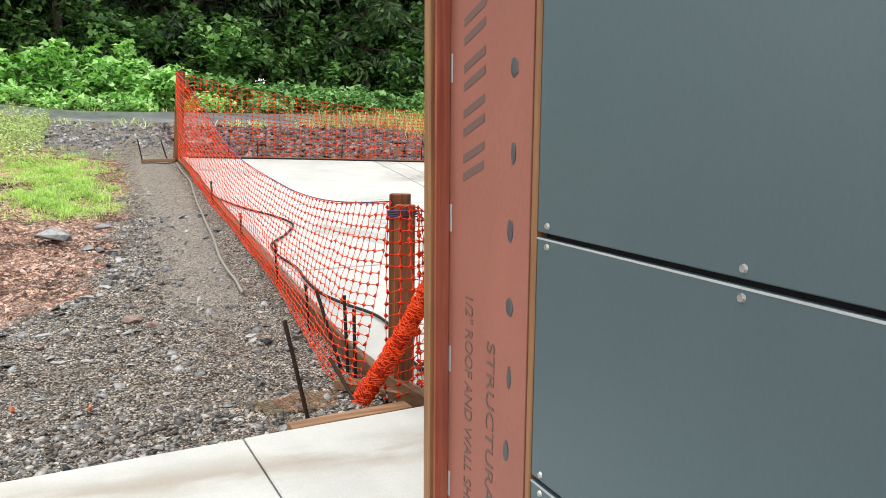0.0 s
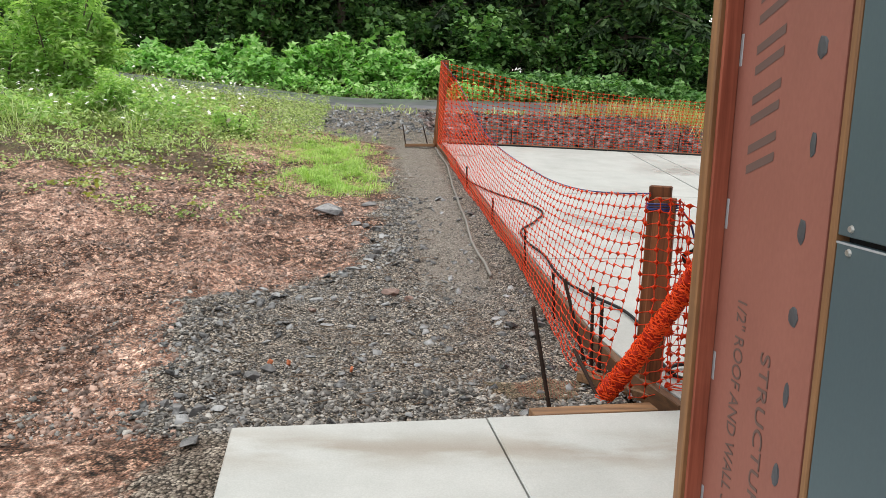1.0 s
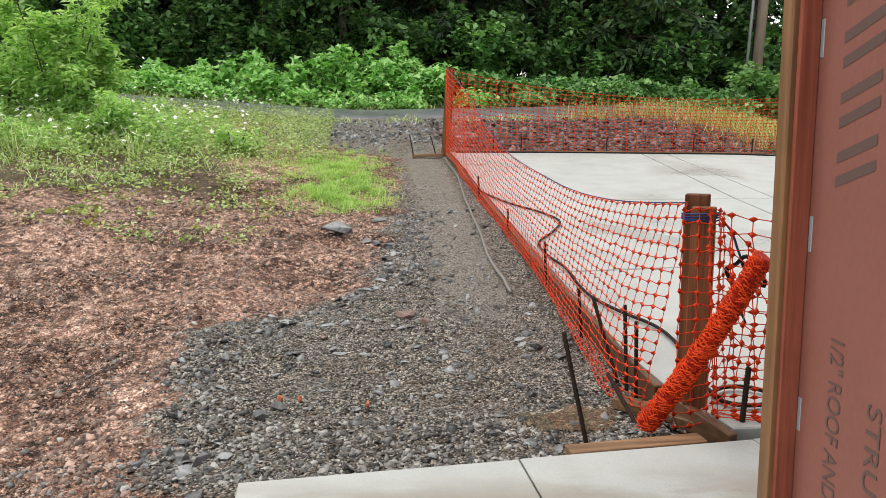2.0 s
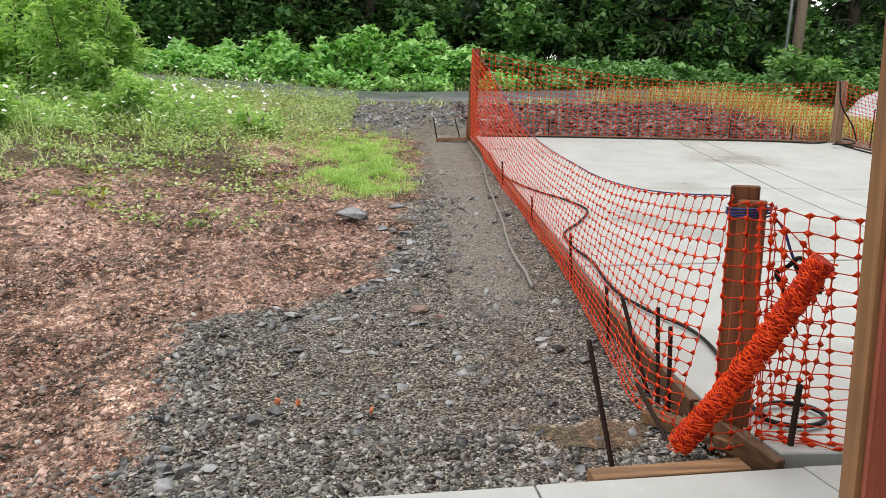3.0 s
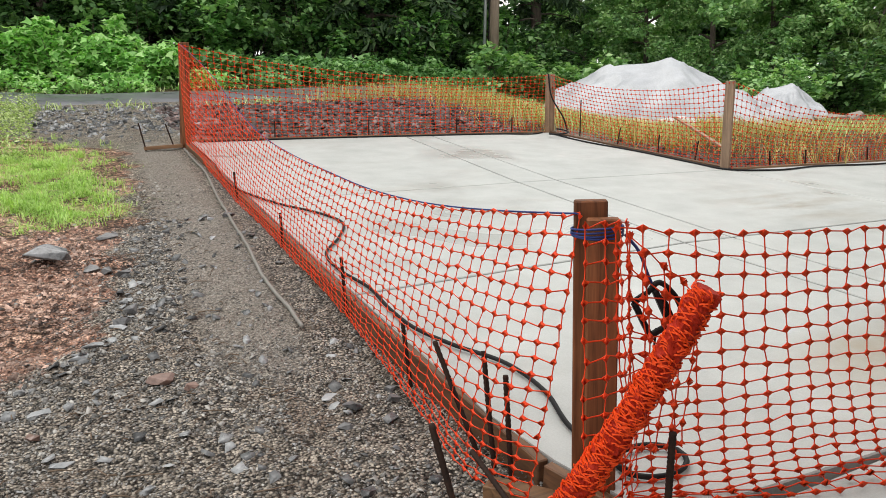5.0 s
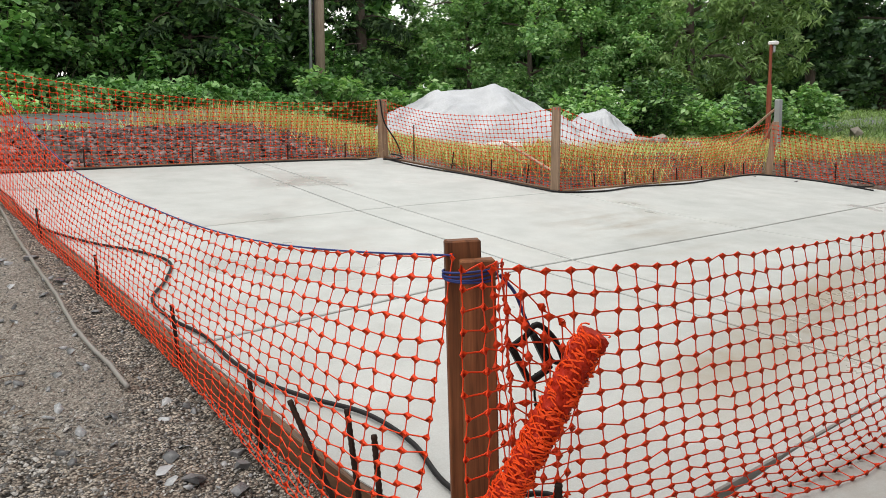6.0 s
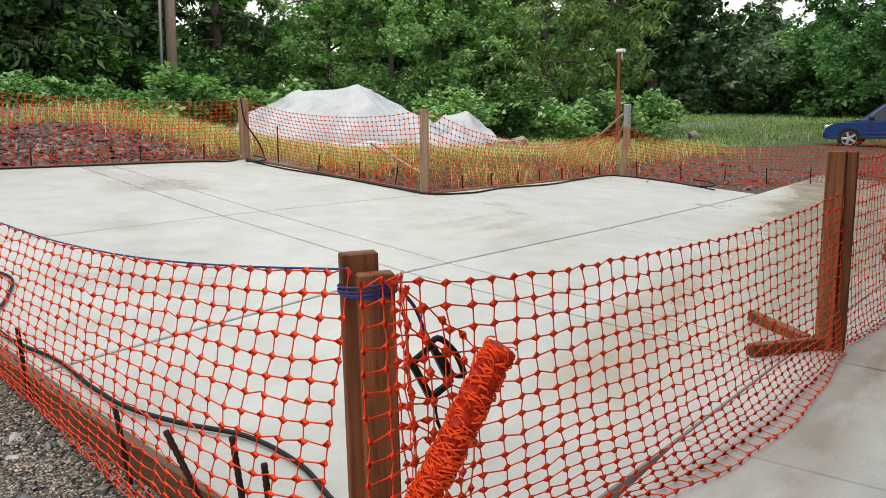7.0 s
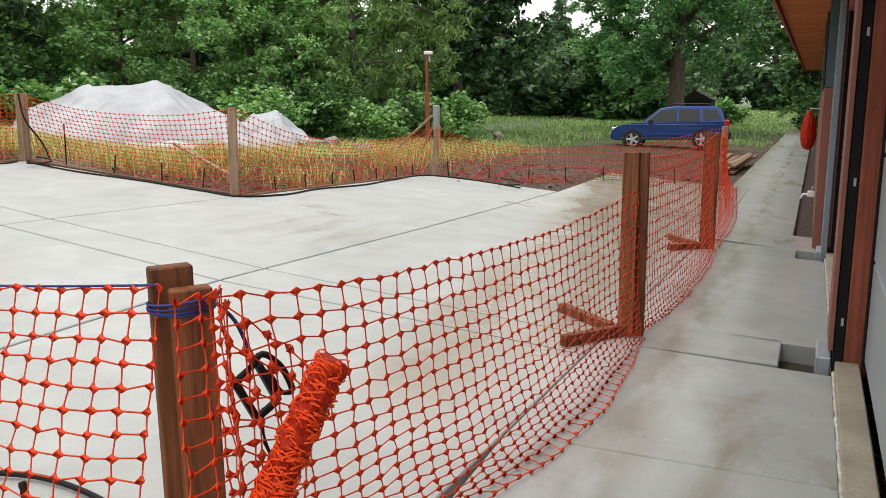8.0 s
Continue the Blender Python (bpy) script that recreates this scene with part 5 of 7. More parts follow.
for k in range(40):
    a = k / 40 * 6.2832
    r = 0.95 + 0.7 * noise.noise((math.cos(a) * 1.6, math.sin(a) * 1.6, 3)) + 0.25 * noise.noise((math.cos(a) * 4, math.sin(a) * 4, 8))
    pv.append((0.76 + 0.24 * r * math.cos(a), 3.13 + 0.11 * r * math.sin(a), pv[0][2]))
puddle = new("puddle", mesh_of("puddle", pv, [(0, 1 + k, 1 + (k + 1) % 40) for k in range(40)], WATER))
tagged(puddle, "shallow brown puddle standing on the gravel", "puddle", kind="structure")
# twigs and wood scraps in the soil
tv, tf = [], []
x, y, z, rng = scatter(900, -3.6, 0.6, 2.8, 8.0, 28)
for px, py, pz in zip(x, y, z):
    a, ln = rng.rand() * 6.28, 0.03 + 0.10 * rng.rand() ** 2
    v, f = tube([(px, py, pz + 0.006), (px + ln * 0.5 * math.cos(a), py + ln * 0.5 * math.sin(a), pz + 0.014), (px + ln * math.cos(a + 0.3), py + ln * math.sin(a + 0.3), pz + 0.004)], [0.003, 0.0025, 0.0015], 4)
    o = len(tv)
    tv += v
    tf += [tuple(i + o for i in ff) for ff in f]
stuff("twigs", mesh_of("twigs", tv, tf, DRYTWIG), "broken twigs and wood scraps on the soil", "twigs")


def rock(x, y, size, flat, seed, mat, label, name="stone", sink=0.2, turn=0.0, group="larger stones on the gravel", corners=11):
    bm = bmesh.new()
    rr = random.Random(seed)
    for k in range(corners):
        c = Vector((rr.gauss(0, 1), rr.gauss(0, 1), rr.gauss(0, 1))).normalized() * rr.uniform(0.78, 1.0)
        bm.verts.new((c.x * size * 0.58, c.y * size * 0.42, c.z * size * flat * 0.55))
    hull = bmesh.ops.convex_hull(bm, input=bm.verts[:])
    bmesh.ops.delete(bm, geom=[v for v in bm.verts if not v.link_faces], context="VERTS")
    bmesh.ops.bevel(bm, geom=bm.edges[:], offset=size * 0.012, segments=1, affect="EDGES")
    bmesh.ops.transform(bm, matrix=Matrix.Rotation(turn, 4, "Z"), verts=bm.verts)
    me = bpy.data.meshes.new(name)
    bm.to_mesh(me)
    bm.free()
    me.materials.append(mat)
    ob = new(name, me)
    ob.location = (x, y, ground_at(x, y) + size * flat * (0.45 - sink))
    return tagged(ob, label, "stone", group)


rock(-0.29, 6.25, 0.29, 0.46, 5, WET_ROCK, "large angular dark grey rock half bedded in soil", "boulder", 0.1, -0.3)
DARKS = "angular dark grey stone lying on wet gravel"
for k, (x, y, sz_) in enumerate(((0.06, 6.64, 0.14), (-0.74, 6.93, 0.09), (0.16, 4.49, 0.12), (0.26, 4.36, 0.07), (-0.30, 4.23, 0.07), (-0.07, 6.05, 0.12), (0.02, 5.95, 0.10), (0.10, 5.85, 0.09), (-0.45, 3.42, 0.11), (-0.52, 3.36, 0.09), (-0.68, 2.95, 0.10), (-0.83, 3.07, 0.08), (-0.76, 3.00, 0.09), (-0.63, 2.62, 0.10), (0.80, 3.95, 0.09), (0.90, 3.80, 0.08), (0.95, 3.92, 0.09), (0.73, 3.82, 0.07), (0.66, 3.40, 0.07), (1.00, 4.05, 0.07), (0.12, 5.3, 0.12), (0.05, 5.15, 0.10), (0.88, 6.9, 0.10), (0.92, 6.3, 0.09))):
    rock(x, y, sz_, 0.5, 10 + k, RED_STONE if k in (2, 3, 4) else DARK_SLATE, "angular reddish stone lying on wet gravel" if k in (2, 3, 4) else DARKS, turn=k * 1.3)
PALES = "flat pale slate stone lying on dark gravel"
for k, (x, y, sz_) in enumerate(((-0.21, 4.0, 0.09), (-0.29, 4.42, 0.12), (-0.55, 4.53, 0.13), (-0.62, 4.60, 0.08), (-0.08, 4.95, 0.10), (0.0, 5.0, 0.09), (0.03, 5.12, 0.10), (-0.15, 4.85, 0.11), (0.75, 4.1, 0.09), (0.10, 5.45, 0.08), (0.88, 4.45, 0.07), (-0.02, 3.55, 0.05), (0.25, 3.45, 0.06))):
    rock(x, y, sz_, 0.22, 50 + k, PALE_SLATE, PALES, turn=k * 0.9)
CONE = plain("orange_scrap", (0.50, 0.15, 0.06), 0.6)
for k, (x, y) in enumerate(((-0.07, 3.36), (-0.46, 3.50), (-0.36, 3.42))):
    bm = box_bm((-0.006, -0.012, 0), (0.007, 0.012, 0.026), 0.004)
    ob = part("plastic_scrap", bm, CONE)
    ob.location, ob.rotation_euler = (x, y, ground_at(x, y) + 0.008), (0.5, 0.2, k * 1.4)
    tagged(ob, "torn scrap of orange plastic on the gravel", "litter", "orange scraps on the gravel")


# ---- plants ----
def leaf_mesh(name, P, size, mat, seed, aspect=0.62, droop=0.35, up=0.5):
    """Folded four-cornered leaves at the points P."""
    rng = np.random.RandomState(seed)
    n = len(P)
    d = rng.normal(size=(n, 3))
    d[:, 2] = d[:, 2] * 0.45 - droop
    d /= np.linalg.norm(d, axis=1, keepdims=True)
    nrm = rng.normal(size=(n, 3)) * 0.6 + np.array([0, 0, up])
    nrm -= (nrm * d).sum(1, keepdims=True) * d
    nrm /= np.linalg.norm(nrm, axis=1, keepdims=True) + 1e-9
    w = np.cross(d, nrm)
    s = (np.asarray(size) * (0.65 + 0.7 * rng.rand(n)))[:, None]
    mid = P + d * s * 0.42
    V = np.stack([P, mid + w * s * aspect * 0.5 + nrm * s * 0.10, P + d * s, mid - w * s * aspect * 0.5 + nrm * s * 0.10], 1)
    o = (np.arange(n) * 4)[:, None]
    F = np.concatenate([np.concatenate([o, o + 1, o + 2], 1), np.concatenate([o, o + 2, o + 3], 1)])
    return fast_mesh(name, V.reshape(-1, 3), F, mat)


def lobed_mesh(name, P, size, mat, seed, up=1.3):
    """Three-lobed maple-like leaves at the points P, facing up and outwards."""
    rng = np.random.RandomState(seed)
    n = len(P)
    d = rng.normal(size=(n, 3))
    d[:, 2] = d[:, 2] * 0.4 - 0.35
    d /= np.linalg.norm(d, axis=1, keepdims=True)
    nrm = rng.normal(size=(n, 3)) * 0.5 + np.array([0, -0.35, up])
    nrm -= (nrm * d).sum(1, keepdims=True) * d
    nrm /= np.linalg.norm(nrm, axis=1, keepdims=True) + 1e-9
    w = np.cross(d, nrm)
    s = (size * (0.6 + 0.7 * rng.rand(n)))[:, None]
    out = [(0, 0, 0), (0.30, 0.52, 0.10), (0.52, 0.20, 0.02), (1.0, 0, -0.06), (0.52, -0.20, 0.02), (0.30, -0.52, 0.10)]
    V = np.stack([P + d * s * a + w * s * b + nrm * s * c for a, b, c in out], 1)
    o = (np.arange(n) * 6)[:, None]
    F = np.concatenate([np.concatenate([o + a, o + b, o + c], 1) for a, b, c in ((0, 2, 1), (0, 3, 2), (0, 4, 3), (0, 5, 4))])
    return fast_mesh(name, V.reshape(-1, 3), F, mat)


def clump_points(n, centres, radii, seed, shell=0.55, squash=0.8):
    """Points in many small clumps round the given centres, denser to their rims."""
    rng = np.random.RandomState(seed)
    c = rng.randint(0, len(centres), n)
    v = rng.normal(size=(n, 3))
    v /= np.linalg.norm(v, axis=1, keepdims=True)
    r = shell + (1 - shell) * rng.rand(n)
    v *= (r * np.asarray(radii)[c])[:, None]
    v[:, 2] *= squash
    return np.asarray(centres)[c] + v


def blades(x, y, z, length, mat, seed, width=0.006, lean=0.5):
    rng = np.random.RandomState(seed)
    n = len(x)
    a = rng.rand(n) * 6.28
    ln = np.asarray(length) * (0.5 + 0.8 * rng.rand(n))
    k = lean * (0.3 + rng.rand(n))
    dx, dy = np.cos(a), np.sin(a)
    wx, wy = -dy * width, dx * width
    base = np.stack([x, y, z - 0.01], -1)
    mid = base + np.stack([dx * ln * k * 0.25, dy * ln * k * 0.25, ln * 0.6], -1)
    tip = base + np.stack([dx * ln * k, dy * ln * k, ln * (1 - 0.35 * k)], -1)
    W = np.stack([wx, wy, np.zeros(n)], -1)
    V = np.stack([base - W, base + W, mid + W * 0.8, mid - W * 0.8, tip], 1)
    o = (np.arange(n) * 5)[:, None]
    F = np.concatenate([np.concatenate([o, o + 1, o + 2], 1), np.concatenate([o, o + 2, o + 3], 1), np.concatenate([o + 3, o + 2, o + 4], 1)])
    return fast_mesh("blades", V.reshape(-1, 3), F, mat)


def tufts(n, per, x0, x1, y0, y1, seed, keep, spread=0.05):
    x, y, z, rng = scatter(n, x0, x1, y0, y1, seed, keep)
    x = np.repeat(x, per) + rng.normal(0, spread, len(x) * per)
    y = np.repeat(y, per) + rng.normal(0, spread, len(y) * per)
    return x, y, terrain(x, y)


# bright young grass beside the gravel
x, y, z = tufts(5200, 16, -1.3, 0.35, 7.0, 12.2, 31, lambda x, y: np.clip((1.2 * np.exp(-(((x + 0.26) / 0.33) ** 2 + ((y - 7.9) / 0.75) ** 2)) + 0.6 * np.exp(-(((x + 0.45) / 0.40) ** 2 + ((y - 9.6) / 1.3) ** 2))) * (0.15 + 0.85 * smooth(-0.4, 0.3, shape_noise(x * 4.0, y * 4.0, 50))), 0, 1), 0.04)
stuff("young_grass", blades(x, y, z, 0.085 * (0.5 + 0.9 * smooth(-0.3, 0.3, shape_noise(x * 6, y * 6, 40))), BLADE_VIVID, 1, 0.0026, 2.0), "patch of bright young grass on bare soil", "grass")
weedy = lambda x, y: np.clip(smooth(0.0, 1.4, y - np.interp(x, [-8, -3, -2.3, -2, -1.2, -0.9], [6.6, 6.8, 7.4, 8.0, 8.2, 9.8])) * smooth(-0.2, -1.0, x - 0.05 * (y - 10)), 0, 1)
x, y, z = tufts(1300, 8, -9, -0.7, 6.6, 15.8, 32, lambda x, y: weedy(x, y) * (0.25 + 0.75 * (shape_noise(x * 0.9, y * 0.9, 2) > -0.1)), 0.07)
stuff("wild_grass", blades(x, y, z, 0.20, BLADE_WILD, 2, 0.0028, 2.3), "rough wild grass on the slope", "grass")
x, y, z, rng = scatter(90000, -9, -0.6, 6.3, 15.8, 33, lambda x, y: weedy(x, y + 0.6) * (0.05 + 0.95 * (shape_noise(x * 1.5, y * 1.5, 9) + 0.7 * shape_noise(x * 4.5, y * 4.5, 19) > 0.12 - 0.25 * smooth(8.5, 11, y))))
P = np.stack([x, y, z + 0.02 + 0.26 * rng.rand(len(x)) ** 1.5 * smooth(7.3, 11, y)], -1)
stuff("weeds", leaf_mesh("weeds", P, 0.042, LEAF_WEED, 3, 0.55, 0.0, 0.7), "low broad-leaved weeds on the slope", "weeds")
x, y, z, rng = scatter(60, -3.6, -0.8, 5.6, 8.6, 34)
P = np.repeat(np.stack([x, y, z], -1), 28, 0) + rng.normal(0, 0.07, (len(x) * 28, 3)) * np.array([1, 1, 0.3]) + np.array([0, 0, 0.03])
stuff("seedlings", leaf_mesh("seedlings", P, 0.04, LEAF_WEED, 4, 0.6, 0.0, 0.9), "scattered green seedlings on the bare soil", "weeds")
x, y, z, rng = scatter(26, -2.6, -0.9, 5.8, 8.2, 35)
P = np.repeat(np.stack([x, y, z], -1), 9, 0) + rng.normal(0, 0.04, (len(x) * 9, 3)) * np.array([1, 1, 0.3]) + np.array([0, 0, 0.03])
stuff("yellow_seedlings", leaf_mesh("yellow_seedlings", P, 0.05, LEAF_YELLOW, 5, 0.6, 0.0, 0.9), "yellowing seedlings on the bare soil", "weeds")
x, y, z, rng = scatter(30000, -8, -1.7, 8.6, 13.4, 43, lambda x, y: smooth(8.6, 10.2, y) * smooth(-1.7, -2.6, x) * smooth(-0.05, 0.2, shape_noise(x * 1.3, y * 1.3, 44)))
P = np.stack([x, y, z + 0.04 + 0.42 * rng.rand(len(x)) * smooth(-0.1, 0.45, shape_noise(x * 1.3, y * 1.3, 44))], -1)
stuff("tall_weeds", leaf_mesh("tall_weeds", P, 0.075, LEAF_BUSH, 13, 0.45, 0.1, 0.6), "knee-high leafy weeds crowding the slope", "weeds")
# daisies
x, y, z, rng = scatter(560, -7, -1.5, 8.0, 13.5, 36, lambda x, y: weedy(x, y) * 0.75)
dv, df = [], []
for px, py, pz in zip(x, y, z):
    h = 0.25 + 0.35 * rng.rand()
    o = len(dv)
    t_ = rng.normal(0, 0.4, 2)
    dv.append((px, py, pz + h + 0.006))
    for k in range(10):
        a = k * 0.628
        r = 0.030 if k % 2 else 0.017
        dx, dy = r * math.cos(a), r * math.sin(a)
        dv.append((px + dx, py + dy, pz + h + dx * t_[0] + dy * t_[1]))
    df += [(o, o + 1 + k, o + 1 + (k + 1) % 10) for k in range(10)]
stuff("daisies", mesh_of("daisies", dv, df, PETAL), "small white daisies among the weeds", "flowers")
x, y, z = tufts(3200, 13, 6.4, 20, 7.5, 17, 37, lambda x, y: np.clip(np.exp(-((y - 9.2 - 0.12 * (x - 6)) / 1.7) ** 2) * smooth(6.3, 7.2, x) * (shape_noise(x * 0.8, y * 0.8, 6) > -0.05), 0, 1), 0.16)
stuff("dry_grass", blades(x, y, z, 0.42, BLADE_DRY, 6, 0.0042, 2.0), "tall straw-coloured grass outside the slab", "grass")
x, y, z = tufts(2400, 5, 44, 108, 3.6, 22, 40, lambda x, y: np.full(len(x), 1.0), 0.5)
stuff("lawn", blades(x, y, z, 0.22, FIELD, 17, 0.05, 2.0), "bright mown lawn beyond the parked car", "grass")
x, y, z = tufts(1100, 9, 6.6, 20, 8.4, 17, 39, lambda x, y: np.clip(smooth(8.4, 9.6, y) * (shape_noise(x * 0.6, y * 0.6, 16) > 0.0), 0, 1), 0.15)
stuff("rough_grass", blades(x, y, z, 0.32, BLADE_WILD, 16, 0.0055, 1.6), "rough green grass among the straw", "grass")
x, y, z = tufts(1000, 11, 4.0, 11, 10.9, 16.5, 38, lambda x, y: np.clip(smooth(5.4, 6.8, x) + 0.5 * smooth(14.6, 15.4, y), 0, 1) * 0.9, 0.10)
stuff("straw_grass", blades(x, y, z, 0.36, BLADE_DRY, 7, 0.0042, 2.0), "straw-coloured grass beyond the rubble", "grass")
x, y, z = tufts(500, 9, 6.4, 22, 8.5, 20, 39, lambda x, y: smooth(9, 13, y) * 0.9, 0.12)
stuff("rank_grass", blades(x, y, z, 0.40, BLADE_WILD, 8, 0.006, 1.7), "rank green grass round the covered piles", "grass")
x, y, z = tufts(4200, 9, 15, 62, 2.2, 34, 40, lambda x, y: smooth(0.5, 3, y - 10 + 0.22 * (x - 15)) * np.where((np.abs(x - 28.7) < 2.5) & (np.abs(y - 6.4) < 3.5), 0, 1) + smooth(33, 36, x) * smooth(3.0, 4.5, y), 0.25)
stuff("meadow_grass", blades(x, y, z, 0.30, FIELD, 9, 0.016, 1.9), "green meadow grass beyond the parked car", "grass")
x, y, z = tufts(1500, 9, -26, 16, 15.2, 21.5, 41, lambda x, y: np.clip(smooth(16.0, 15.4, y) * smooth(-7, -3, -np.abs(x)) + smooth(18.7, 19.2, y), 0, 1), 0.10)
stuff("verge_grass", blades(x, y, z, 0.20, BLADE_WILD, 10, 0.007, 2.0), "grass verge along the lane", "grass")


def limb_tree(name, label, x, y, h, spread, mat, n_leaf, leaf, seed, trunk_r=0.16, low=0.25, lean=0.0, droop=0.3, limbs=9, squash=0.8, clump=0.28, aspect=0.62, z_off=0.0, group=""):
    """A broad-leaved tree: tapered trunk, limbs, and a crown of leaf clumps along them."""
    rng = np.random.RandomState(seed)
    z0 = ground_at(x, y) - 0.1 + z_off
    ob = thing(name, label, "tree", group, at=(x, y, z0))
    bend = rng.normal(0, 0.03, 2)
    trunk = [(bend[0] * h * (k / 7) ** 2 + lean * h * k / 7, bend[1] * h * (k / 7) ** 2, h * 0.86 * k / 7) for k in range(8)]
    part("trunk", tube_mesh("trunk", trunk, [trunk_r * (1.25 if k == 0 else 1 - 0.115 * k) for k in range(8)], BARK, 9), None, ob)
    centres, radii = [], []
    for k in range(limbs):
        q = low + (0.95 - low) * (k + 0.5 * rng.rand()) / limbs
        i = q / 0.86 * 7
        i0 = min(int(i), 6)
        p0 = Vector(trunk[i0]).lerp(Vector(trunk[i0 + 1]), min(i - i0, 1))
        a = k * 2.4 + rng.rand() * 0.8
        reach = spread * (0.55 + 0.45 * rng.rand()) * math.sin(math.pi * (0.18 + 0.74 * (q - low) / (1 - low))) ** 0.7
        rise = reach * (0.25 + 0.5 * rng.rand()) * (1.2 - q * 0.5)
        pts = [p0 + Vector((math.cos(a) * reach * w, math.sin(a) * reach * w, rise * w - droop * reach * w * w)) for w in (0, 0.3, 0.6, 0.85, 1)]
        part("limb", tube_mesh("limb", pts, [trunk_r * 0.34 * (1 - 0.18 * j) for j in range(5)], BARK, 6), None, ob)
        for j in range(6):
            w = 0.35 + 0.7 * rng.rand()
            c = pts[0].lerp(pts[4], min(w, 1.05)) + Vector(rng.normal(0, reach * 0.16 + 0.1, 3))
            centres.append(tuple(c))
            radii.append(spread * clump * (0.55 + 0.6 * rng.rand()))
    for j in range(8):
        centres.append((trunk[7][0] + rng.normal(0, spread * 0.25), trunk[7][1] + rng.normal(0, spread * 0.25), h * (0.82 + 0.16 * rng.rand())))
        radii.append(spread * clump * 0.7)
    sub_c, sub_r = [], []
    for c, r in zip(centres, radii):
        for j in range(7):
            v = rng.normal(size=3)
            v /= np.linalg.norm(v)
            sub_c.append(np.array(c) + v * r * (0.5 + 0.5 * rng.rand()) * np.array([1, 1, squash]))
            sub_r.append(r * (0.22 + 0.25 * rng.rand()))
    P = clump_points(n_leaf, sub_c, sub_r, seed + 1, 0.3, 0.75)
    part("crown", leaf_mesh("crown", P, leaf, mat, seed + 2, aspect, droop * 0.8, 0.8), None, ob)
    return ob


def conifer(label, x, y, h, spread, n_leaf, seed, low=0.1, leaf=0.34, trunk_r=0.2, mat=None, z_off=0.0):
    """A conifer with tiers of drooping boughs."""
    rng = np.random.RandomState(seed)
    z0 = ground_at(x, y) - 0.1 + z_off
    ob = thing("conifer", label, "tree", "conifers of the forest edge", at=(x, y, z0))
    part("trunk", tube_mesh("trunk", [(0, 0, h * k / 8) for k in range(9)], [trunk_r * (1.15 - 0.13 * k) for k in range(9)], BARK, 9), None, ob)
    pts = []
    tiers = 34
    for k in range(tiers):
        q = low + (1 - low) * k / tiers
        a = k * 2.399 + rng.rand()
        reach = spread * (1 - q) ** 0.75 * (0.6 + 0.5 * rng.rand()) + 0.25
        line = [Vector((math.cos(a) * reach * w, math.sin(a) * reach * w, h * q + 0.12 * reach * w - 0.42 * reach * w * w)) for w in (0, 0.25, 0.5, 0.75, 1)]
        v, f = tube(line, [0.035, 0.028, 0.02, 0.014, 0.006], 4)
        part("bough", mesh_of("bough", v, f, BARK), None, ob)
        m = max(int(n_leaf * reach / (tiers * spread * 0.62)), 12)
        w = rng.rand(m) ** 0.7
        bx = np.stack([math.cos(a) * reach * w, math.sin(a) * reach * w, h * q + 0.12 * reach * w - 0.42 * reach * w * w], -1)
        side = rng.normal(0, 0.17, m) * reach * (1.1 - 0.6 * w)
        bx += np.stack([-math.sin(a) * side, math.cos(a) * side, -np.abs(side) * 0.35 - 0.10 * rng.rand(m) * reach], -1)
        pts.append(bx)
    part("crown", leaf_mesh("crown", np.concatenate(pts), leaf, mat or LEAF_CONIFER, seed + 2, 0.30, 0.75, 0.5), None, ob)
    return ob


def polar(heading, dist):
    return 0.05 + dist * math.sin(radians(heading)), 1.7 + dist * math.cos(radians(heading))


def shrub(label, x, y, h, w, mat, n, leaf, seed, name="shrub", group="", aspect=0.75, lobed=False):
    """A multi-stemmed bush of leaf clumps with gaps."""
    rng = np.random.RandomState(seed)
    ob = thing(name, label, "bush", group, at=(x, y, ground_at(x, y) - 0.05))
    sv, sf, centres, radii = [], [], [], []
    for k in range(12):
        a, r = rng.rand() * 6.28, w * (0.15 + 0.85 * rng.rand() ** 0.7)
        top = h * (1.0 - 0.45 * (r / w) ** 2) * (0.7 + 0.35 * rng.rand())
        line = [Vector((0.15 * math.cos(a) * r, 0.15 * math.sin(a) * r, 0)), Vector((0.6 * math.cos(a) * r, 0.6 * math.sin(a) * r, top * 0.6)), Vector((math.cos(a) * r, math.sin(a) * r, top))]
        v, f = tube(line, [0.02, 0.013, 0.006], 4)
        o = len(sv)
        sv += v
        sf += [tuple(i + o for i in ff) for ff in f]
        for q in (0.35, 0.6, 0.8, 0.95):
            p = line[0].lerp(line[2], q)
            centres.append(tuple(p + Vector(rng.normal(0, 0.10 * w, 3))))
            radii.append(w * (0.16 + 0.16 * rng.rand()))
    tagged(part("branchwork", mesh_of("branchwork", sv, sf, BARK), None, ob), kind="stuff")
    P = clump_points(n, centres, radii, seed + 1, 0.5, 0.85)
    P[:, 2] = np.abs(P[:, 2])
    part("leaves", lobed_mesh("leaves", P, leaf, mat, seed + 2) if lobed else leaf_mesh("leaves", P, leaf, mat, seed + 2, aspect, 0.15, 1.7), None, ob)
    return ob


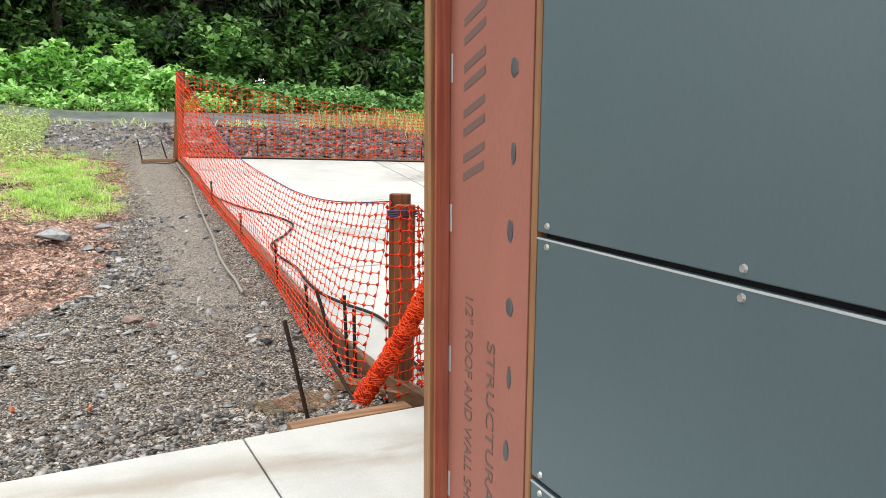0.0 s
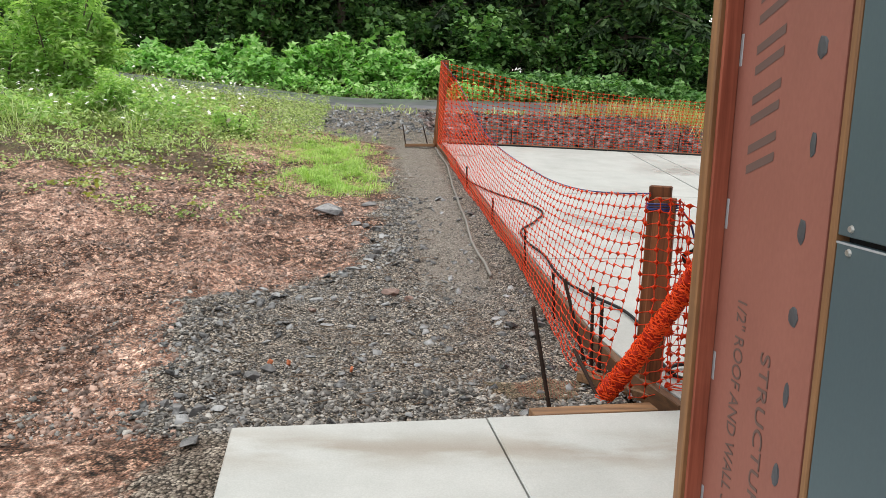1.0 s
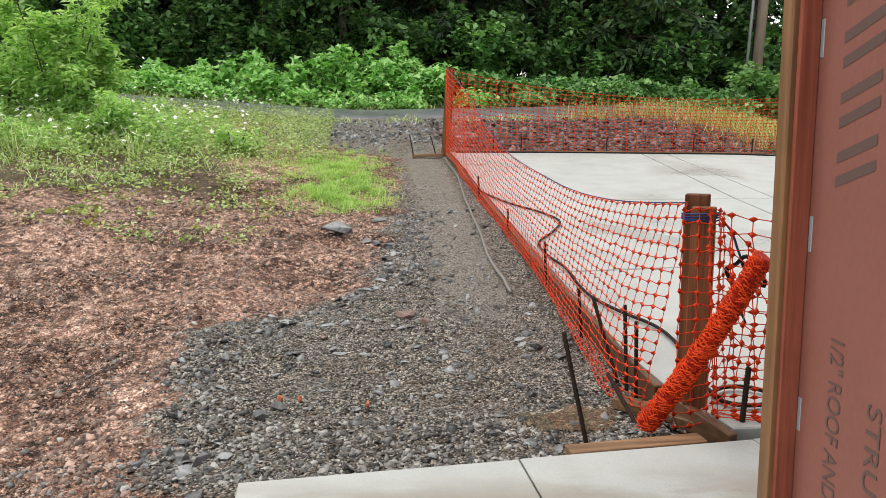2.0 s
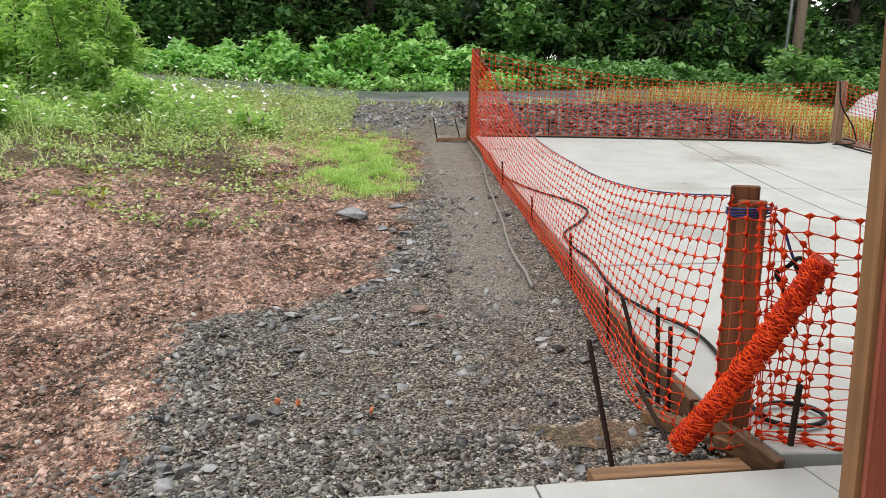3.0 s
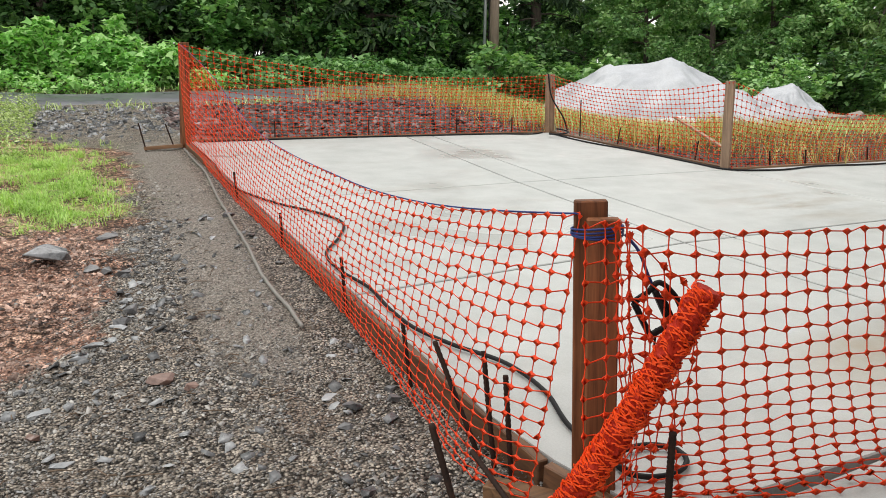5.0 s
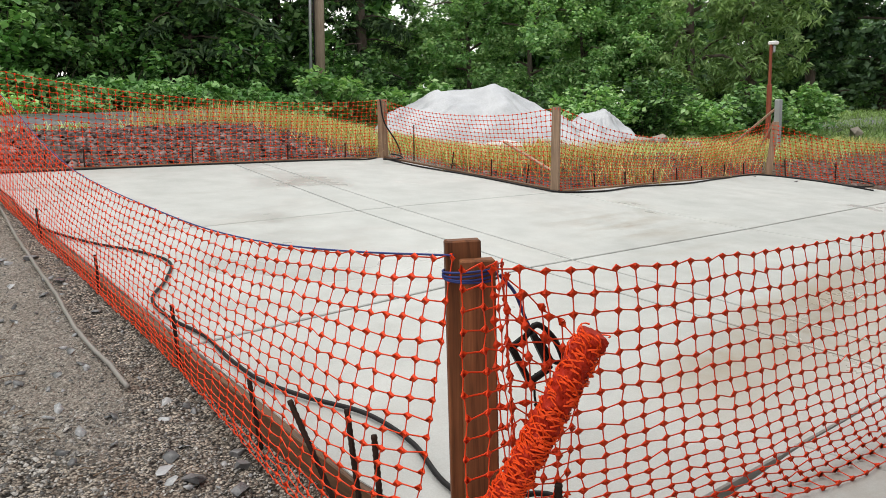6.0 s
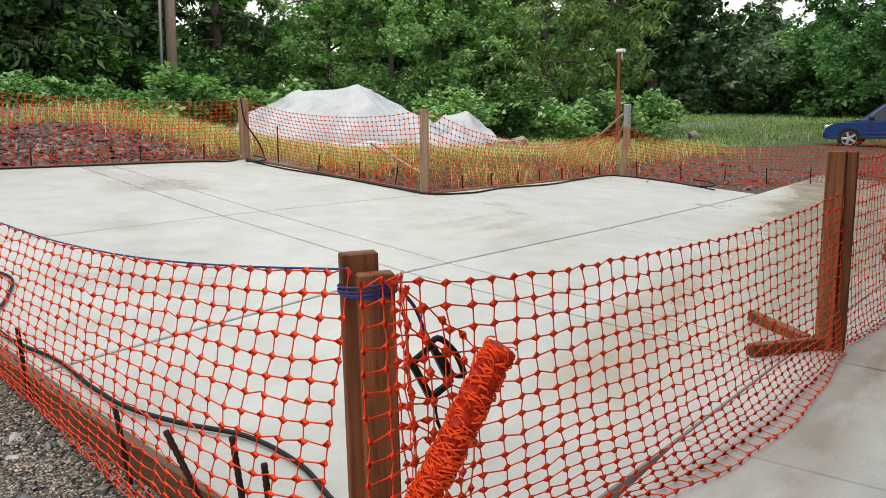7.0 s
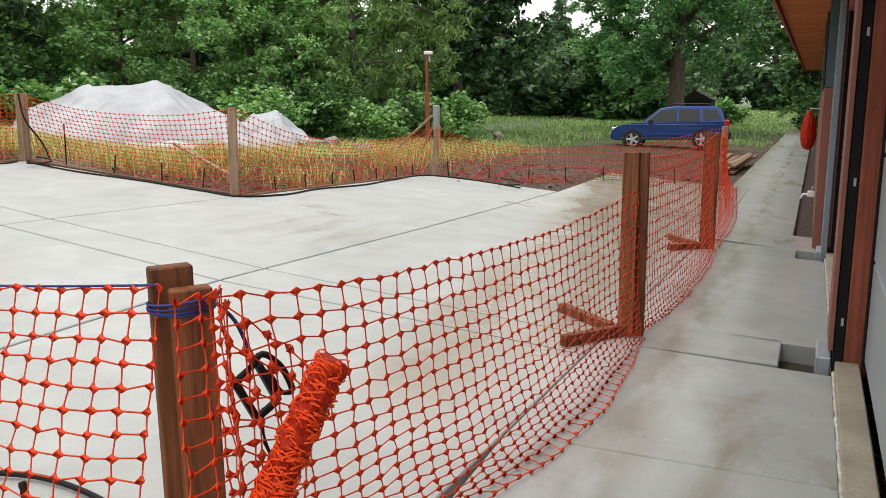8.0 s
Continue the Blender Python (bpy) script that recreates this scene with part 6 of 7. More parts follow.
# bank of brambles behind the lane
rngb = np.random.RandomState(77)
BRAM = "dense bright green bramble thicket on the bank"
k = 0
bank_top = lambda x: float(np.interp(x, [-13, -7, -5, -3.2, -1.76, 0, 1.1, 2, 3, 5.2, 7, 9, 11, 17], [3.5, 3.3, 3.4, 3.5, 3.8, 4.0, 3.8, 3.45, 3.2, 2.95, 2.8, 2.5, 2.4, 2.2]))
for x in np.arange(-13, 17.5, 1.05):
    bx, by = x + rngb.normal(0, 0.15), 20.5 + 0.5 * rngb.rand() + 0.05 * max(x - 8, 0)
    hgt = max(bank_top(bx) - ground_at(bx, by) - 0.25 + rngb.normal(0, 0.08), 0.6)
    # from x 2.6 on the leaves are a darker green
    shrub(BRAM if x < 2.6 else "dense mid-green thicket on the bank", bx, by, hgt, 1.05, LEAF_BANK if x < 2.6 else LEAF_THICKET, 2100 if x < 9 else 1500, 0.20, 100 + k, "bramble_bush", "brambles on the bank", lobed=True)
    k += 1
for x in np.arange(-14, 17.5, 1.5):
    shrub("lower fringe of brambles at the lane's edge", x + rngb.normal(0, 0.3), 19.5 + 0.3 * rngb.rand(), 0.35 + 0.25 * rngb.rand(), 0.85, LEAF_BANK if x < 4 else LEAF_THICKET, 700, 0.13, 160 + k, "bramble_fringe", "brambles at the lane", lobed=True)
    k += 1
for x in np.arange(-15, 16, 1.5):
    shrub("dark understorey growth below the forest trees", x + rngb.normal(0, 0.3), 22.4 + 0.9 * rngb.rand(), 2.6 + 0.7 * rngb.rand(), 1.5, LEAF_THICKET if k % 2 else LEAF_FOREST, 1900, 0.20, 230 + k, "understorey_bush", "understorey of the forest")
    k += 1
# forest behind the bank
FOREST = "dark broad-leaved forest tree behind the bank"
for j, x in enumerate(np.arange(-16, 15, 2.6)):
    limb_tree("forest_tree", FOREST, x + rngb.normal(0, 0.5), 23.6 + 1.6 * rngb.rand(), 7.5 + 1.5 * rngb.rand(), 2.7, LEAF_FOREST, 7600, 0.24, 300 + 7 * j, 0.17, 0.12, 0.0, 0.35, 11, group="trees of the forest edge")
for j, x in enumerate(np.arange(-20, 17, 3.4)):
    limb_tree("forest_tree", FOREST, x + rngb.normal(0, 0.6), 28 + 2 * rngb.rand(), 11 + 2 * rngb.rand(), 3.6, LEAF_FOREST, 3600, 0.44, 500 + 7 * j, 0.25, 0.10, 0.0, 0.3, 11, group="trees of the forest edge")
for j, x in enumerate(np.arange(-24, 17, 3.2)):
    limb_tree("forest_tree", FOREST, x + rngb.normal(0, 0.6), 34 + 2 * rngb.rand(), 13 + 2 * rngb.rand(), 4.2, LEAF_FOREST, 2800, 0.7, 1700 + 7 * j, 0.3, 0.02, 0.0, 0.3, 12, group="trees of the forest edge")
CON = "tall dark conifer with drooping boughs at the forest edge"
for j, (hd, ds, h, s) in enumerate(((4, 25.0, 13, 3.0), (11.5, 24.3, 12, 2.8), (17.5, 24.0, 14, 3.0), (25, 25.5, 13, 2.8), (-8, 26, 13, 3.0), (-18, 27, 14, 3.2), (33, 27, 14, 2.6), (29, 30, 16, 3.2), (21, 27, 15, 3.2), (8, 23.2, 13, 2.6), (14.5, 22.8, 13, 2.6), (0.5, 23.4, 13, 2.6), (20.5, 22.6, 12, 2.6))):
    cx, cy = polar(hd, ds)
    conifer(CON, cx, cy, h, s, 5200, 700 + 5 * j, 0.10)
# trees round the covered piles and the meadow
for j, (hd, ds, h, s) in enumerate(((37.3, 30, 3.9, 2.2), (41.0, 26.5, 5.6, 2.6), (45.5, 25.5, 6.0, 2.9), (49.5, 26.5, 5.8, 2.8), (53.0, 27.5, 6.0, 2.7), (40.0, 34, 4.4, 2.0))):
    tx, ty = polar(hd, ds)
    limb_tree("orchard_tree", "rounded green orchard tree in full leaf", tx, ty, h, s, LEAF_ORCHARD, 24000, 0.135, 900 + 9 * j, 0.14, 0.18, 0.0, 0.3, 12, group="orchard trees")
for j, (hd, ds, h, s) in enumerate(((43.5, 37, 8.0, 3.0), (47.5, 42, 10.5, 4.0), (50.0, 40, 9.0, 3.6), (46.0, 38, 8.5, 3.2), (54, 42, 10.5, 4.0), (34.0, 34, 6.5, 1.6))):
    tx, ty = polar(hd, ds)
    limb_tree("forest_tree", FOREST, tx, ty, h, s, LEAF_ORCHARD if j % 2 else LEAF_FOREST, 6000, 0.40, 960 + 9 * j, 0.25, 0.1, 0.0, 0.3, 11, group="trees of the forest edge")
for j, (hd, ds, h, s) in enumerate(((57.0, 27.0, 9.5, 3.0), (61.0, 29.0, 11.0, 3.0))):
    tx, ty = polar(hd, ds)
    limb_tree("willow_tree", "pale green drooping willow-like tree", tx, ty, h, s, LEAF_WILLOW, 15000, 0.24, 1000 + 9 * j, 0.2, 0.10, 0.0, 0.9, 14, 1.2, 0.26, 0.28)
tx, ty = polar(64.7, 33.5)
limb_tree("broad_tree", "tall dark broad-leaved tree with a bare lower trunk", tx, ty, 9.6, 3.7, LEAF_DARK, 25000, 0.26, 1050, 0.24, 0.32, 0.0, 0.55, 18)
tx, ty = polar(80.6, 41)
limb_tree("maple_tree", "broad spreading maple with a thick forked trunk behind the car", tx, ty, 14, 6.7, LEAF_MAPLE, 76000, 0.22, 1070, 0.48, 0.22, 0.0, 0.35, 20, 0.7, 0.22)
tx, ty = polar(92.3, 43)
limb_tree("hedge_tree", "dark tree overhanging the end of the walkway", tx, ty + 1.2, 9, 3.4, LEAF_FOREST, 14000, 0.34, 1090, 0.2, 0.06, 0.0, 0.3, 12)
for j, hd in enumerate(np.arange(56, 96, 2.6)):
    far = 1.75 if 83 < hd < 91.5 else 1.0
    low_ = 0.84 if 67 < hd < 72 else 1.05
    tx, ty = polar(hd, (62 + 7 * math.sin(j * 2.1)) * far)
    if j % 3 == 1:
        conifer("distant conifer beyond the meadow, greyed with painted haze", tx, ty, (7.5 + 2 * math.sin(j * 1.7)) * far * low_, 3.2 * far, 4500, 1300 + 5 * j, 0.02, 0.6, 0.25, LEAF_HAZE)
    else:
        limb_tree("forest_tree", "distant tree beyond the meadow", tx, ty, (6.6 + 1.6 * math.sin(j * 1.3)) * far * low_, 4.6 * far, LEAF_HAZE if j % 2 else LEAF_FOREST, 5600, 0.46 * far, 1400 + 9 * j, 0.3, 0.04, 0.0, 0.3, 11, group="trees of the forest edge")
for j, hd in enumerate(np.arange(57, 95, 2.7)):
    far = 1.7 if 83 < hd < 91.5 else 1.0
    tx, ty = polar(hd, 58 * far)
    shrub("dense hedge growth below the distant trees, greyed with painted haze", tx, ty, 3.4 * far, 2.6 * far, LEAF_HAZE, 1900, 0.42 * far, 1560 + j, "hedge_bush", "hedge beyond the meadow")
for j, (hd, ds, h) in enumerate(((72.4, 60, 10.0), (67.6, 58, 9.0), (70.3, 66, 6.6))):
    tx, ty = polar(hd, ds)
    conifer("distant conifer beyond the meadow, greyed with painted haze", tx, ty, h, 2.2, 4500, 1800 + 5 * j, 0.02, 0.5, 0.25, LEAF_HAZE)
for j, (hd, ds) in enumerate(((50, 20.5), (54, 21.5), (57.5, 22), (60, 23), (63.5, 25), (46.5, 21.5))):
    tx, ty = polar(hd, ds)
    shrub("tangled green undergrowth below the trees", tx, ty, 1.5 + 0.4 * math.sin(j * 2), 1.5, LEAF_FOREST if j % 2 else LEAF_ORCHARD, 3600, 0.15, 1500 + j, "undergrowth_bush", "undergrowth below the trees")
for j, (hd, ds) in enumerate(((68, 56), (71, 57), (74, 58), (77.5, 57), (84, 52), (30.5, 21.5), (33.5, 23), (37, 23.5))):
    tx, ty = polar(hd, ds)
    shrub("rounded green shrub at the meadow's edge", tx, ty, 1.7, 1.5, LEAF_ORCHARD, 2200, 0.22, 1540 + j, "meadow_shrub", "shrubs at the meadow's edge")
# tall shrub and weeds on the left-hand slope
shrub("tall loose shrub with narrow green leaves on the slope", -4.35, 11.6, 2.35, 0.95, LEAF_BUSH, 7500, 0.13, 1600, "tall_shrub", "", 0.35)
shrub("tall loose shrub with narrow green leaves on the slope", -5.4, 12.0, 2.0, 1.0, LEAF_BUSH, 7000, 0.13, 1610, "tall_shrub", "", 0.35)
shrub("leafy weed clump in the grass", -3.3, 10.6, 0.75, 0.6, LEAF_BUSH, 5000, 0.075, 1620, "weed_clump", "", 0.4)
shrub("leafy weed clump in the grass", -1.75, 10.4, 0.42, 0.35, LEAF_BUSH, 1200, 0.08, 1630, "weed_clump", "", 0.4)
shrub("leafy weed clump in the grass", -4.6, 9.4, 0.6, 0.6, LEAF_BUSH, 4500, 0.075, 1640, "weed_clump", "", 0.4)
x, y, z = tufts(420, 14, -7, -2.6, 9.0, 13.2, 42, lambda x, y: np.exp(-(((x + 3.6) / 1.2) ** 2 + ((y - 11.2) / 1.3) ** 2)), 0.08)
stuff("tall_grass", blades(x, y, z, 0.50, BLADE_WILD, 11, 0.004, 2.2), "tall arching grass round the shrub", "grass")


# ---- covered piles, posts, poles ----
def tarp_sheet(length, width, height, seed, mat, name):
    n = 56
    V, F = [], []
    for i in range(n + 1):
        for j in range(n + 1):
            a, b = i / n * 2 - 1, j / n * 2 - 1
            r = max(abs(a), abs(b))
            ridge = float(np.interp(a, [-1, -0.38, 0.1, 0.2, 0.32, 0.66, 1], [0.42, 0.86, 0.95, 1.0, 0.90, 0.56, 0.40]))
            tent = float(np.interp(abs(b), [0, 0.12, 0.62, 0.86, 1], [1, 0.98, 0.62, 0.30, 0.0]))
            body = ridge * tent * float(np.interp(abs(a), [0, 0.84, 0.93, 1], [1, 1, 0.75, 0.0]))
            ang = math.atan2(b, a - 0.2)
            crease = abs(math.sin(ang * 5.5 + 1.5 * noise.noise((a * 2, b * 2, seed + 6)))) - 0.5
            fold = 0.085 * crease * min(r * 1.5, 1) + 0.05 * noise.noise((a * 3, b * 3, seed)) + 0.045 * abs(noise.noise((a * 9 + b * 4, b * 5 - a * 2, seed + 4))) + 0.02 * math.sin(14 * a + 6 * b)
            z = height * (body * (1 + 0.06 * noise.noise((a * 2, b * 2, seed + 9))) + fold * (0.3 + 0.7 * (r > 0.3)))
            V.append((a * length / 2 * (1 + 0.05 * noise.noise((b * 4, a, seed))), b * width / 2 * (1 + 0.05 * noise.noise((a * 4, b, seed + 2))), max(z, 0.02)))
    for i in range(n):
        for j in range(n):
            k = i * (n + 1) + j
            F.append((k, k + n + 1, k + n + 2, k + 1))
    return mesh_of(name, V, F, mat, True)


def tarp(x, y, length, width, height, turn, seed, label):
    ob = thing("covered_pile", label, "tarpaulin", "covered piles", at=(x, y, ground_at(x, y) - 0.02))
    ob.rotation_euler.z = radians(turn)
    sheet = part("tarpaulin_sheet", tarp_sheet(length, width, height, seed, TARP, "tarpaulin_sheet"), None, ob)
    sheet.modifiers.new("cloth", "SOLIDIFY").thickness = 0.01
    skirt = part("plastic_skirt", tarp_sheet(length * 1.05, width * 1.12, height * 0.52, seed + 20, SKIRT, "plastic_skirt"), None, ob, "milky plastic sheet round the foot of the pile")
    skirt.modifiers.new("cloth", "SOLIDIFY").thickness = 0.008


tx, ty = polar(41.2, 17.2)
tarp(tx, ty, 4.9, 3.4, 1.50, -44, 1.0, "pale grey tarpaulin draped over a large pile")
tx, ty = polar(50.4, 18.0)
tarp(tx, ty, 1.9, 2.0, 0.98, -40, 5.0, "small pale tarpaulin over a heap")
for j, (hd, ds, s_) in enumerate(((53.6, 17.5, 0.95), (57.3, 15.5, 0.75), (46.5, 15.5, 0.8), (55.0, 18.5, 0.8), (67.6, 26, 0.8), (48.0, 15.2, 0.6))):
    tx, ty = polar(hd, ds)
    rock(tx, ty, s_, 0.6, 200 + j, PALE_ROCK, "pale boulder half hidden in dry grass", "boulder", 0.1, j * 1.1, "pale boulders in the grass")
scrap = thing("scrap_board", "weathered pale board propped among rubble", "board")
part("board", board_bm((7.5, 9.5, ground_at(7.5, 9.5) + 0.35), (7.0, 8.0, ground_at(7.0, 8.0) + 0.10), 0.05, 0.03), GREY_WOOD, scrap)

px, py = polar(29.6, 22.5)
pole = thing("utility_pole", "weathered wooden utility pole with a steel conduit beside it", "utility pole", at=(px, py, ground_at(px, py) - 0.2))
part("shaft", tube_mesh("shaft", [(0, 0, 0), (0.25, 0, 4.5), (0.5, 0, 9)], [0.16, 0.14, 0.12], POLE_WOOD, 12), None, pole)
part("conduit", tube_mesh("conduit", [(-0.30, 0.05, 0), (-0.04, 0, 4.5), (0.20, 0, 9)], [0.05, 0.05, 0.05], STEEL, 8), None, pole)
part("guy_wire", tube_mesh("guy_wire", [(-0.20, -0.1, 0), (0.0, -0.1, 4.5), (0.24, 0, 9)], [0.02, 0.02, 0.02], RUBBER, 6), None, pole)

px, py = polar(62.3, 19.5)
gz0 = ground_at(px, py)
lamp_post = thing("lamp_post", "thin brown post carrying a small white floodlight", "lamp post", at=(px, py, gz0))
part("lower_post", box_bm((-0.045, -0.045, 0), (0.045, 0.045, 1.55), 0.008), RED_WOOD, lamp_post)
part("upper_post", box_bm((-0.028, -0.028, 1.55), (0.028, 0.028, 2.52), 0.006), RED_WOOD, lamp_post)
part("lamp_head", box_bm((-0.04, -0.13, 2.45), (0.12, 0.07, 2.54), 0.02), WHITE_PLASTIC, lamp_post)
part("lamp_arm", box_bm((0.04, -0.05, 2.28), (0.12, 0.02, 2.44), 0.01), STEEL, lamp_post)
px, py = polar(62.95, 17.5)
gz0 = ground_at(px, py)
gate_post = thing("gate_post", "square galvanised steel post with two timber props", "post", at=(px, py, gz0))
part("tube", box_bm((-0.06, -0.06, 0), (0.06, 0.06, 1.2), 0.008), STEEL, gate_post)
part("prop", board_bm((-0.55, 0.75, 0.25), (0.0, 0.05, 1.02), 0.09, 0.04), GREY_WOOD, gate_post)
part("prop", board_bm((-0.15, 0.35, 0.1), (0.0, 0.05, 0.82), 0.09, 0.04), GREY_WOOD, gate_post)

lumber = thing("lumber_stack", "stack of weathered boards beside the walkway", "lumber stack")
for j in range(14):
    lx = 17.3 + 0.35 * (j % 3) + 0.2 * math.sin(j * 3)
    ly = 3.35 + 0.13 * (j % 5)
    lz = ground_at(18, 3.5) + 0.06 + 0.06 * (j // 5)
    part("board", board_bm((lx, ly, lz), (lx + 3.8, ly + 0.15 * math.sin(j), lz + 0.01), 0.12, 0.045), GREY_WOOD if j % 2 else FORM_WOOD, lumber)

# ---- parked car ----
def car(x, y, z, turn):
    ob = thing("parked_car", "dark blue compact SUV parked on the grass", "car", at=(x, y, z))
    ob.rotation_euler.z = radians(turn)
    ob.scale = (0.91, 0.95, 0.87)
    # side outline, front towards +x
    low = [(-2.18, 0.42), (-2.2, 0.75), (-2.17, 1.02), (-1.9, 1.05), (-0.6, 1.05), (0.55, 1.03), (0.95, 1.02), (1.55, 0.97), (2.0, 0.88), (2.17, 0.72), (2.2, 0.5), (2.12, 0.34), (-2.05, 0.34)]
    V, F = [], []
    levels = ((-0.90, 0.97), (-0.86, 1.0), (0.86, 1.0), (0.90, 0.97))
    for yy_, k in levels:
        V += [(px_ * (0.985 if abs(yy_) > 0.88 else 1), yy_, 0.34 + (pz_ - 0.34) * k) for px_, pz_ in low]
    n = len(low)
    for r in range(3):
        for j in range(n):
            F.append((r * n + j, r * n + (j + 1) % n, (r + 1) * n + (j + 1) % n, (r + 1) * n + j))
    F += [tuple(range(n)), tuple(range(3 * n, 4 * n))[::-1]]
    body = part("body", mesh_of("body", V, F, BLUE_PAINT), None, ob)
    bev = body.modifiers.new("edge", "BEVEL")
    bev.width, bev.segments = 0.05, 3
    cab = [(-2.10, 1.02), (-1.92, 1.52), (-1.72, 1.66), (-0.3, 1.70), (0.30, 1.62), (1.02, 1.02)]
    V = [(px_, sgn * (0.86 - 0.20 * (pz_ - 1.02) / 0.68), pz_) for sgn in (-1, 1) for px_, pz_ in cab]
    F = [tuple(range(6)), tuple(range(6, 12))[::-1]] + [(j, 6 + j, 6 + j + 1, j + 1) for j in range(5)]
    cabin = part("cabin", mesh_of("cabin", V, F, BLUE_PAINT), None, ob)
    bev = cabin.modifiers.new("edge", "BEVEL")
    bev.width, bev.segments = 0.04, 3

    def side_panel(name, quad, mat, out=0.012):
        for sgn in (-1, 1):
            V = []
            for dd in (out, -0.02):
                V += [(px_, sgn * (0.86 - 0.20 * (pz_ - 1.02) / 0.68 + dd), pz_) for px_, pz_ in quad]
            m = len(quad)
            F = [tuple(range(m)), tuple(range(m, 2 * m))[::-1]] + [(j, (j + 1) % m, m + (j + 1) % m, m + j) for j in range(m)]
            part(name, mesh_of(name, V, F, mat), None, ob)
    side_panel("front_window", [(0.80, 1.07), (0.32, 1.52), (-0.28, 1.58), (-0.28, 1.07)], GLASS_DARK)
    side_panel("rear_window", [(-0.36, 1.07), (-0.36, 1.58), (-1.10, 1.56), (-1.14, 1.07)], GLASS_DARK)
    side_panel("cargo_window", [(-1.26, 1.10), (-1.24, 1.55), (-1.74, 1.50), (-1.95, 1.12)], GLASS_DARK)
    V = [(0.36, -0.62, 1.60), (0.36, 0.62, 1.60), (0.99, 0.78, 1.07), (0.99, -0.78, 1.07), (0.33, -0.62, 1.57), (0.33, 0.62, 1.57), (0.96, 0.78, 1.04), (0.96, -0.78, 1.04)]
    F = [(0, 1, 2, 3), (7, 6, 5, 4), (0, 4, 5, 1), (1, 5, 6, 2), (2, 6, 7, 3), (3, 7, 4, 0)]
    part("windscreen", mesh_of("windscreen", [(a + 0.02, b, c + 0.02) for a, b, c in V], F, GLASS_DARK), None, ob)
    for sgn in (-1, 1):
        part("lower_trim", box_bm((-1.98, sgn * 0.905 - 0.02, 0.32), (1.98, sgn * 0.905 + 0.02, 0.42), 0.01), DARK_TRIM, ob)
        part("roof_rail", tube_mesh("roof_rail", [(-1.55, sgn * 0.60, 1.70), (-1.4, sgn * 0.60, 1.76), (-0.2, sgn * 0.60, 1.78), (0.05, sgn * 0.60, 1.70)], 0.022, DARK_TRIM), None, ob)
        part("tail_lamp", box_bm((-2.22, sgn * 0.80 - 0.11, 0.86), (-2.02, sgn * 0.80 + 0.11, 1.10), 0.02), RED_LENS, ob)
        part("headlight", box_bm((1.92, sgn * 0.72 - 0.17, 0.70), (2.20, sgn * 0.72 + 0.17, 0.86), 0.03), CLEAR_LENS, ob)
        part("door_mirror", box_bm((0.62, sgn * 0.96 - 0.09, 1.03), (0.78, sgn * 0.96 + 0.09, 1.19), 0.03), DARK_TRIM, ob)
        for dx in (0.78, -0.33, -1.20):
            part("door_seam", box_bm((dx - 0.008, sgn * 0.902 - 0.006, 0.44), (dx + 0.008, sgn * 0.902 + 0.006, 1.0), 0.001), DARK_TRIM, ob)
        part("shoulder_crease", box_bm((-2.05, sgn * 0.904 - 0.012, 0.93), (1.75, sgn * 0.904 + 0.012, 0.955), 0.006), BLUE_PAINT, ob)
        part("sill_moulding", box_bm((-0.85, sgn * 0.906 - 0.016, 0.50), (0.92, sgn * 0.906 + 0.016, 0.58), 0.008), BLUE_PAINT, ob)
        for dx in (0.15, -0.95):
            part("door_handle", box_bm((dx - 0.38, sgn * 0.905 - 0.012, 0.90), (dx - 0.20, sgn * 0.905 + 0.012, 0.935), 0.005), BLUE_PAINT, ob)
        for wx in (1.36, -1.26):
            arch = bmesh.new()
            bmesh.ops.create_cone(arch, segments=32, radius1=0.40, radius2=0.40, depth=0.04, cap_ends=True)
            bmesh.ops.transform(arch, matrix=pose(wx, sgn * 0.895, 0.36, 90, 0, 0), verts=arch.verts)
            part("wheel_arch", arch, DARK_TRIM, ob)
            bm = bmesh.new()
            bmesh.ops.create_cone(bm, segments=32, radius1=0.355, radius2=0.355, depth=0.23, cap_ends=True)
            bmesh.ops.bevel(bm, geom=[e for e in bm.edges if len(e.link_faces) == 2 and max(len(f.verts) for f in e.link_faces) > 8], offset=0.04, segments=2, affect="EDGES")
            bmesh.ops.transform(bm, matrix=pose(wx, sgn * 0.84, 0.355, 90, 0, 0), verts=bm.verts)
            wheel = part("wheel", bm, TYRE, ob)
            bm = bmesh.new()
            for s_ in range(5):
                a = s_ * 2 * math.pi / 5
                seg = box_bm((0.02, -0.045, -0.015), (0.235, 0.045, 0.015), 0.008)
                me_ = bpy.data.meshes.new("spoke")
                seg.to_mesh(me_)
                seg.free()
                me_.transform(Matrix.Rotation(a, 4, "Z"))
                bm.from_mesh(me_)
            bmesh.ops.create_cone(bm, segments=20, radius1=0.075, radius2=0.06, depth=0.04, cap_ends=True)
            ring = bmesh.ops.create_cone(bm, segments=32, radius1=0.25, radius2=0.22, depth=0.03, cap_ends=False)
            bmesh.ops.transform(bm, matrix=pose(wx, sgn * 0.965, 0.355, 90, 0, 0), verts=bm.verts)
            part("rim", bm, ALLOY, wheel)
    part("bumper", box_bm((2.05, -0.86, 0.36), (2.24, 0.86, 0.60), 0.05), BLUE_PAINT, ob)
    part("grille", box_bm((2.12, -0.50, 0.62), (2.215, 0.50, 0.80), 0.02), STEEL, ob)
    part("rear_bumper", box_bm((-2.28, -0.86, 0.36), (-2.05, 0.86, 0.66), 0.05), DARK_TRIM, ob)
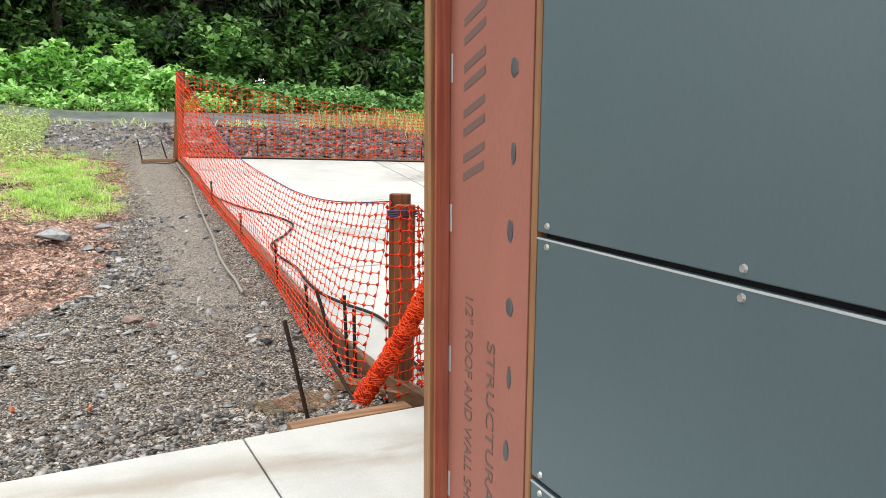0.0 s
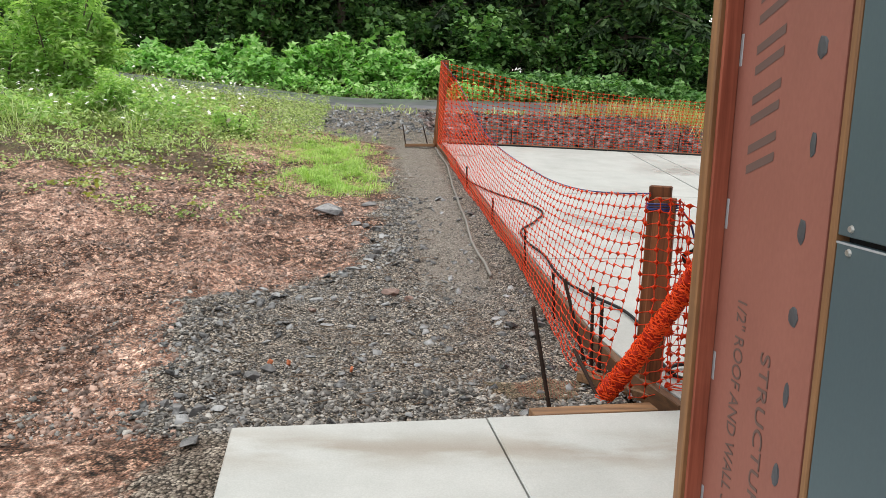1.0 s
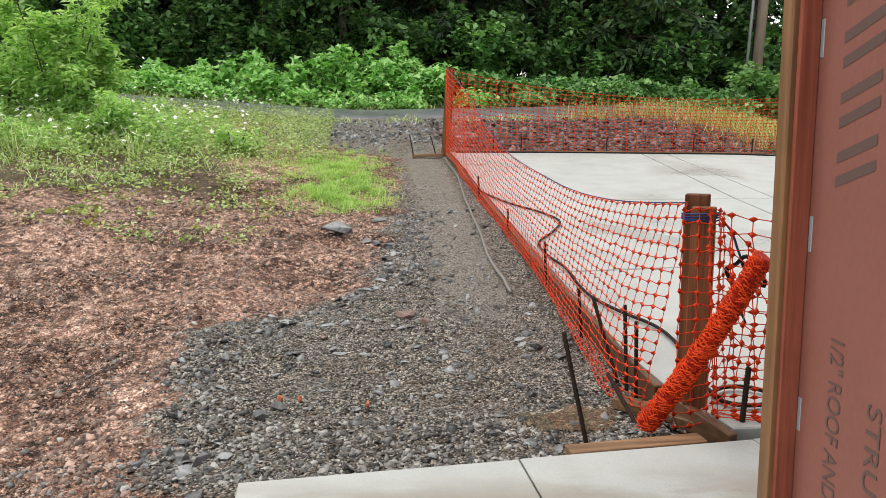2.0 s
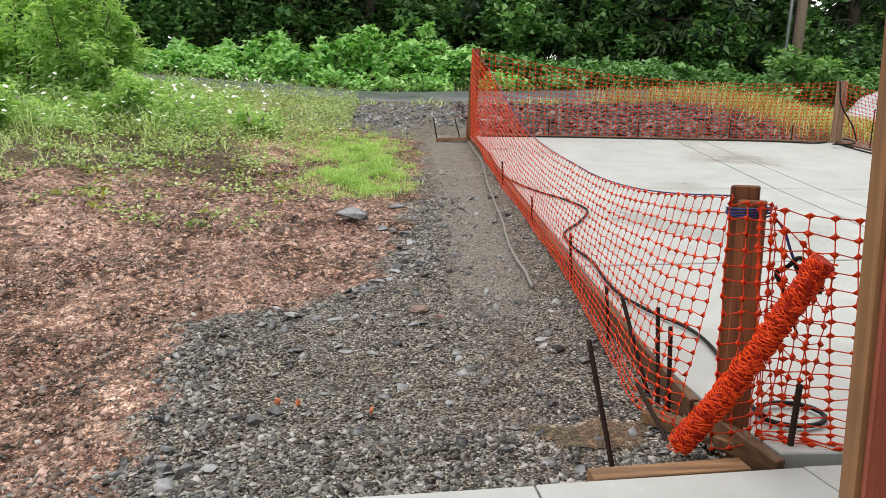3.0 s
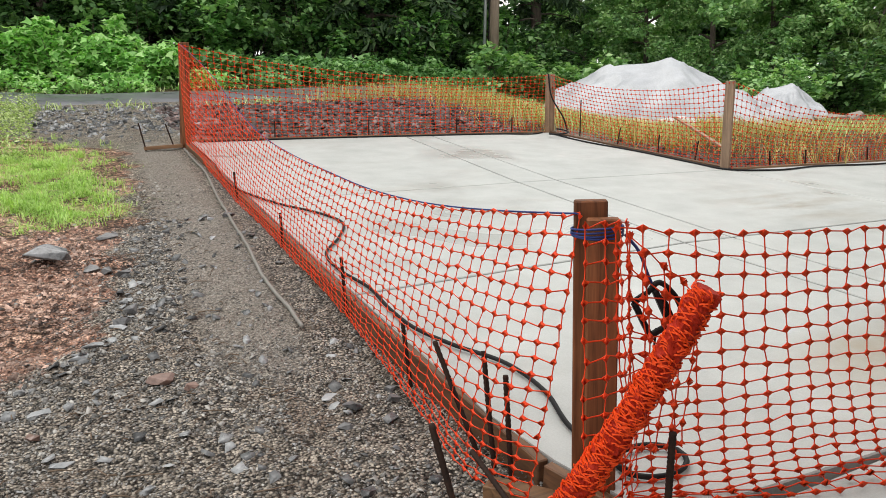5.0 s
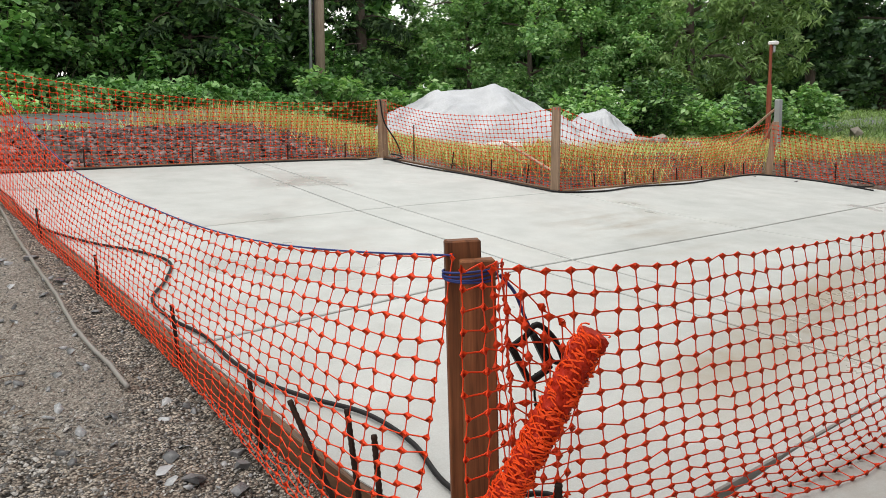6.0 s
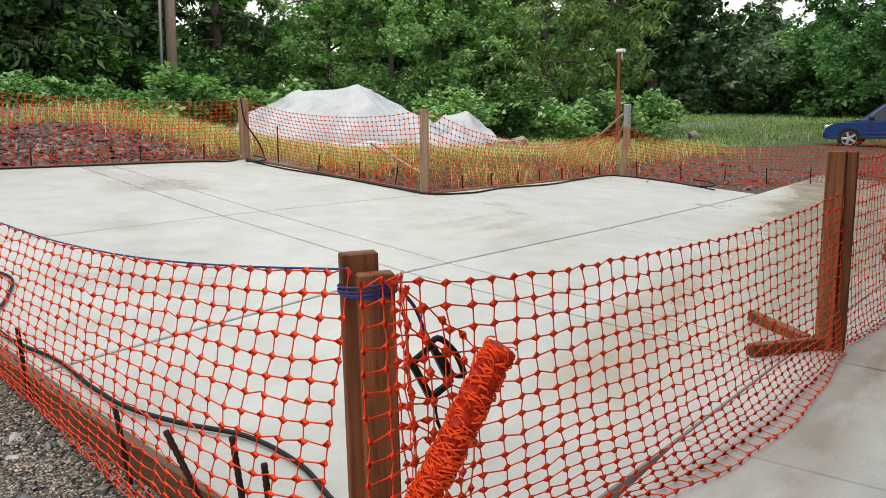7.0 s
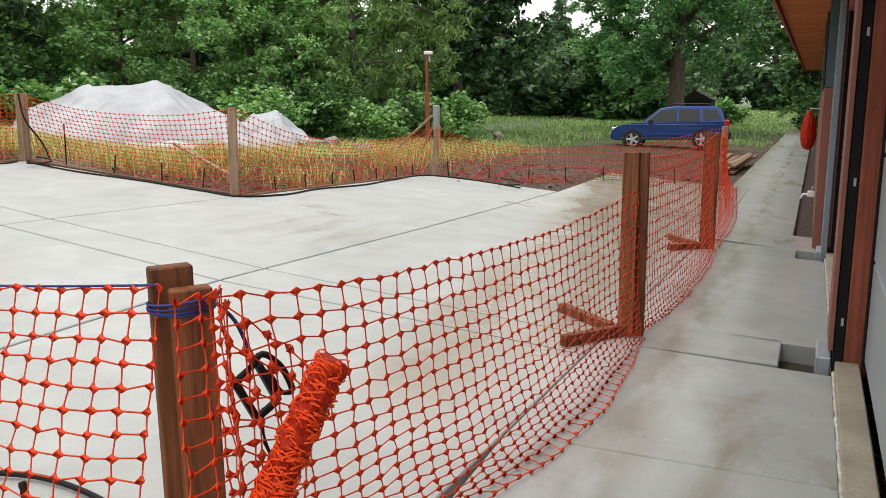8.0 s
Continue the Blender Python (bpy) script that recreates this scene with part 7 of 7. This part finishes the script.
    part("rear_window_glass", box_bm((-2.06, -0.62, 1.12), (-2.0, 0.62, 1.48), 0.02), GLASS_DARK, ob)
    return ob


cx, cy = polar(80.25, 28.8)
car(cx, cy, ground_at(cx, cy) + 0.02, 97)
tx, ty = polar(82.1, 46)
shed = thing("dark_shed", "low dark shed in the shade of the maple", "shed", at=(tx, ty, ground_at(tx, ty)))
shed.scale = (0.62, 0.62, 0.80)
part("walls", box_bm((-1.6, -1.4, 0), (1.6, 1.4, 2.1), 0.02), DARK_BOARDS, shed)
bm = bmesh.new()
vs = [bm.verts.new(p) for p in ((-1.9, -1.7, 2.05), (1.9, -1.7, 2.05), (1.9, 1.7, 2.05), (-1.9, 1.7, 2.05), (-1.9, 0, 2.8), (1.9, 0, 2.8))]
for f in ((0, 1, 5, 4), (3, 4, 5, 2), (0, 4, 3), (1, 2, 5), (0, 3, 2, 1)):
    bm.faces.new([vs[i] for i in f])
part("roof", bm, DARK_BOARDS, shed)
